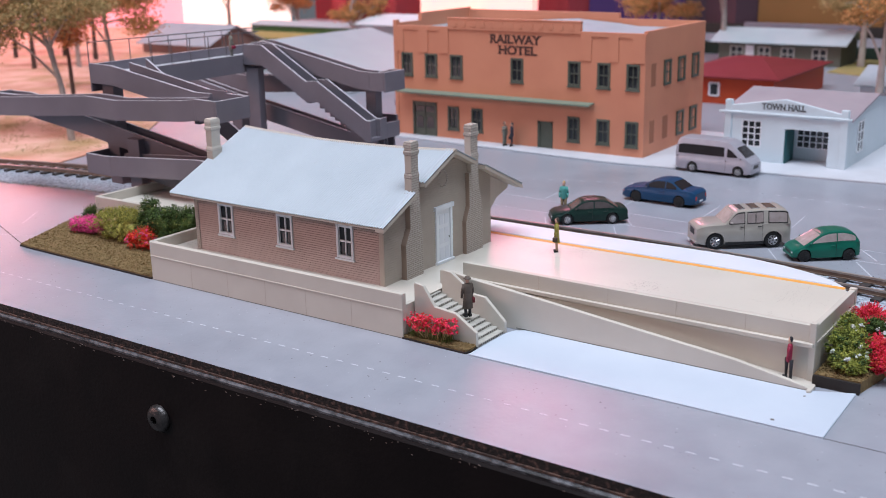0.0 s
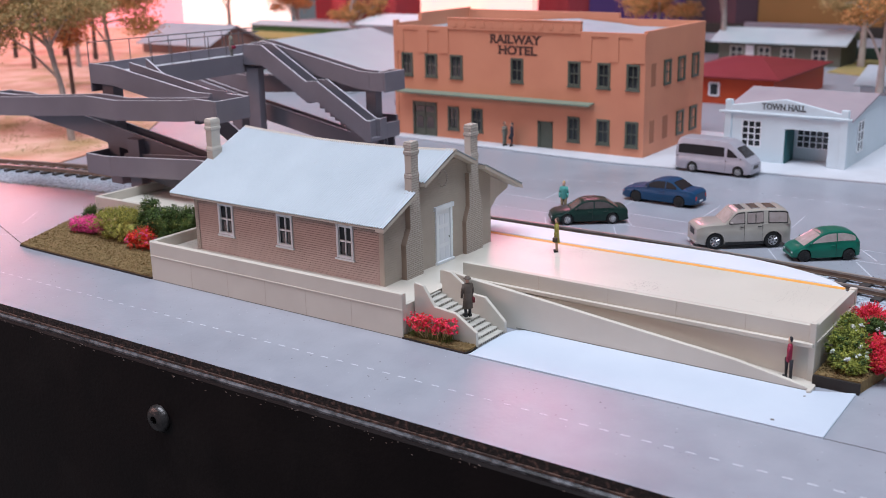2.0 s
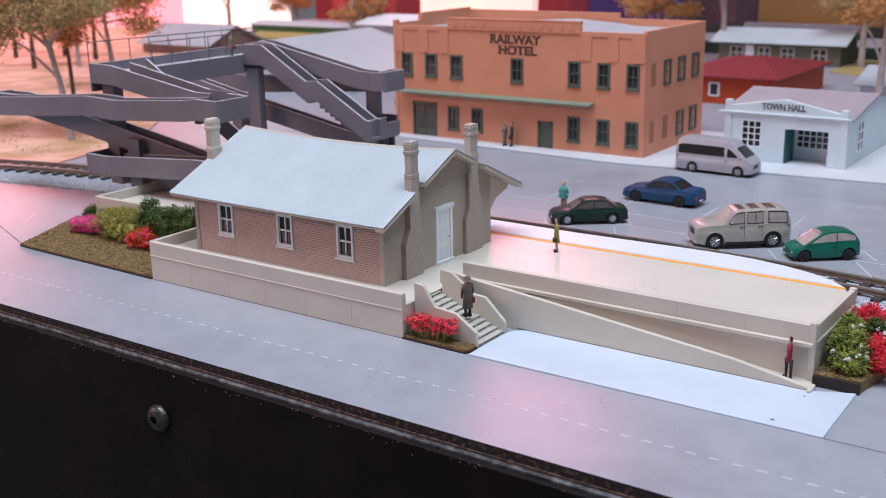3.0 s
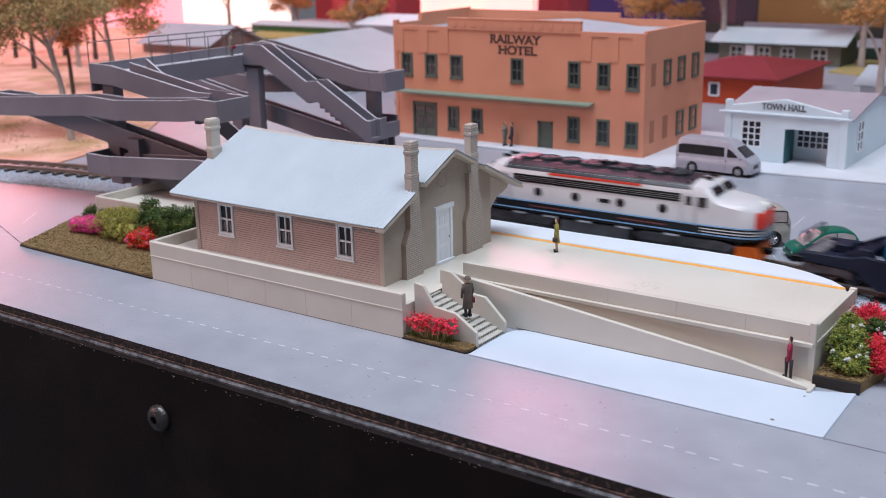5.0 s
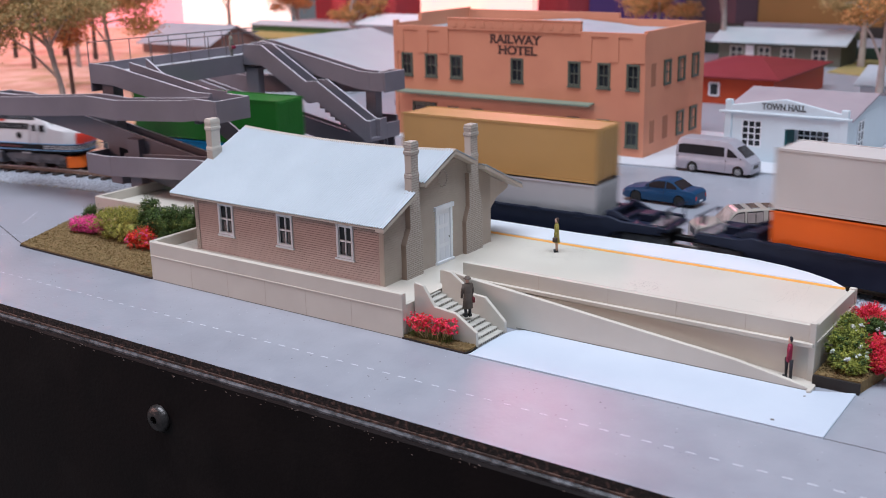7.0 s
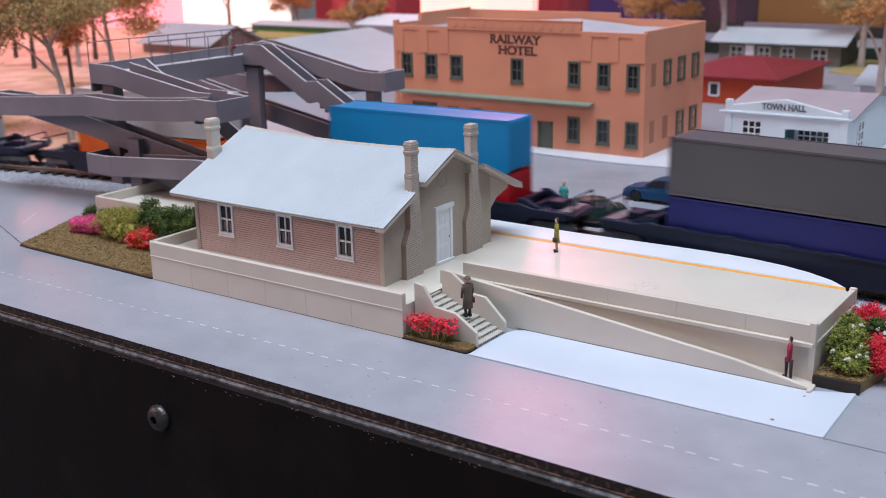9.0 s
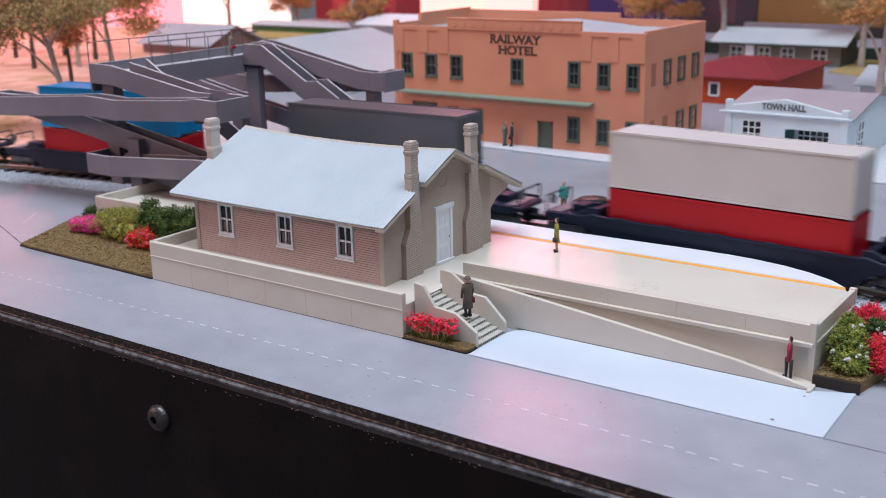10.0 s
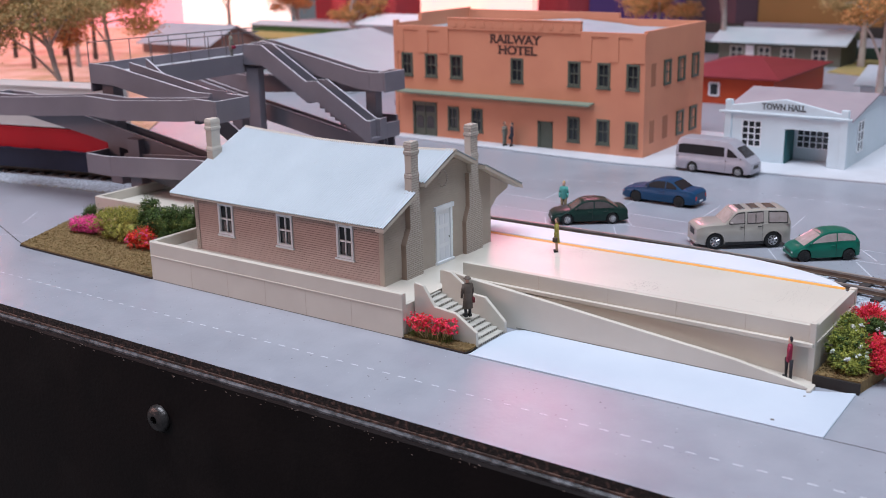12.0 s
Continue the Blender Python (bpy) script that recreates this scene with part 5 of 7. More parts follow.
def shrub(name, label, x, y, z, lobes, leaf, flowers=None, seed=1, g=0.55, dens=1.0, category="shrub"):
    """A foam shrub of several lobes, with flower crumbs on top of them."""
    r = random.Random(seed)
    t = thing(name, (x, y, z), label, category)
    f = Shape()
    for dx, dy, dz, a, b, c in lobes:
        f.ball((x + dx, y + dy, z + dz), a * 0.6, b * 0.6, c * 0.6, 9, 6)
        for _ in range(int(7 + 1.3 * a * b)):
            d = Vector((r.gauss(0, 1), r.gauss(0, 1), r.gauss(0, 1) + 0.25)).normalized() * r.uniform(0.62, 0.98)
            k = r.uniform(0.75, 1.35) * min(1.15, 0.3 * (a + b + c) / 3 + 0.1)
            mid = (x + dx + d.x * a, y + dy + d.y * b, max(z + dz + d.z * c, z + 0.4))
            clump(f, mid, k, k, k * 0.85, int(34 * dens * k), g * 0.55, r, 0.2)
        for _ in range(int(9 * dens * a * b)):
            d = Vector((r.gauss(0, 1), r.gauss(0, 1), r.gauss(0, 1) + 0.5)).normalized()
            p = Vector((x + dx + d.x * a * 0.9, y + dy + d.y * b * 0.9, z + dz + d.z * c * 0.9))
            q = p + d * g * r.uniform(1.0, 2.6) + Vector((r.uniform(-0.3, 0.3), r.uniform(-0.3, 0.3), r.uniform(-0.2, 0.4)))
            if q.z > 0.1 and p.z > 0.1:
                f.tube(p, q, g * 0.16, g * 0.08, 3)
                crumb(f, q, g * r.uniform(0.25, 0.5), r)
    tagged(part("foliage", f, leaf, t), kind="stuff")
    for fm, n, size in (flowers or []):
        q = Shape()
        for _ in range(n):
            dx, dy, dz, a, b, c = r.choice(lobes)
            d = Vector((r.gauss(0, 1), r.gauss(0, 1) - 0.5, abs(r.gauss(0, 1)))).normalized()
            for _ in range(9):
                crumb(q, (x + dx + d.x * a * 1.05 + r.uniform(-0.4, 0.4), y + dy + d.y * b * 1.05 + r.uniform(-0.4, 0.4), z + dz + d.z * c * 1.05 + r.uniform(-0.4, 0.4)), size * r.uniform(0.3, 0.75), r)
        tagged(part("flowers", q, fm, t), kind="stuff")
    return t


def tuft(name, label, x, y, z, rx, ry, h, n, head, seed, g=0.42):
    """Stalks that fan out from a base, each with a head of foam crumbs."""
    r = random.Random(seed)
    t = thing(name, (x, y, z), label, "flowers")
    st, hd, gr = Shape(), Shape(), Shape()
    for i in range(n):
        bx, by = x + r.uniform(-rx, rx) * 0.65, y + r.uniform(-ry, ry) * 0.6
        tx, ty, tz = bx + (bx - x) * 0.75 + r.uniform(-1.6, 1.6), by + r.uniform(-1.6, 1.0), z + h * r.uniform(0.45, 1.0)
        st.tube((bx, by, z), (tx, ty, tz), 0.08, 0.06, 4)
        for _ in range(8):
            crumb(hd, (tx + r.uniform(-0.5, 0.5), ty + r.uniform(-0.5, 0.5), tz + r.uniform(-0.6, 0.3)), g * r.uniform(0.6, 1.3), r)
        for _ in range(2):
            ax, ay = x + r.uniform(-rx, rx), y + r.uniform(-ry, ry) * 0.8
            gr.tube((ax, ay, z), (ax + r.uniform(-0.8, 0.8), ay + r.uniform(-0.5, 0.5), z + h * r.uniform(0.3, 0.65)), 0.08, 0.03, 3)
    tagged(part("stalks", st, M_STALK, t), kind="stuff")
    tagged(part("grass_blades", gr, M_LEAF_G, t), kind="stuff")
    tagged(part("flower_head", hd, head, t), kind="stuff")
    return t


def turf(name, label, poly, z, n, seed, edge=M_SOIL):
    """A bed of scatter with loose crumbs over it."""
    s = Shape().prism(poly, "z", 0.0, z)
    ob = solid(name, s, edge, (poly[0][0], poly[0][1], 0), label, "flower bed", kind="structure")
    mx, my = sum(p[0] for p in poly) / len(poly), sum(p[1] for p in poly) / len(poly)
    rim = [(px + (0.3 if px > mx else -0.3), py + (0.3 if py > my else -0.3)) for px, py in poly]
    if z < 2:
        part("soil_edge", Shape().prism(rim, "z", 0.0, z * 0.55), M_SOILEDGE, ob, "dark soil edge")
    r = random.Random(seed)
    c = Shape()
    xs, ys = [p[0] for p in poly], [p[1] for p in poly]
    k = 0
    while k < n:
        x, y = r.uniform(min(xs), max(xs)), r.uniform(min(ys), max(ys))
        inside = False
        for (xa, ya), (xb, yb) in zip(poly, poly[1:] + poly[:1]):
            if (ya > y) != (yb > y) and x < (xb - xa) * (y - ya) / (yb - ya) + xa:
                inside = not inside
        if inside:
            crumb(c, (x, y, z + r.uniform(0.0, 0.25)), r.uniform(0.15, 0.38), r)
        k += 1
    tagged(part("turf_scatter", c, M_SOIL, ob), kind="stuff")
    return ob


turf("turf_bed", "brown scatter bed with shrubs beside the terrace wall", [(-311, 200.4), (-306, 200.0), (-246, 198.9), (-246, 228), (-307, 228), (-322, 238), (-325, 232)], 0.9, 9000, 11)
turf("turf_bed", "small brown scatter bed beside the stairs", [(-153.8, 198.9), (-135.6, 198.6), (-134.9, 200.5), (-135.3, 202.8), (-153.8, 202.9)], 0.7, 2600, 12)
bedr = turf("turf_bed", "raised brown scatter bed with a black front at the platform end", [(-62.0, 223.4), (-52.3, 224.2), (-45, 262), (-52, 270), (-62.0, 268)], 2.6, 4000, 13)
part("tray_front", Shape().box(-62.1, -52.2, 222.8, 223.5, 0, 2.5), M_SOILEDGE, bedr, "black front of the bed")

grass = Shape()
rg = random.Random(77)
for _ in range(260):
    cx, cy = rg.uniform(-620, -424), rg.uniform(258, 430)
    if cy < 256 + (cx + 520) * 0.36 or cx > -424 - (cy - 310) * 0.42:
        continue
    for _ in range(rg.randrange(10, 34)):
        crumb(grass, (cx + rg.gauss(0, 4.5), cy + rg.gauss(0, 3.5), 0.65 + rg.uniform(0, 0.35)), rg.uniform(0.2, 0.5), rg)
M_DRYGRASS = mat("dry_grass_scatter", (0.42, 0.27, 0.13), (0.34, 0.25, 0.1), 400, 0.9)
scat = solid("grass_scatter", grass, M_DRYGRASS, (-450, 320, 0.6), "sparse brown and olive grass scatter on the sand", "grass", kind="stuff")
shrub("hot_pink_shrub", "low shrub with hot pink flowers", -301.5, 220, 0.8, [(-4.6, 0, 2.6, 3.6, 3, 1.9), (0, 1, 3.0, 4.2, 3.2, 2.4), (3.8, 0.5, 3.2, 3.2, 3, 2.2)], M_FL_PINK, [(M_LEAF_O, 40, 0.5)], 21, 0.55, 1.6)
shrub("olive_shrub", "rounded olive green shrub", -286.5, 221, 0.8, [(-3.4, 0, 5.0, 6.2, 5.4, 4.8), (3.6, 0, 4.2, 6.0, 5.4, 4.2), (0, 2, 6.8, 5.4, 5, 3.4)], M_LEAF_O, [(M_STALK, 30, 0.4)], 22, 0.5, 1.2)
shrub("orange_shrub", "small shrub with orange-red flowers", -271.5, 217, 0.8, [(-2.4, 0, 2.6, 3.0, 3.0, 2.2), (2.0, 0.5, 3.9, 3.2, 3.0, 2.9), (3.8, 1, 2.2, 2.6, 2.8, 2.0)], M_FL_ORANGE, [(M_FL_PINK, 30, 0.5), (M_LEAF_G, 26, 0.45)], 23, 0.55, 1.6)
shrub("dark_green_shrub", "dense dark green shrub", -266, 223.5, 0.8, [(-10, 2, 9.6, 3.8, 3, 4.6), (-11, 1, 4.5, 4.5, 3.4, 4.0), (-2, -0.5, 7.0, 6.4, 4, 5.4), (5, 0, 8.0, 6.0, 4, 5.6), (10, 0, 9.0, 4.6, 4, 5.0), (4, -1, 3.5, 8, 4, 3.4)], M_LEAF_D, [(M_LEAF_G, 60, 0.5)], 24, 0.6, 1.1)
shrub("dark_green_shrub", "low dark green shrub", -307, 230, 0.8, [(-4, 0, 3.0, 4.4, 3, 3.0), (2, 0, 4.2, 4.2, 3, 3.4)], M_LEAF_D, [(M_LEAF_G, 24, 0.5)], 25, 0.6, 1.2)
tuft("red_flower_tuft", "tuft of red flowers on dry stalks beside the stairs", -146.6, 200.9, 0.7, 5.5, 1.7, 5.8, 150, M_FL_RED, 31, 0.34)
shrub("white_flower_shrub", "olive green shrub with white flowers", -56.0, 236, 2.4, [(-2.6, -4, 4.2, 3.2, 4.2, 4.0), (0.2, -8.0, 2.6, 3.6, 3.2, 2.6), (-3.0, 2, 5.8, 2.8, 4.6, 3.6), (0.4, -3, 4.0, 3.0, 3.4, 3.6)], M_LEAF_W, [(M_FL_WHITE, 13, 0.8), (M_LEAF_D, 60, 0.6)], 41, 0.5, 2.0)
shrub("red_flower_shrub", "rounded shrub covered in red flowers", -51.4, 234.5, 2.4, [(0, 0, 3.9, 3.2, 3.8, 3.4), (1.6, -2.4, 2.4, 2.6, 3, 2.4)], M_FL_RED, [(M_FL_ORANGE, 14, 0.4)], 42, 0.5, 2.0)
shrub("red_flower_shrub", "broad shrub covered in red flowers behind the platform end", -54.4, 250.5, 2.4, [(-3.5, 0, 4.6, 4.0, 4.4, 3.6), (3, -1, 4.0, 5.0, 4.4, 3.8)], M_FL_RED, [(M_FL_ORANGE, 12, 0.4)], 43, 0.52, 2.0)
shrub("dark_green_shrub", "dark green shrub with pale tips between red flowers", -53.6, 242.5, 2.4, [(-1, 0, 4.8, 3, 3, 3.2), (2.4, 0, 4.2, 3, 3, 3.0)], M_LEAF_D, [(M_FL_WHITE, 8, 0.7)], 44, 0.5, 1.8)


def gum_tree(x, y, h, r0, lean, lobes, leaf, bark, seed, label, g=2.2, dens=1.0):
    """A tapered leaning trunk with limbs and a ragged crown of many small clumps."""
    r = random.Random(seed)
    t = thing("gum_tree", (x, y, 0), label, "tree", group="gum trees")
    tr = Shape()
    pts = [Vector((x + lean[0] * k * k, y + lean[1] * k * k, h * k)) for k in (0, 0.2, 0.4, 0.6, 0.8, 1.0)]
    rad = [r0, r0 * 0.85, r0 * 0.75, r0 * 0.62, r0 * 0.45, r0 * 0.25]
    rings = []
    for p, q in zip(pts, rad):
        rings.append([(p.x + q * math.cos(2 * math.pi * i / 9), p.y + q * math.sin(2 * math.pi * i / 9), p.z) for i in range(9)])
    tr.loft(rings)
    part("trunk", tr, bark, t, smooth=True)
    cr = Shape()
    for lx, ly, lz, a, b, c in lobes:
        base = pts[2 + r.randrange(3)]
        tip = Vector((x + lx, y + ly, lz))
        lm = Shape()
        mid = base.lerp(tip, 0.5) + Vector((0, 0, 3))
        lm.tube(base, mid, r0 * 0.4, r0 * 0.28, 6).tube(mid, tip, r0 * 0.28, r0 * 0.12, 6)
        part("limb", lm, bark, t)
        n = int(0.16 * dens * (a * b + b * c + a * c))
        for _ in range(n):
            d = Vector((r.gauss(0, 1), r.gauss(0, 1), r.gauss(0, 1))).normalized() * r.uniform(0.35, 1.0)
            p = (x + lx + d.x * a, y + ly + d.y * b, lz + d.z * c)
            for _ in range(9):
                crumb(cr, (p[0] + r.gauss(0, g), p[1] + r.gauss(0, g), p[2] + r.gauss(0, g * 0.7)), g * r.uniform(0.2, 0.55), r)
    tagged(part("crown", cr, leaf, t), kind="stuff")
    return t


def crown(w, h, z, seed, n=6):
    r = random.Random(seed)
    return [(r.uniform(-w, w), r.uniform(-w, w), z + r.uniform(-h, h), w * r.uniform(0.35, 0.6), w * r.uniform(0.35, 0.6), h * r.uniform(0.5, 0.8)) for _ in range(n)]


LB = "pale-barked gum tree with a ragged amber and olive crown"
gum_tree(-459, 331, 76, 1.9, (-22, -4), [(-45, -4, 53, 19, 17, 11), (-12, 0, 60, 22, 20, 11), (14, 4, 65, 18, 16, 8), (-30, 0, 71, 26, 22, 10), (-58, 0, 64, 18, 18, 14), (-60, -6, 44, 11, 12, 9)], M_CROWN_G, M_BARK, 51, LB, 1.7, 2.6)
gum_tree(-582, 457, 74, 2.1, (-6, -4), [(32, 0, 45, 13, 13, 8), (0, 0, 58, 24, 20, 9), (-34, 0, 54, 20, 18, 11), (26, 0, 60, 18, 16, 8)], M_CROWN_O, M_BARK, 52, LB, 2.0, 2.2)
gum_tree(-548, 400, 58, 1.5, (-3, 0), [(0, 0, 42, 14, 12, 7), (10, 0, 51, 12, 12, 7), (-16, 0, 54, 14, 12, 8)], M_CROWN_R, M_BARKD, 53, "dark-trunked gum tree with a rust crown", 1.8, 2.2)
for i, (x, y, h, m, bk) in enumerate([(-752, 516, 62, M_CROWN_R, M_BARKD), (-729, 540, 60, M_CROWN_O, M_BARK), (-814, 590, 66, M_CROWN_R, M_BARKD), (-761, 581, 64, M_CROWN_O, M_BARKD), (-840, 560, 66, M_CROWN_O, M_BARKD)]):
    gum_tree(x, y, h, 2.0, (3, 0), crown(20, 9, h * 0.82, 60 + i, 5), m, bk, 70 + i, "slender gum tree with a rust and amber crown", 2.4, 2.0)
for i, (x, y, h, w, z, m) in enumerate([(-736, 800, 50, 20, 35, M_CROWN_R), (-583, 700, 56, 16, 38, M_CROWN_O), (-361, 800, 56, 24, 41, M_CROWN_O), (-850, 820, 56, 24, 44, M_CROWN_R)]):
    gum_tree(x, y, h, 2.4, (2, 0), crown(w, 6, z, 80 + i, 8), m, M_BARK, 90 + i, "far gum tree with an amber crown", 2.4, 2.0)
gum_tree(-306, 796, 76, 2.6, (-2, 0), crown(26, 9, 68, 101, 5), M_CROWN_O, M_BARK, 111, LB, 2.4, 1.6)
gum_tree(-204, 790, 64, 2.6, (3, 0), [(-18, 0, 43, 14, 12, 5), (6, 0, 48, 18, 14, 6), (26, 0, 44, 14, 14, 7)], M_CROWN_G, M_BARK, 112, LB, 2.2, 2.0)
gum_tree(-144, 598, 62, 2.4, (2, 0), [(-13, 0, 49, 9, 9, 4), (0, 0, 54, 14, 12, 6), (14, 0, 50, 10, 12, 6)], M_CROWN_O, M_BARK, 113, LB, 1.8, 2.4)

# ---- little painted figures, each one plain mesh ----
M_SKIN = mat("figure_skin_paint", (0.6, 0.36, 0.27), None, 600, 0.6)


def figure(x, y, z, h, top, legs, hair, label, rz=0.0, coat=False, bag=None, hat=None, skirt=False, stride=0.0, slim=0.8, hand=1):
    """A doll of one mesh: legs, body, arms, head."""
    s = Shape()
    k = h / 11.0
    s.slot = 1
    for sx in (-1, 1):
        s.loft([[(sx * 0.75 * k + sx * stride * 0.3 + r * math.cos(u), sx * stride + r * math.sin(u) * 1.1, zz) for u in (0, 1.05, 2.1, 3.14, 4.2, 5.24)] for zz, r in ((0.5 * k, 0.5 * k), (2.6 * k, 0.62 * k), (5.2 * k, 0.85 * k))])
        s.slot = 4
        s.box(sx * 0.75 * k + sx * stride * 0.3 - 0.5 * k, sx * 0.75 * k + sx * stride * 0.3 + 0.5 * k, sx * stride - 1.3 * k, sx * stride + 0.6 * k, 0, 0.65 * k)
        s.slot = 1
    s.slot = 0
    low = 2.4 if coat else (3.2 if skirt else 4.6)
    ring = lambda zz, a, b: [(a * k * math.cos(2 * math.pi * i / 10), b * k * math.sin(2 * math.pi * i / 10), zz * k) for i in range(10)]
    s.loft([ring(low, 1.9 if low < 4 else 1.5, 1.45 if low < 4 else 1.1), ring(5.2, 1.55, 1.15), ring(6.4, 1.45, 1.05), ring(8.0, 1.85, 1.1), ring(9.0, 1.5, 0.9), ring(9.3, 0.55, 0.5)])
    for sx in (-1, 1):
        s.tube((sx * 1.45 * k, 0, 8.75 * k), (sx * 1.95 * k, -0.1, 6.8 * k), 0.5 * k, 0.46 * k, 8).tube((sx * 1.95 * k, -0.1, 6.8 * k), (sx * 1.75 * k, -0.9 * k, 5.2 * k), 0.46 * k, 0.38 * k, 8)
        s.ball((sx * 1.45 * k, 0, 8.7 * k), 0.52 * k, 0.52 * k, 0.5 * k, 8, 5).ball((sx * 1.95 * k, -0.1, 6.8 * k), 0.47 * k, 0.47 * k, 0.47 * k, 8, 5)
    s.slot = 2
    s.tube((0, 0, 9.0 * k), (0, 0, 9.6 * k), 0.42 * k, None, 6)
    s.ball((0, -0.05, 10.1 * k), 0.72 * k, 0.82 * k, 0.95 * k, 8, 6)
    s.slot = 3
    if hat:
        s.lathe((0, 0, 10.4 * k), [(1.3 * k, 0), (1.3 * k, 0.12 * k), (0.85 * k, 0.22 * k), (0.75 * k, 0.62 * k), (0.3 * k, 0.74 * k)], 12)
    else:
        s.ball((0, 0.22 * k, 10.35 * k), 0.8 * k, 0.8 * k, 0.85 * k, 8, 5)
    if bag:
        s.slot = 5
        s.box(min(hand * 1.6 * k, hand * 2.5 * k), max(hand * 1.6 * k, hand * 2.5 * k), -1.9 * k, 0.2 * k, 3.6 * k, 5.0 * k)
    s.v = [(a * slim, b * slim, c) for a, b, c in s.v]
    mats = [top, legs, M_SKIN, hair, M_BLACK, bag or M_BLACK]
    ob = new("figurine", mesh_of("figurine", s, mats, bevel=0))
    ob.data.shade_smooth()
    ob.matrix_world = pose(x * MM, y * MM, z * MM, 0, 0, rz)
    return tagged(ob, label, "figurine")


def paint(name, c):
    return mat(name, c, tuple(v * 0.8 for v in c), 900, 0.6)


P_COAT, P_MUST, P_RED, P_TEAL = paint("grey_brown_coat", (0.115, 0.085, 0.068)), paint("mustard_dress", (0.32, 0.26, 0.05)), paint("magenta_top", (0.3, 0.012, 0.05)), paint("teal_shirt", (0.08, 0.36, 0.33))
P_DARK, P_BROWN, P_YEL, P_GREY, P_NAVY = paint("dark_trousers", (0.02, 0.02, 0.028)), paint("brown_hair", (0.06, 0.03, 0.02)), paint("yellow_cap", (0.65, 0.42, 0.05)), paint("grey_suit", (0.2, 0.2, 0.17)), paint("navy_suit", (0.03, 0.035, 0.06))
P_KHAKI = paint("khaki_shorts", (0.3, 0.22, 0.12))
P_BAGR = paint("dark_red_bag", (0.2, 0.02, 0.03))
figure(-142.6, 210.4, 4.42, 10.3, P_COAT, P_DARK, P_COAT, "painted figurine in grey coat and hat on the stairs", -122, coat=True, bag=P_BAGR, hat=True, hand=-1)
figure(-145.6, 259.8, FZ, 9.8, P_MUST, M_SKIN, P_BROWN, "painted figurine in a mustard dress on the platform", -58, slim=0.72, skirt=True, bag=P_BROWN)
figure(-67.0, 221.9, 0.9, 9.6, P_RED, P_DARK, P_DARK, "painted figurine in a magenta top and dark trousers on the ramp", -80, stride=0.9, slim=0.62)
figure(-182.6, 330.6, 0, 10.6, P_TEAL, P_KHAKI, P_YEL, "painted figurine in a teal shirt and yellow cap beside a car", 20)
figure(-263.6, 421.0, 0.9, 10.8, P_GREY, P_GREY, P_BROWN, "painted figurine in a grey suit before the hotel", 80)
figure(-260.0, 421.4, 0.9, 10.8, P_NAVY, P_NAVY, P_DARK, "painted figurine in a navy suit before the hotel", -60, bag=P_DARK)
figure(-328.0, 316.5, 48.7, 10.0, P_GREY, P_GREY, P_BROWN, "painted figurine with a dark red bag on the footbridge", 150, bag=P_RED, coat=True, hand=-1)

figure(-362, 470, 0.6, 11, P_BAGR, P_BAGR, P_BROWN, "painted figurine in dark red beyond the hotel corner", 30)

# ---- cars: x forward, y to the left, from the ground ----


def wheel(parent, x, y, r, w, rim):
    s = Shape()
    n = 18
    ring = lambda yy, q: [(x + q * math.cos(2 * math.pi * i / n), yy, r + q * math.sin(2 * math.pi * i / n)) for i in range(n)]
    s.loft([ring(y - w / 2, r * 0.85), ring(y - w / 2 + 0.15, r), ring(y + w / 2 - 0.15, r), ring(y + w / 2, r * 0.85)])
    p = part("wheel", s, M_TYRE, parent)
    o = w / 2 + 0.05
    sg = 1 if y > 0 else -1
    q = Shape()
    ring2 = lambda yy, k: [(x + k * math.cos(2 * math.pi * i / n), yy, r + k * math.sin(2 * math.pi * i / n)) for i in range(n)]
    q.loft([ring2(y + sg * o, r * 0.6), ring2(y + sg * (o + 0.05), r * 0.56), ring2(y + sg * (o - 0.12), r * 0.5), ring2(y + sg * (o - 0.12), 0.05)], caps=False)
    for i in range(7):
        a = 2 * math.pi * i / 7
        q.tube((x + 0.1 * r * math.cos(a), y + sg * o, r + 0.1 * r * math.sin(a)), (x + 0.58 * r * math.cos(a), y + sg * o, r + 0.58 * r * math.sin(a)), 0.13 * r, 0.09 * r, 5)
    part("rim", q, rim, p)


def even(xs, pts, soft):
    """Heights of a profile at xs, its corners eased over soft millimetres."""
    px, pz = [p[0] for p in pts], [p[1] for p in pts]
    return np.mean([np.interp(xs + o, px, pz) for o in np.linspace(-soft, soft, 7)], axis=0)


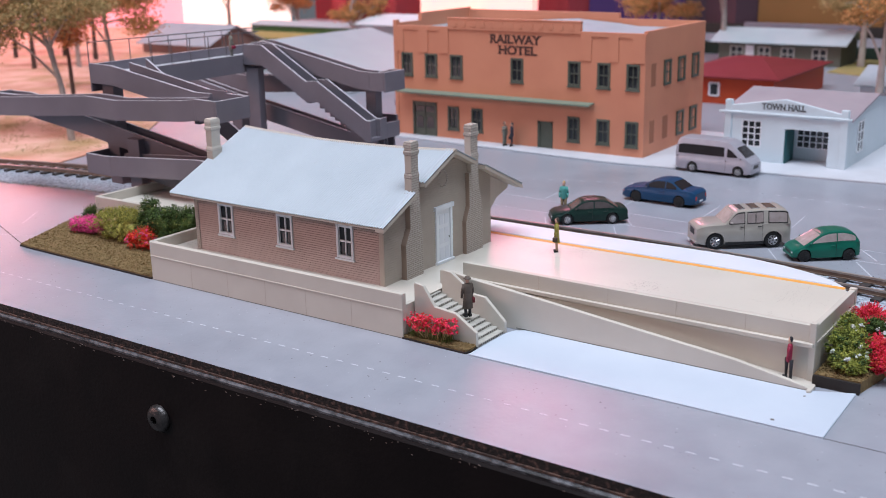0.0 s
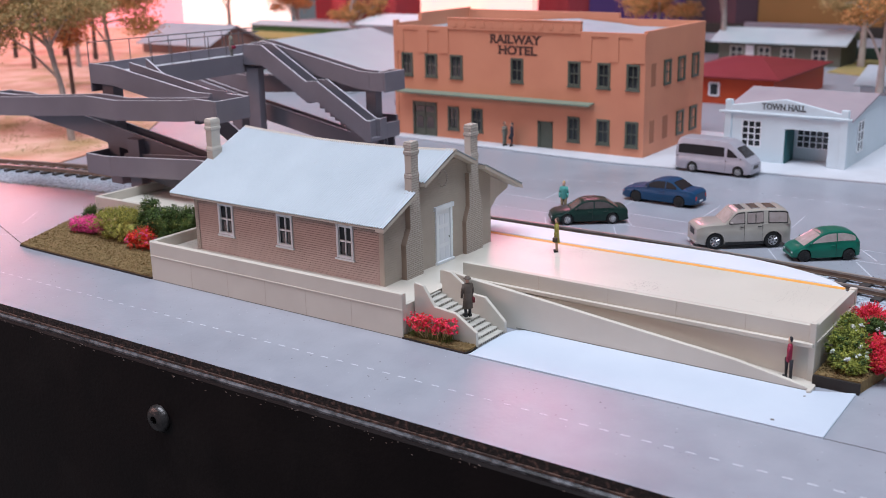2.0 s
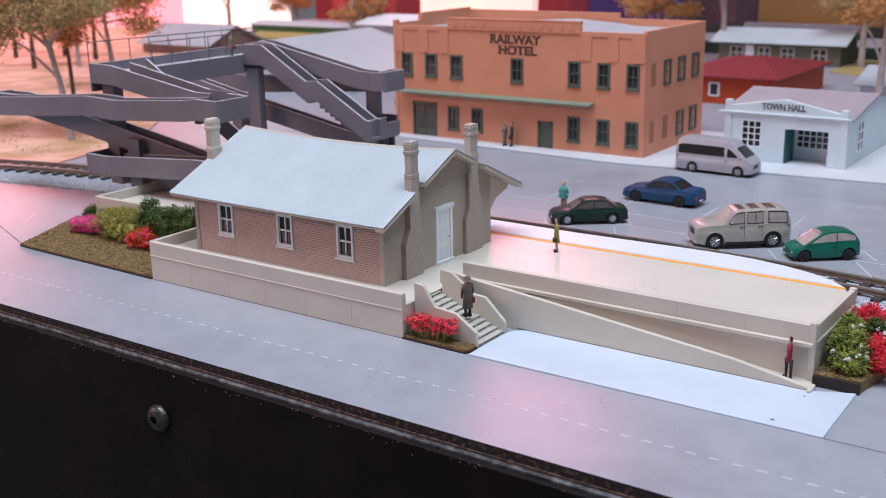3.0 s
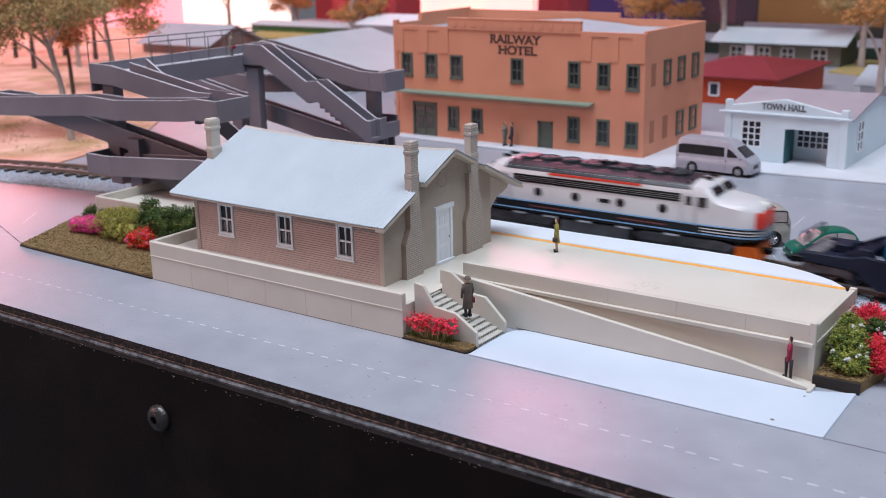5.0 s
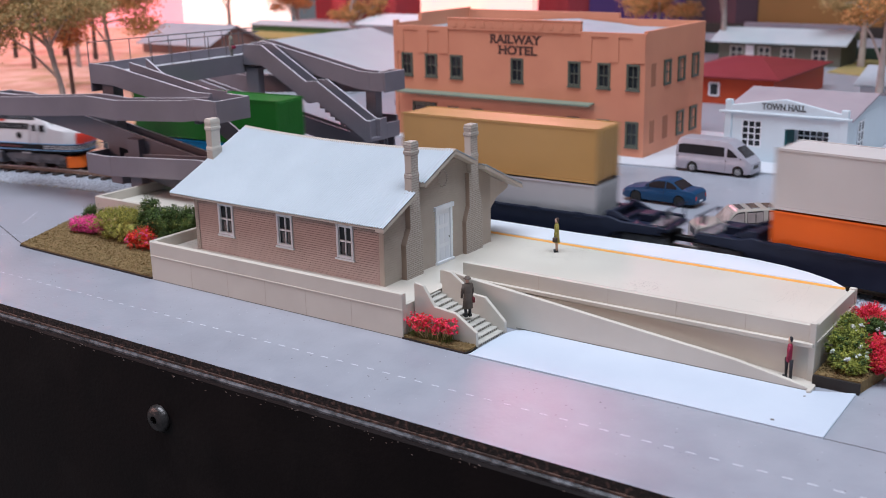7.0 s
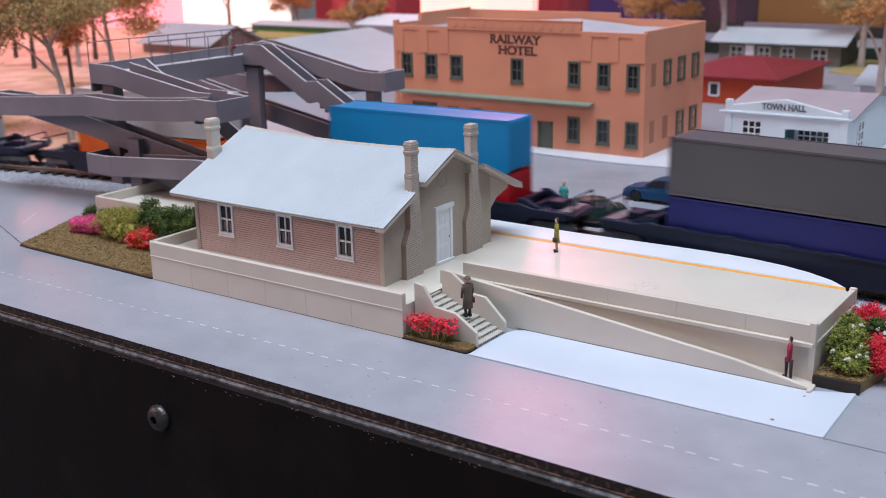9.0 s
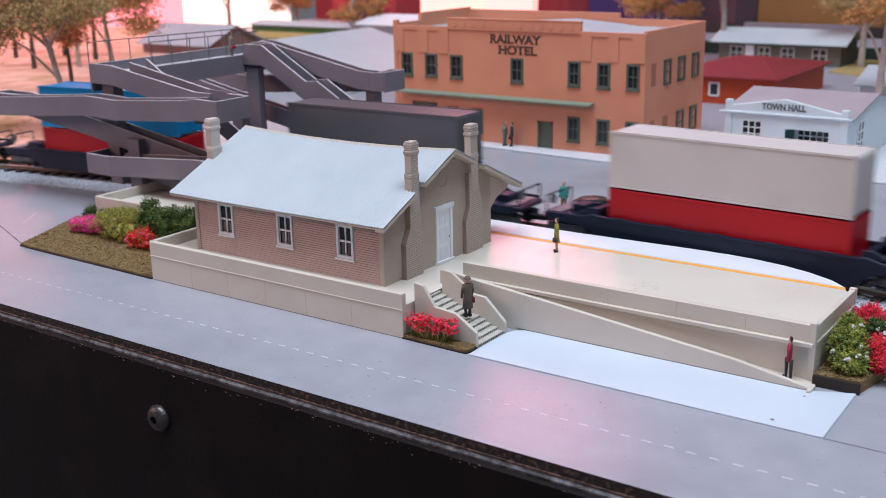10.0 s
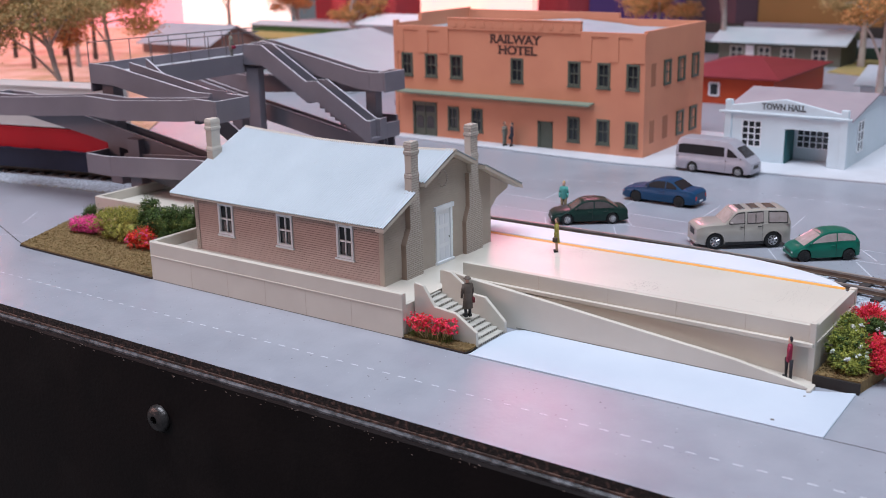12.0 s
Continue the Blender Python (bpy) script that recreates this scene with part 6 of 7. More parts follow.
def car(name, label, x, y, rz, W, prof, cab, wb, fx, rw, paint_mat, glass_mat, rim, windows, margin=0.55, sill=0.3, lean=0.24, screen=(0.1, 0.9), black_frames=False, van=False, grip=(), k=1.0):
    """prof: (x, z) of the bonnet and waist line from tail to nose; cab: (x, z) of the cabin from tail to nose; windows: (x from, x to) of the side panes; fx: x of the front axle."""
    t = thing(name, (x, y, 0), label, "van" if van else "car", rz=rz if rz else 0.001)
    prof, cab, windows = [[(p * k, q * k) for p, q in rows] for rows in (prof, cab, windows)]
    W, wb, fx, rw, margin, sill, grip = W * k, wb * k, fx * k, rw * k, margin * k, sill * k, [q * k for q in grip]
    hw, lo = W / 2, rw * 0.62
    x0, x1 = prof[0][0], prof[-1][0]
    axles, ra = (fx, fx - wb), rw * 1.14
    xs = sorted({*np.linspace(x0, x1, 44).tolist(), *[a + ra * math.cos(math.pi * i / 12) for a in axles for i in range(13)]})
    xs = np.array([v for v in xs if x0 <= v <= x1])
    top = even(xs, prof, 0.7)
    rings = []
    for px, pz in zip(xs, top):
        d = max(0.0, 1 - min(px - x0, x1 - px) / 2.6)
        w = hw * (1 - 0.15 * d * d)
        zl = lo + 0.5 * d * d
        for a in axles:
            if abs(px - a) < ra:
                zl = max(zl, rw + math.sqrt(ra * ra - (px - a) ** 2))
        zl = min(zl, pz - 0.7)
        hgt = pz - lo
        side = [(0.93, zl), (0.975, zl + 0.05), (1.0, max(zl + 0.1, lo + 0.42 * hgt)), (0.99, max(zl + 0.2, lo + 0.68 * hgt)), (0.965, max(zl + 0.3, lo + 0.72 * hgt)), (0.94, pz - 0.22), (0.84, pz), (0.4, pz + 0.12)]
        rings.append([(px, -w * k, z) for k, z in side] + [(px, w * k, z) for k, z in side[::-1]])
    part("body", Shape().loft(rings), paint_mat, t, smooth=True)
    waist = lambda q: float(np.interp(q, [p[0] for p in prof], [p[1] for p in prof])) - 0.2
    zw = min(waist(c[0]) for c in cab[1:-1])
    side_y = lambda z: hw * 0.93 - lean * max(z - zw, -0.3)
    cx = np.linspace(cab[0][0], cab[-1][0], 52)
    cz = even(cx, cab, 0.45)
    cab_z = lambda q: float(np.interp(q, cx, cz))
    rings = []
    for px, pz in zip(cx, cz):
        zb = waist(px) - 0.3
        pz = max(pz, zb + 0.1)
        zs = max(zb + 0.02, pz - 0.5)
        ys = side_y(zs)
        half = [(side_y(zb), zb), (ys, zs), (ys * 0.965, zs + (pz - zs) * 0.55), (ys * 0.88, pz - 0.1), (ys * 0.5, pz)]
        rings.append([(px, -a, b) for a, b in half] + [(px, a, b) for a, b in half[::-1]])
    part("cabin", Shape().loft(rings), paint_mat, t, "roof and pillars", smooth=True)
    # side panes between the pillars
    for wa, wbk in windows:
        sx = [v for v in np.linspace(wa, wbk, 12) if cab_z(v) - margin > waist(v) + sill + 0.12]
        if len(sx) < 3:
            continue
        poly = [(v, waist(v) + sill) for v in sx] + [(v, cab_z(v) - margin) for v in sx[::-1]]
        mx, mz = sum(p[0] for p in poly) / len(poly), sum(p[1] for p in poly) / len(poly)
        for sg in (-1, 1):
            pane = lambda pts, o: [(a, sg * (side_y(b) + o), b) for a, b in pts]
            if black_frames:
                wide = [(mx + (a - mx) * 1.1, mz + (b - mz) * 1.22) for a, b in poly]
                part("window_seal", Shape().loft([pane(wide, -0.15), pane(wide, 0.05)]), M_BLACK, t)
            part("side_window", Shape().loft([pane(poly, -0.15), pane(poly, 0.09)]), glass_mat, t)
    # front and rear screens follow the cabin
    peak = max(z for _, z in cab)
    flat = [c[0] for c in cab if c[1] > peak - 0.9]
    for nm, xa, xb in (("windscreen", flat[-1], cab[-1][0]), ("rear_window", flat[0], cab[0][0])):
        rg = []
        for k in np.linspace(screen[0], screen[1], 9):
            px = xa + (xb - xa) * k
            pz = cab_z(px)
            if pz < waist(px) + 0.15:
                continue
            ys = side_y(max(pz - 0.5, waist(px)))
            row = [(ys * 0.86, pz - 0.04), (ys * 0.5, pz + 0.07)]
            o = 0.08 if xb > xa else -0.08
            rg.append([(px + o, -a, b) for a, b in row] + [(px + o, a, b) for a, b in row[::-1]] + [(px - o, ys * 0.8, pz - 0.3), (px - o, -ys * 0.8, pz - 0.3)])
        if len(rg) > 2:
            part(nm, Shape().loft(rg), glass_mat, t, smooth=True)
    for a in axles:
        for sg in (-1, 1):
            wheel(t, a, sg * (hw - 0.75), rw, 1.35, rim)
            part("wheel_well", Shape().tube((a, sg * (hw - 2.6), rw), (a, sg * (hw - 2.2), rw), ra, None, 16), M_BLACK, t)
    part("underside", Shape().box(x0 + 0.8, x1 - 0.8, -hw * 0.72, hw * 0.72, lo - 0.3, lo + 0.9), M_BLACK, t)
    zn, zt = prof[-1][1], prof[0][1]
    for sg in (-1, 1):
        part("headlight", Shape().ball((x1 - 0.55, sg * hw * 0.66, lo + (zn - lo) * 0.86), 0.75, 0.95, 0.5, 10, 6), M_LAMPCLEAR, t, smooth=True)
        part("tail_light", Shape().box(x0 - 0.06, x0 + 0.7, sg * hw * 0.7 - 0.55, sg * hw * 0.7 + 0.55, lo + (zt - lo) * 0.5, lo + (zt - lo) * 0.92), M_LAMPRED, t, bevel=0.12)
        part("mirror", Shape().ball((cab[-1][0] - 2.4, sg * hw * 0.98, waist(cab[-1][0] - 2.4) + 0.55), 0.28, 0.5, 0.32, 8, 5), paint_mat, t, smooth=True)
        for q in grip:
            part("door_handle", Shape().box(q - 0.55, q + 0.55, min(sg * hw * 0.97, sg * (hw + 0.06)), max(sg * hw * 0.97, sg * (hw + 0.06)), waist(q) - 0.95, waist(q) - 0.72), M_BLACK if black_frames else paint_mat, t, bevel=0.05)
            part("door_gap", Shape().box(q - 1.0, q - 0.93, min(sg * hw * 0.9, sg * (hw + 0.015)), max(sg * hw * 0.9, sg * (hw + 0.015)), lo + 0.6, waist(q) - 0.3), M_BLACK, t)
    part("grille", Shape().box(x1 - 0.4, x1 + 0.05, -hw * 0.4, hw * 0.4, lo + (zn - lo) * 0.5, lo + (zn - lo) * 0.95), M_BLACK, t, bevel=0.1)
    part("bumper", Shape().box(x1 - 0.8, x1 + 0.25, -hw * 0.8, hw * 0.8, lo + 0.1, lo + 0.95), paint_mat, t, bevel=0.2)
    part("bumper", Shape().box(x0 - 0.25, x0 + 0.8, -hw * 0.8, hw * 0.8, lo + 0.2, lo + 1.2), paint_mat, t, bevel=0.2)
    part("number_plate", Shape().box(x0 - 0.3, x0 - 0.1, -1.2, 1.2, lo + 0.75, lo + 1.35), M_WHITE, t)
    return t


M_GREENCAR = mat("dark_green_car_paint", (0.012, 0.034, 0.028), None, 200, 0.34, spec=0.25, coat=0.05)
M_BLUECAR = mat("blue_car_paint", (0.005, 0.043, 0.11), (0.006, 0.05, 0.125), 200, 0.4, spec=0.35, coat=0.08)
M_EMER = mat("emerald_car_paint", (0.004, 0.11, 0.075), (0.005, 0.125, 0.085), 200, 0.32, spec=0.35, coat=0.08)
M_CHAMP = mat("champagne_car_paint", (0.42, 0.385, 0.345), (0.46, 0.425, 0.385), 300, 0.35, metal=0.25, coat=0.4)
M_SILV = mat("lilac_silver_van_paint", (0.37, 0.355, 0.41), (0.41, 0.395, 0.45), 300, 0.4, metal=0.2, coat=0.1)


def on_wheels(p, q, half):
    """Centre of the rear-to-front wheel line moved away from the viewer by half the width; also the heading."""
    a, b = Vector(p), Vector(q)
    d = (b - a).normalized()
    nrm = Vector((-d.y, d.x))
    if nrm.y < 0:
        nrm = -nrm
    c = (a + b) / 2 + nrm * half
    return c.x, c.y, math.degrees(math.atan2(d.y, d.x))


x, y, a = on_wheels((-159.8, 323.6), (-172.3, 314.1), 4.2)
car("dark_green_sedan", "dark green sedan parked in a marked bay", x, y, a, 10.6, [(-13.6, 4.6), (-12.8, 5.7), (-8, 5.9), (4.5, 5.6), (9, 5.1), (12.4, 4.4), (13.6, 3.4)],
    [(-10.6, 5.6), (-6.2, 8.3), (-3, 8.8), (0.5, 8.7), (2.6, 8.2), (7.0, 5.4)], 16.2, 8.2, 2.0, M_GREENCAR, M_CARGLASS_M, M_RIM, [(-8.6, -1.7), (-1.2, 6.2)], grip=(-5.2, 0.2), k=0.94)
x, y, a = on_wheels((-149.9, 356.2), (-166.9, 357.0), 4.3)
car("blue_coupe", "dark blue coupe parked across the lot", x, y, a, 11.0, [(-14.6, 4.8), (-13.9, 6.1), (-8, 6.3), (5, 6.0), (10, 5.5), (13.6, 4.9), (14.6, 3.6)],
    [(-9.6, 6.1), (-5.2, 8.9), (-3, 9.3), (0.4, 9.1), (2.4, 8.7), (6.2, 5.9)], 17.4, 8.8, 2.05, M_BLUECAR, M_CARGLASS, M_TYRE, [(-7.2, -3.2), (-2.7, 5.6)], grip=(-1.4,), k=0.98)
x, y, a = on_wheels((-105.5, 323.3), (-119.9, 312.0), 4.6)
lr = car("champagne_off_roader", "champagne off-road wagon with roof windows and spoked wheels", x, y, a, 11.8, [(-14.6, 7.0), (-14.3, 7.9), (-6, 8.0), (5.4, 7.9), (10.8, 7.7), (13.6, 7.2), (14.6, 6.2)],
         [(-14.3, 7.8), (-13.7, 11.4), (-12.6, 11.9), (-6, 12.1), (1.6, 11.8), (2.8, 11.4), (6.4, 7.6)], 18.0, 9.1, 2.55, M_CHAMP, M_CARGLASS_P, M_RIM, [(-13.2, -7.6), (-5.8, -3.6), (-3.3, -0.9), (0.1, 5.6)], margin=0.85, black_frames=True, lean=0.16, grip=(-4.6, 1.0))
for xa, xb, zt in ((-0.8, 1.2, 11.97), (-5.4, -2.6, 12.14), (-10.4, -7.4, 12.14)):
    part("roof_window", Shape().box(xa, xb, -3.1, 3.1, 11.6, zt), M_CARGLASS_M, lr, "smoky roof window", bevel=0.1)
part("black_sill", Shape().box(-6.0, 5.9, -5.93, 5.93, 1.5, 2.3), M_BLACK, lr, "black door sill")
for wx in (9.1, -8.9):
    for sg in (-1, 1):
        arc = Shape()
        pts = [(wx + 3.0 * math.cos(math.pi * i / 10), 2.55 + 3.0 * math.sin(math.pi * i / 10)) for i in range(11)]
        for (xa, za), (xb, zb) in zip(pts, pts[1:]):
            arc.tube((xa, sg * 5.8, za), (xb, sg * 5.8, zb), 0.22, None, 6)
        part("arch_flare", arc, M_CHAMP, lr)
x, y, a = on_wheels((-81.7, 321.4), (-92.6, 312.7), 3.8)
car("emerald_hatchback", "small emerald green hatchback parked beside the track", x, y, a, 10.4, [(-11.2, 5.6), (-10.8, 6.7), (-5, 6.7), (4, 6.2), (8, 5.3), (10.6, 4.4), (11.4, 3.2)],
    [(-10.8, 6.4), (-9.2, 9.2), (-5.5, 10.0), (-1.0, 9.9), (1.6, 9.2), (8.4, 5.0)], 15.0, 7.6, 2.0, M_EMER, M_CARGLASS_P, M_TYRE, [(-9.4, -3.4), (-3.0, 5.0)], margin=0.75, grip=(-1.8,), k=0.89)
x, y, a = on_wheels((-170.0, 413.9), (-150.4, 413.1), 4.6)
car("silver_minibus", "lilac silver high-roof minibus on the street", x, y, a, 11.6, [(-16.6, 6.8), (-16.3, 7.3), (-6, 7.3), (6, 7.3), (12.4, 7.5), (14.6, 6.9), (15.5, 5.0)],
    [(-16.5, 7.0), (-16.1, 13.0), (-14.6, 13.9), (2, 13.9), (5.4, 13.5), (7.4, 12.6), (13.6, 7.4)], 19.4, 10.4, 2.1, M_SILV, M_CARGLASS, M_RIM, [(-15.4, 4.2), (5.4, 10.6)], margin=2.5, sill=0.5, lean=0.12, screen=(0.42, 0.93), van=True, grip=(6.0,))

# ---- the train: x towards its head, z from the rail head ----
M_LWHITE = mat("loco_white", (0.56, 0.535, 0.55), (0.60, 0.575, 0.59), 100, 0.4, coat=0.1)
M_LBLACK = mat("loco_black", (0.006, 0.006, 0.008), None, 200, 0.4, spec=0.25)
M_LBLUE = mat("loco_pale_blue_line", (0.22, 0.42, 0.68), None, 200, 0.4)
M_LRED = mat("loco_red", (0.7, 0.05, 0.03), None, 200, 0.4)
M_LORANGE = mat("orange_pilot", (0.95, 0.17, 0.015), None, 200, 0.5)
M_LROOF = mat("loco_charcoal_roof", (0.022, 0.023, 0.028), (0.03, 0.03, 0.036), 100, 0.3)
M_LDULL = mat("dull_red_band", (0.16, 0.03, 0.03), None, 200, 0.5)
M_TANK = mat("weathered_tank_grey", (0.17, 0.17, 0.185), (0.12, 0.12, 0.13), 300, 0.5)
M_BOGIE = mat("grey_bogie", (0.09, 0.09, 0.1), (0.16, 0.16, 0.175), 300, 0.5)
M_HEADLAMP = mat("loco_headlamp_lens", (0.7, 0.7, 0.65), None, 300, 0.2)


def bogie(t, x, n, pitch, r):
    b = part("bogie", Shape().box(x - pitch * (n - 1) / 2 - 3, x + pitch * (n - 1) / 2 + 3, -6.6, -5.6, 2.2, 4.4).box(x - pitch * (n - 1) / 2 - 3, x + pitch * (n - 1) / 2 + 3, 5.6, 6.6, 2.2, 4.4).box(x - 1.5, x + 1.5, -6, 6, 2.5, 5.2), M_BOGIE, t, bevel=0.2)
    for i in range(n):
        wx = x + (i - (n - 1) / 2) * pitch
        for sg in (-1, 1):
            s = Shape()
            m = 16
            ring = lambda yy, q: [(wx + q * math.cos(2 * math.pi * j / m), yy, r + q * math.sin(2 * math.pi * j / m)) for j in range(m)]
            s.loft([ring(sg * 4.0, r), ring(sg * 5.2, r), ring(sg * 5.25, r * 0.75), ring(sg * 5.0, r * 0.6)])
            part("wheel", s, M_STEEL, b)
        part("axle_box", Shape().box(wx - 1.1, wx + 1.1, -7.0, -6.5, 1.9, 4.0).box(wx - 1.1, wx + 1.1, 6.5, 7.0, 1.9, 4.0), M_BOGIE, b, bevel=0.15)


def build_loco():
    t = thing("diesel_locomotive", (0, 0, 0), "double-ended streamlined diesel in white, black and pale blue with red noses", "locomotive", rz=0.001)
    # (x, half width, roof z, shoulder z) from one blunt nose to the other
    half = [(0, 9.0, 22.4, 19.6), (31.5, 9.0, 22.4, 19.6), (34.6, 8.9, 22.3, 19.5), (36.2, 8.8, 21.6, 19.0), (38.4, 8.7, 18.8, 17.4), (40, 8.6, 18.4, 16.8), (44, 8.3, 18.1, 16.2), (47.4, 7.6, 17.6, 15.6), (49.4, 6.6, 16.9, 14.8), (50.6, 5.4, 15.6, 13.8), (51.2, 4.2, 13.9, 12.6)]
    prof = [(-x, w, r, s) for x, w, r, s in half[:0:-1]] + half
    zb, zm = 7.2, 10.8
    part("lower_body", Shape().loft([[(x, -w * 0.985, zb), (x, -w, zm), (x, w, zm), (x, w * 0.985, zb)] for x, w, r, s in prof]), M_LBLACK, t, "black lower body with pale lines", smooth=True)
    def shell(rows, o):
        return Shape().loft([[(x, -w - o, zm), (x, -w * 0.985 - o, s), (x, -w * 0.86 - o, s + (r - s) * 0.62 + o), (x, -w * 0.45, r + o), (x, w * 0.45, r + o), (x, w * 0.86 + o, s + (r - s) * 0.62 + o), (x, w * 0.985 + o, s), (x, w + o, zm)] for x, w, r, s in rows])
    part("upper_body", shell(prof, 0), M_LWHITE, t, "white upper body", smooth=True)
    rf = part("roof", Shape().loft([[(x, -8.55, 20.55), (x, -7.3, 21.75), (x, -4.1, 22.6), (x, 4.1, 22.6), (x, 7.3, 21.75), (x, 8.55, 20.55), (x, 7.9, 20.2), (x, -7.9, 20.2)] for x in (-31, 31)]), M_LROOF, t, "glossy charcoal roof with fans and hatches", bevel=0.1)
    for x in (-24, -12.5, 12, 19.5):
        part("roof_fan", Shape().lathe((x, 0, 22.5), [(3.3, 0), (3.3, 0.9), (2.8, 1.2), (2.6, 0.9), (0.6, 0.9), (0.3, 1.1)], 16), M_LROOF, rf)
    for x, w in ((-18.4, 2.0), (-5.5, 3.2), (3.5, 3.6), (26, 2.2)):
        part("roof_hatch", Shape().box(x - w, x + w, -3.6, 3.6, 22.4, 23.5), M_LROOF, rf, bevel=0.25)
    for x in (-3, 0.5):
        part("exhaust_stack", Shape().box(x - 0.9, x + 0.9, -1.3, 1.3, 23.4, 24.3), M_LBLACK, rf, bevel=0.2)
    for e in (-1, 1):
        part("horn", Shape().tube((e * 32.2, 2.2, 22.9), (e * 35, 2.2, 23.0), 0.3, 0.6, 8).tube((e * 32.2, -2.2, 22.9), (e * 35, -2.2, 23.0), 0.3, 0.6, 8), M_LBLACK, t)
    for sg in (-1, 1):
        def o(a, b, z0, z1, d=0.12):
            return Shape().box(a, b, min(sg * 9.0, sg * (9.02 + d)), max(sg * 9.0, sg * (9.02 + d)), z0, z1)
        for z0, z1, m in ((10.6, 11.0, M_LBLUE), (8.0, 8.35, M_LBLUE)):
            part("pale_line", o(-34, 34, z0, z1), m, t)
        part("red_line", o(-24, -9, 9.2, 9.6), M_LDULL, t, "dull red lettering band")
        part("red_line", o(4, 21, 9.2, 9.6), M_LDULL, t, "dull red lettering band")
        for x in (-26, -11, 2, 14, 25):
            part("step_plate", o(x - 2.2, x + 2.2, 6.6, 7.1, 0.5), M_RIM, t)
        part("cantrail_stripe", Shape().box(-16, 15, min(sg * 8.2, sg * 8.98), max(sg * 8.2, sg * 8.98), 19.75, 20.35), M_LRED, t, "red cantrail stripe")
        gr = part("grille_band", o(-28.4, 27.6, 16.7, 19.15, 0.05), M_LBLACK, t, "black band behind the grilles")
        for i in range(7):
            a = -28.2 + i * 7.95
            part("side_grille", o(a + 0.2, a + 7.6, 16.85, 19.05, 0.1), M_LBLACK, gr, "black slatted grille")
            sl = Shape()
            for k in range(3):
                sl.box(a + 0.2, a + 7.6, min(sg * 9.0, sg * 9.18), max(sg * 9.0, sg * 9.18), 17.32 + k * 0.56, 17.42 + k * 0.56)
            part("slat", sl, M_RIM, gr)
        for x in (-23, -9.5, 5.5, 18.5):
            q = Shape()
            m = 16
            ring = lambda yy, k: [(x + k * math.cos(2 * math.pi * j / m), yy, 14.1 + k * math.sin(2 * math.pi * j / m)) for j in range(m)]
            q.loft([ring(sg * 9.0, 1.35), ring(sg * 9.2, 1.35), ring(sg * 9.21, 1.0), ring(sg * 9.1, 0.95)])
            part("porthole", q, M_LBLACK, t, "round dark porthole")
        part("nameplate", o(-6.2, -2.4, 13.4, 14.6), M_LBLACK, t)
        for e in (-1, 1):
            part("cab_window", o(min(e * 33.4, e * 36.2), max(e * 33.4, e * 36.2), 15.9, 18.7, 0.08), M_CARGLASS, t)
            d = part("cab_door", o(min(e * 29.2, e * 32.4), max(e * 29.2, e * 32.4), 11.2, 19.3, 0.07), M_LWHITE, t)
            part("door_window", o(min(e * 29.8, e * 31.8), max(e * 29.8, e * 31.8), 16.0, 18.6, 0.12), M_CARGLASS, d)
            part("hand_rail", Shape().tube((e * 28.6, sg * 9.4, 10.5), (e * 28.6, sg * 9.4, 17.5), 0.14, None, 5).tube((e * 33.0, sg * 9.4, 10.5), (e * 33.0, sg * 9.4, 17.5), 0.14, None, 5), M_RIM, d)
    for e in (-1, 1):
        nose = [(e * x, w, r, s) for x, w, r, s in half if x >= 34]
        for z0, z1, m in ((10.6, 11.0, M_LBLUE), (9.7, 10.0, M_LWHITE), (8.85, 9.15, M_LWHITE), (8.0, 8.35, M_LBLUE)):
            part("nose_line", Shape().loft([[(x, -w - 0.1, z0), (x, w + 0.1, z0), (x, w + 0.1, z1), (x, -w - 0.1, z1)] for x, w, r, s in nose] + [[(e * 51.3, -4.1, z0), (e * 51.3, 4.1, z0), (e * 51.3, 4.1, z1), (e * 51.3, -4.1, z1)]]), m, t)
        part("nose_panel", shell([(e * 49.5, 6.56, 16.2, 14.7), (e * 50.6, 5.42, 15.5, 13.8), (e * 51.3, 4.2, 13.9, 12.6)], 0.1), M_LRED, t, "red nose panel", smooth=True)
        for sg in (-1, 1):
            part("windscreen", Shape().loft([[(e * 36.5, sg * a, 21.3) for a in (0.5, 6.3)] + [(e * 36.0, sg * a, 21.0) for a in (6.3, 0.5)], [(e * 38.3, sg * a, 19.15) for a in (0.5, 7.0)] + [(e * 37.8, sg * a, 18.8) for a in (7.0, 0.5)]]), M_CARGLASS, t)
        part("headlamp", Shape().tube((e * 48.4, 0, 16.6), (e * 50.9, 0, 16.2), 1.3, 1.1, 12), M_HEADLAMP, t)
        part("pilot", Shape().loft([[(e * 44.5, -7.6, 5.6), (e * 44.5, 7.6, 5.6), (e * 44.5, 7.6, 0.7), (e * 44.5, -7.6, 0.7)], [(e * 49.6, -5.8, 5.6), (e * 49.6, 5.8, 5.6), (e * 50.4, 5.2, 0.8), (e * 50.4, -5.2, 0.8)]]), M_LORANGE, t, "orange pilot", bevel=0.3)
        part("coupler", Shape().box(min(e * 49, e * 53), max(e * 49, e * 53), -1, 1, 2.6, 4.2), M_LBLACK, t, bevel=0.2)
        bogie(t, e * 29, 3, 11.0, 3.1)
        for sg in (-1, 1):
            part("side_frame", Shape().prism([(e * 13, 5.6), (e * 15, 3.6), (e * 43, 3.6), (e * 44.5, 5.6), (e * 40, 6.4), (e * 17, 6.4)], "y", min(sg * 7.0, sg * 7.6), max(sg * 7.0, sg * 7.6)), M_BOGIE, t, bevel=0.2)
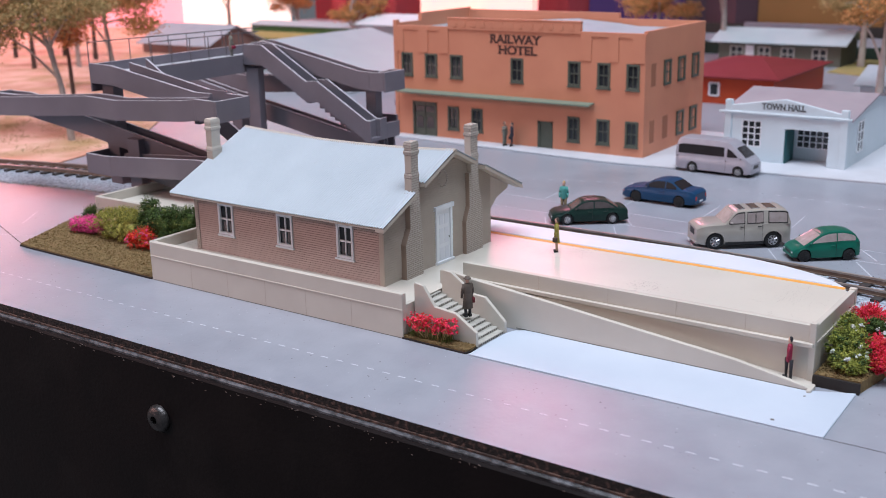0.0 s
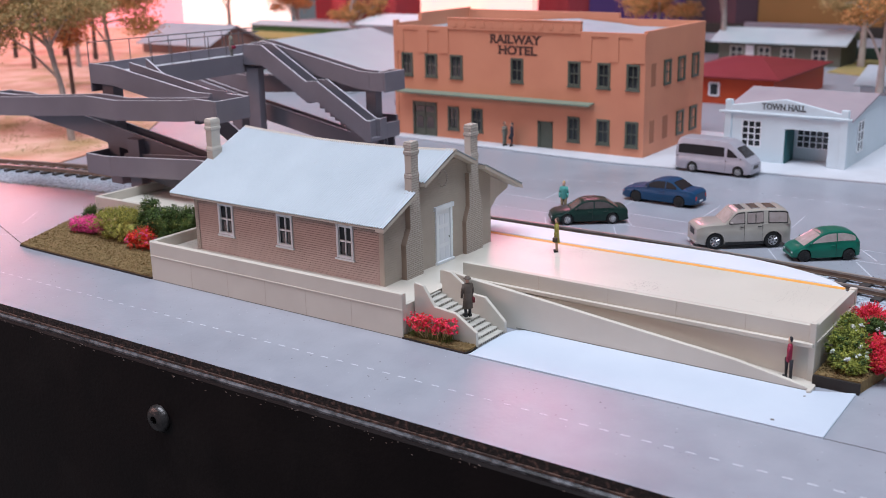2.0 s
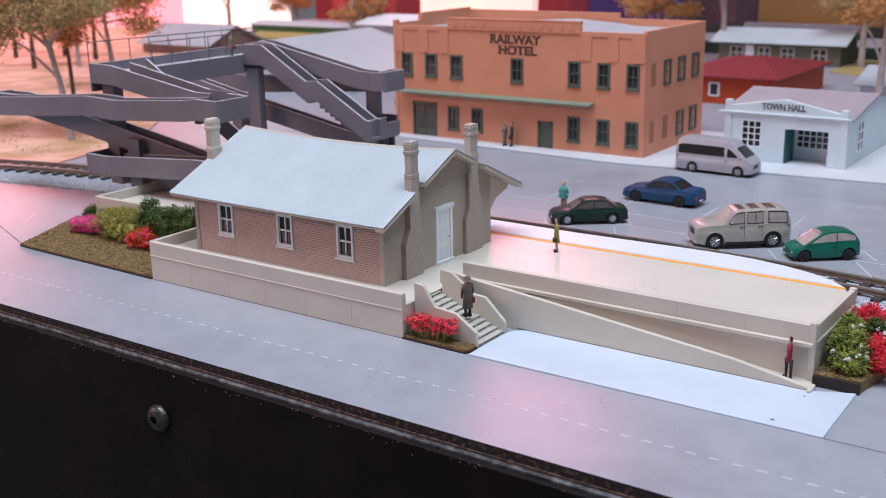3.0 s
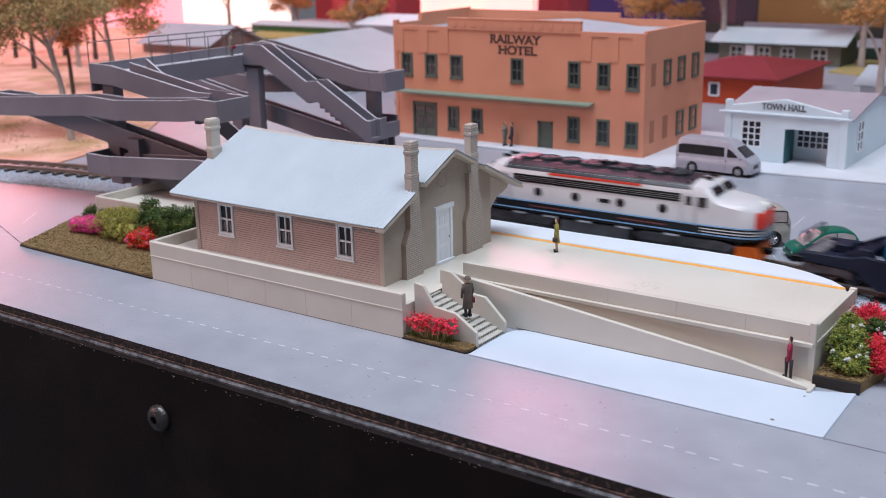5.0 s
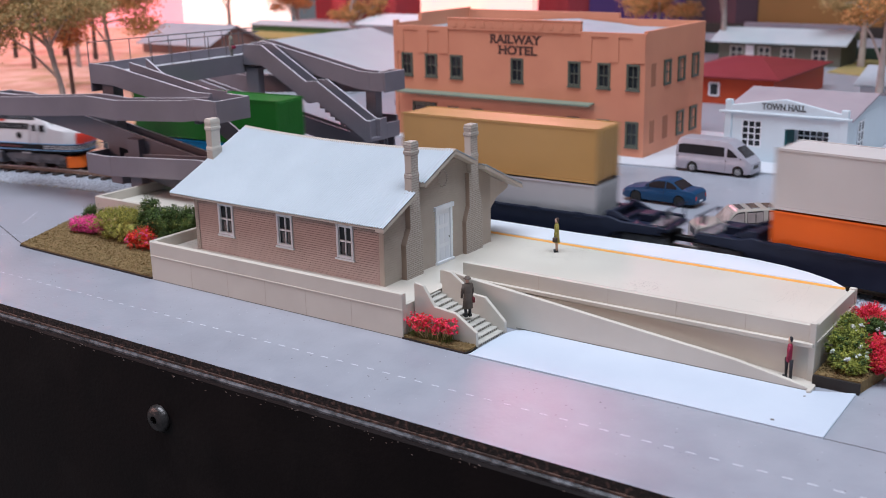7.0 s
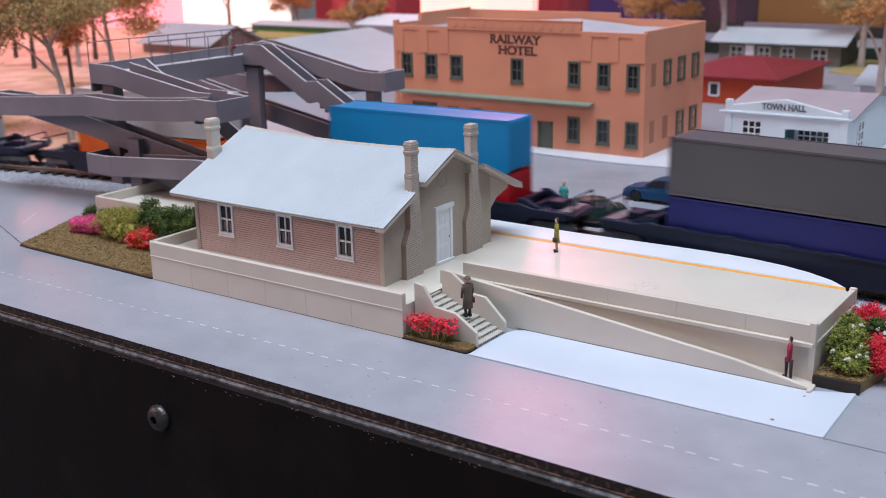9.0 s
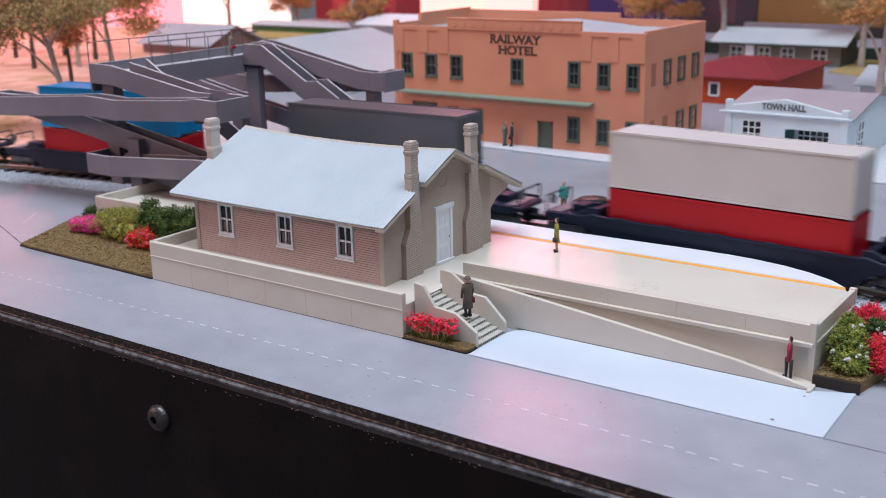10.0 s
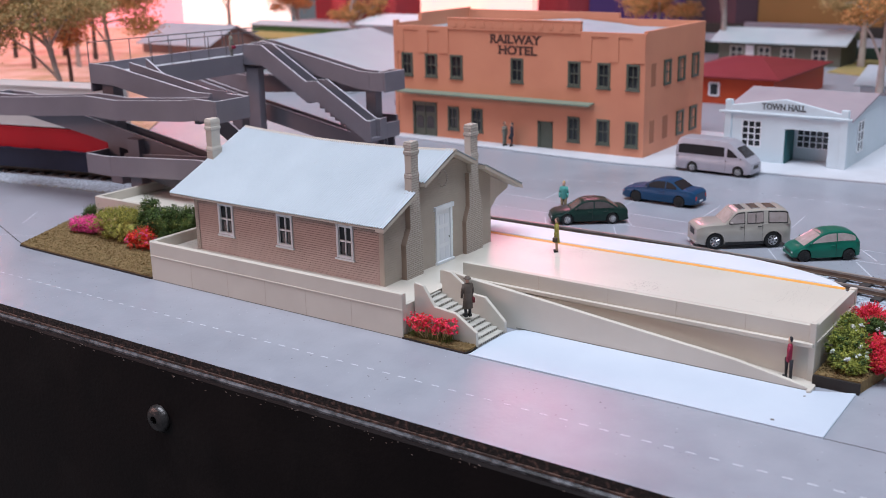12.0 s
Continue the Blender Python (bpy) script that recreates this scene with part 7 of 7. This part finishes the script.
    part("frame", Shape().box(-46, 46, -6, 6, 5.2, 7.3), M_LBLACK, t)
    part("fuel_tank", Shape().prism([(-7.9, 6.4), (-8.1, 3.0), (-6.5, 1.4), (6.5, 1.4), (8.1, 3.0), (7.9, 6.4)], "x", -11.5, 11.5), M_TANK, t, "grey fuel tank", bevel=0.3)
    return t


def build_wagon():
    """A well wagon: deep side sills between two raised end decks on bogies."""
    t = thing("well_wagon", (0, 0, 0), "navy-black container well wagon with raised end decks", "wagon", group="well wagons", rz=0.001)
    for sg in (-1, 1):
        prof = [(-57, 5.6), (-57, 8.2), (-45, 8.4), (-40, 9.6), (-38, 9.0), (38, 9.0), (40, 9.6), (45, 8.4), (57, 8.2), (57, 5.6), (43, 5.2), (37.5, 0.9), (-37.5, 0.9), (-43, 5.2)]
        p = part("side_sill", Shape().prism(prof, "y", min(sg * 8.1, sg * 9.2), max(sg * 8.1, sg * 9.2)), M_WELL, t, bevel=0.25)
        for k in range(5):
            x = -31 + k * 15.5
            part("sill_lug", Shape().box(x - 1.8, x + 1.8, min(sg * 9.0, sg * 9.5), max(sg * 9.0, sg * 9.5), 7.8, 9.5), M_WELL, p, bevel=0.15)
        part("top_flange", Shape().box(-38, 38, min(sg * 8.0, sg * 9.55), max(sg * 8.0, sg * 9.55), 8.5, 9.0), M_WELL, p)
    part("well_floor", Shape().box(-38, 38, -8, 8, 0.9, 1.9), M_WELL, t)
    for e in (-1, 1):
        d = part("end_deck", Shape().box(min(e * 44.0, e * 59), max(e * 44.0, e * 59), -7.6, 7.6, 6.2, 7.4), M_WELL, t, bevel=0.2)
        part("bulkhead", Shape().prism([(e * 42.4, 1), (e * 43.4, 1), (e * 45.0, 9.0), (e * 43.8, 9.0)], "y", -8.1, 8.1), M_WELL, d, bevel=0.2)
        part("brake_gear", Shape().box(min(e * 47, e * 52), max(e * 47, e * 52), -3.5, 2.2, 7.4, 9.8).box(min(e * 43, e * 45), max(e * 43, e * 45), -6, 6, 7.4, 8.6), M_WELL, d, bevel=0.3)
        part("end_rail", Shape().tube((e * 58, -7, 7.4), (e * 58, -7, 12.6), 0.3, None, 6).tube((e * 58, 7, 7.4), (e * 58, 7, 12.6), 0.3, None, 6).tube((e * 58, -7, 12.6), (e * 58, 7, 12.6), 0.3, None, 6), M_WELL, d)
        for sg in (-1, 1):
            part("gusset", Shape().prism([(e * 38.4, 8.8), (e * 39.4, 11.0), (e * 42.0, 11.2), (e * 47.5, 8.6)], "y", min(sg * 7.2, sg * 8.3), max(sg * 7.2, sg * 8.3)), M_WELL, d, bevel=0.2)
        part("cross_beam", Shape().box(min(e * 39.6, e * 41.2), max(e * 39.6, e * 41.2), -7.4, 7.4, 9.4, 10.6), M_WELL, d, bevel=0.2)
        part("walkway_plate", Shape().box(min(e * 53, e * 57), max(e * 53, e * 57), -6.4, 6.4, 7.4, 8.0), M_BOGIE, d, bevel=0.1)
        part("brake_wheel", Shape().tube((e * 57.3, 4, 11), (e * 57.8, 4, 11), 1.6, None, 12), M_BOGIE, d)
        part("coupler", Shape().box(min(e * 58, e * 64), max(e * 58, e * 64), -1, 1, 2.6, 4.2), M_LBLACK, t, bevel=0.2)
        bogie(t, e * 50, 2, 10.5, 2.6)
    return t


def build_container(label, paint_mat, h, locks=False):
    """A forty-foot box with rails, posts, corner castings and doors."""
    t = thing("shipping_container", (0, 0, 0), label, "container", group="stacked containers", rz=0.001)
    L, W = 71.4, 15.4
    s = Shape().box(-L / 2 + 0.35, L / 2 - 0.35, -W / 2 + 0.22, W / 2 - 0.22, 0.3, h - 0.25)
    b = part("box_body", s, paint_mat, t, bevel=0.1)
    n = 36
    rb = Shape()
    for i in range(n):
        x = -L / 2 + 1.6 + i * (L - 3.2) / n
        for sg in (-1, 1):
            rb.box(x, x + 1.0, min(sg * (W / 2 - 0.25), sg * (W / 2 - 0.15)), max(sg * (W / 2 - 0.25), sg * (W / 2 - 0.15)), 1.0, h - 0.8)
    part("side_ribs", rb, paint_mat, b)
    fr = Shape()
    for sg in (-1, 1):
        for z0, z1 in ((0, 0.8), (h - 0.65, h)):
            fr.box(-L / 2, L / 2, min(sg * (W / 2 - 0.5), sg * W / 2), max(sg * (W / 2 - 0.5), sg * W / 2), z0, z1)
        for e in (-1, 1):
            fr.box(min(e * (L / 2 - 0.8), e * L / 2), max(e * (L / 2 - 0.8), e * L / 2), min(sg * (W / 2 - 0.8), sg * W / 2), max(sg * (W / 2 - 0.8), sg * W / 2), 0, h)
    part("frame_rail", fr, paint_mat, b)
    for e in (-1, 1):
        for sg in (-1, 1):
            for z in (0, h - 0.9):
                part("corner_casting", Shape().box(min(e * (L / 2 - 1), e * (L / 2 + 0.05)), max(e * (L / 2 - 1), e * (L / 2 + 0.05)), min(sg * (W / 2 - 1), sg * (W / 2 + 0.05)), max(sg * (W / 2 - 1), sg * (W / 2 + 0.05)), z, z + 0.9), paint_mat, b)
    if locks:
        for e in (-1, 1):
            for sg in (-1, 1):
                part("twist_lock", Shape().box(e * 34.9 - 0.5, e * 34.9 + 0.5, sg * 7.0 - 0.5, sg * 7.0 + 0.5, h, h + 0.55), M_BLACK, t)
    for sg in (-1, 1):
        d = part("door", Shape().box(-L / 2 - 0.06, -L / 2 + 0.4, min(sg * 0.1, sg * 6.9), max(sg * 0.1, sg * 6.9), 0.8, h - 0.8), paint_mat, t, bevel=0.06)
        for y in (2.0, 5.0):
            part("lock_rod", Shape().tube((-L / 2 - 0.2, sg * y, 0.8), (-L / 2 - 0.2, sg * y, h - 0.8), 0.16, None, 5), paint_mat, d)
    return t


def box_paint(name, c):
    return mat(name, c, tuple(v * 0.93 for v in c), 60, 0.4, 0.06, 900, spec=0.28, dirt=0.25, dscale=50, c3=tuple(v * 0.8 for v in c))


C_GREEN, C_BLUE, C_TAN, C_GREY = box_paint("container_green", (0.018, 0.15, 0.022)), box_paint("container_blue", (0.002, 0.21, 0.46)), box_paint("container_tan", (0.46, 0.27, 0.1)), box_paint("container_pale_grey", (0.42, 0.42, 0.44))
C_WHITE, C_ORANGE, C_RED, C_NAVY, C_DARK = box_paint("container_off_white", (0.58, 0.54, 0.53)), box_paint("container_orange", (0.8, 0.13, 0.012)), box_paint("container_red", (0.42, 0.008, 0.016)), box_paint("container_navy", (0.014, 0.018, 0.13)), box_paint("container_charcoal", (0.095, 0.095, 0.105))
LOADS = [(("blue", C_BLUE), ("green", C_GREEN)), (("pale grey", C_GREY), ("tan", C_TAN)), (("orange", C_ORANGE), ("off-white", C_WHITE)), (("red", C_RED), ("bright blue", C_BLUE)), (("navy", C_NAVY), ("charcoal grey", C_DARK)), (("red", C_RED), ("off-white", C_WHITE))]

S0 = run_at_x(-97.0)
PITCH = 126.5
RAIL_Z = 3.7
loco = build_loco()
wagons = [build_wagon()]
for i in range(5):
    wagons.append(copy_thing(wagons[0], wagons[0].matrix_world))
boxes = []
for low, high in LOADS:
    boxes.append((build_container(low[0] + " shipping container sunk in the well of a wagon", low[1], 15.8, True), build_container(high[0] + " shipping container stacked on another", high[1], 16.6)))


def gone(t):
    """Millimetres run since 5.5 s."""
    return 142.0 * (t - 5.5) if t < 9 else 497.0 + 145.5 * (t - 9)


def rows_for(s, base, z):
    """Poses along the track for a vehicle with bogies base apart whose middle is at s at 5.5 s."""
    rows = []
    for i in range(49):
        t = i * 0.25
        a, _ = on_track(s + gone(t) + base / 2)
        b, _ = on_track(s + gone(t) - base / 2)
        c, d = (a + b) / 2, a - b
        rows.append((t, pose(c.x * MM, c.y * MM, z * MM, 0, 0, math.degrees(math.atan2(d.y, d.x)))))
    return rows


def motions():
    walk(loco, rows_for(run_at_x(-219.3), 58, RAIL_Z))
    for k in range(6):
        s = S0 - PITCH * k
        walk(wagons[k], rows_for(s, 100, RAIL_Z))
        walk(boxes[k][0], rows_for(s, 100, RAIL_Z + 1.95))
        walk(boxes[k][1], rows_for(s, 100, RAIL_Z + 1.95 + 16.35))


motions()
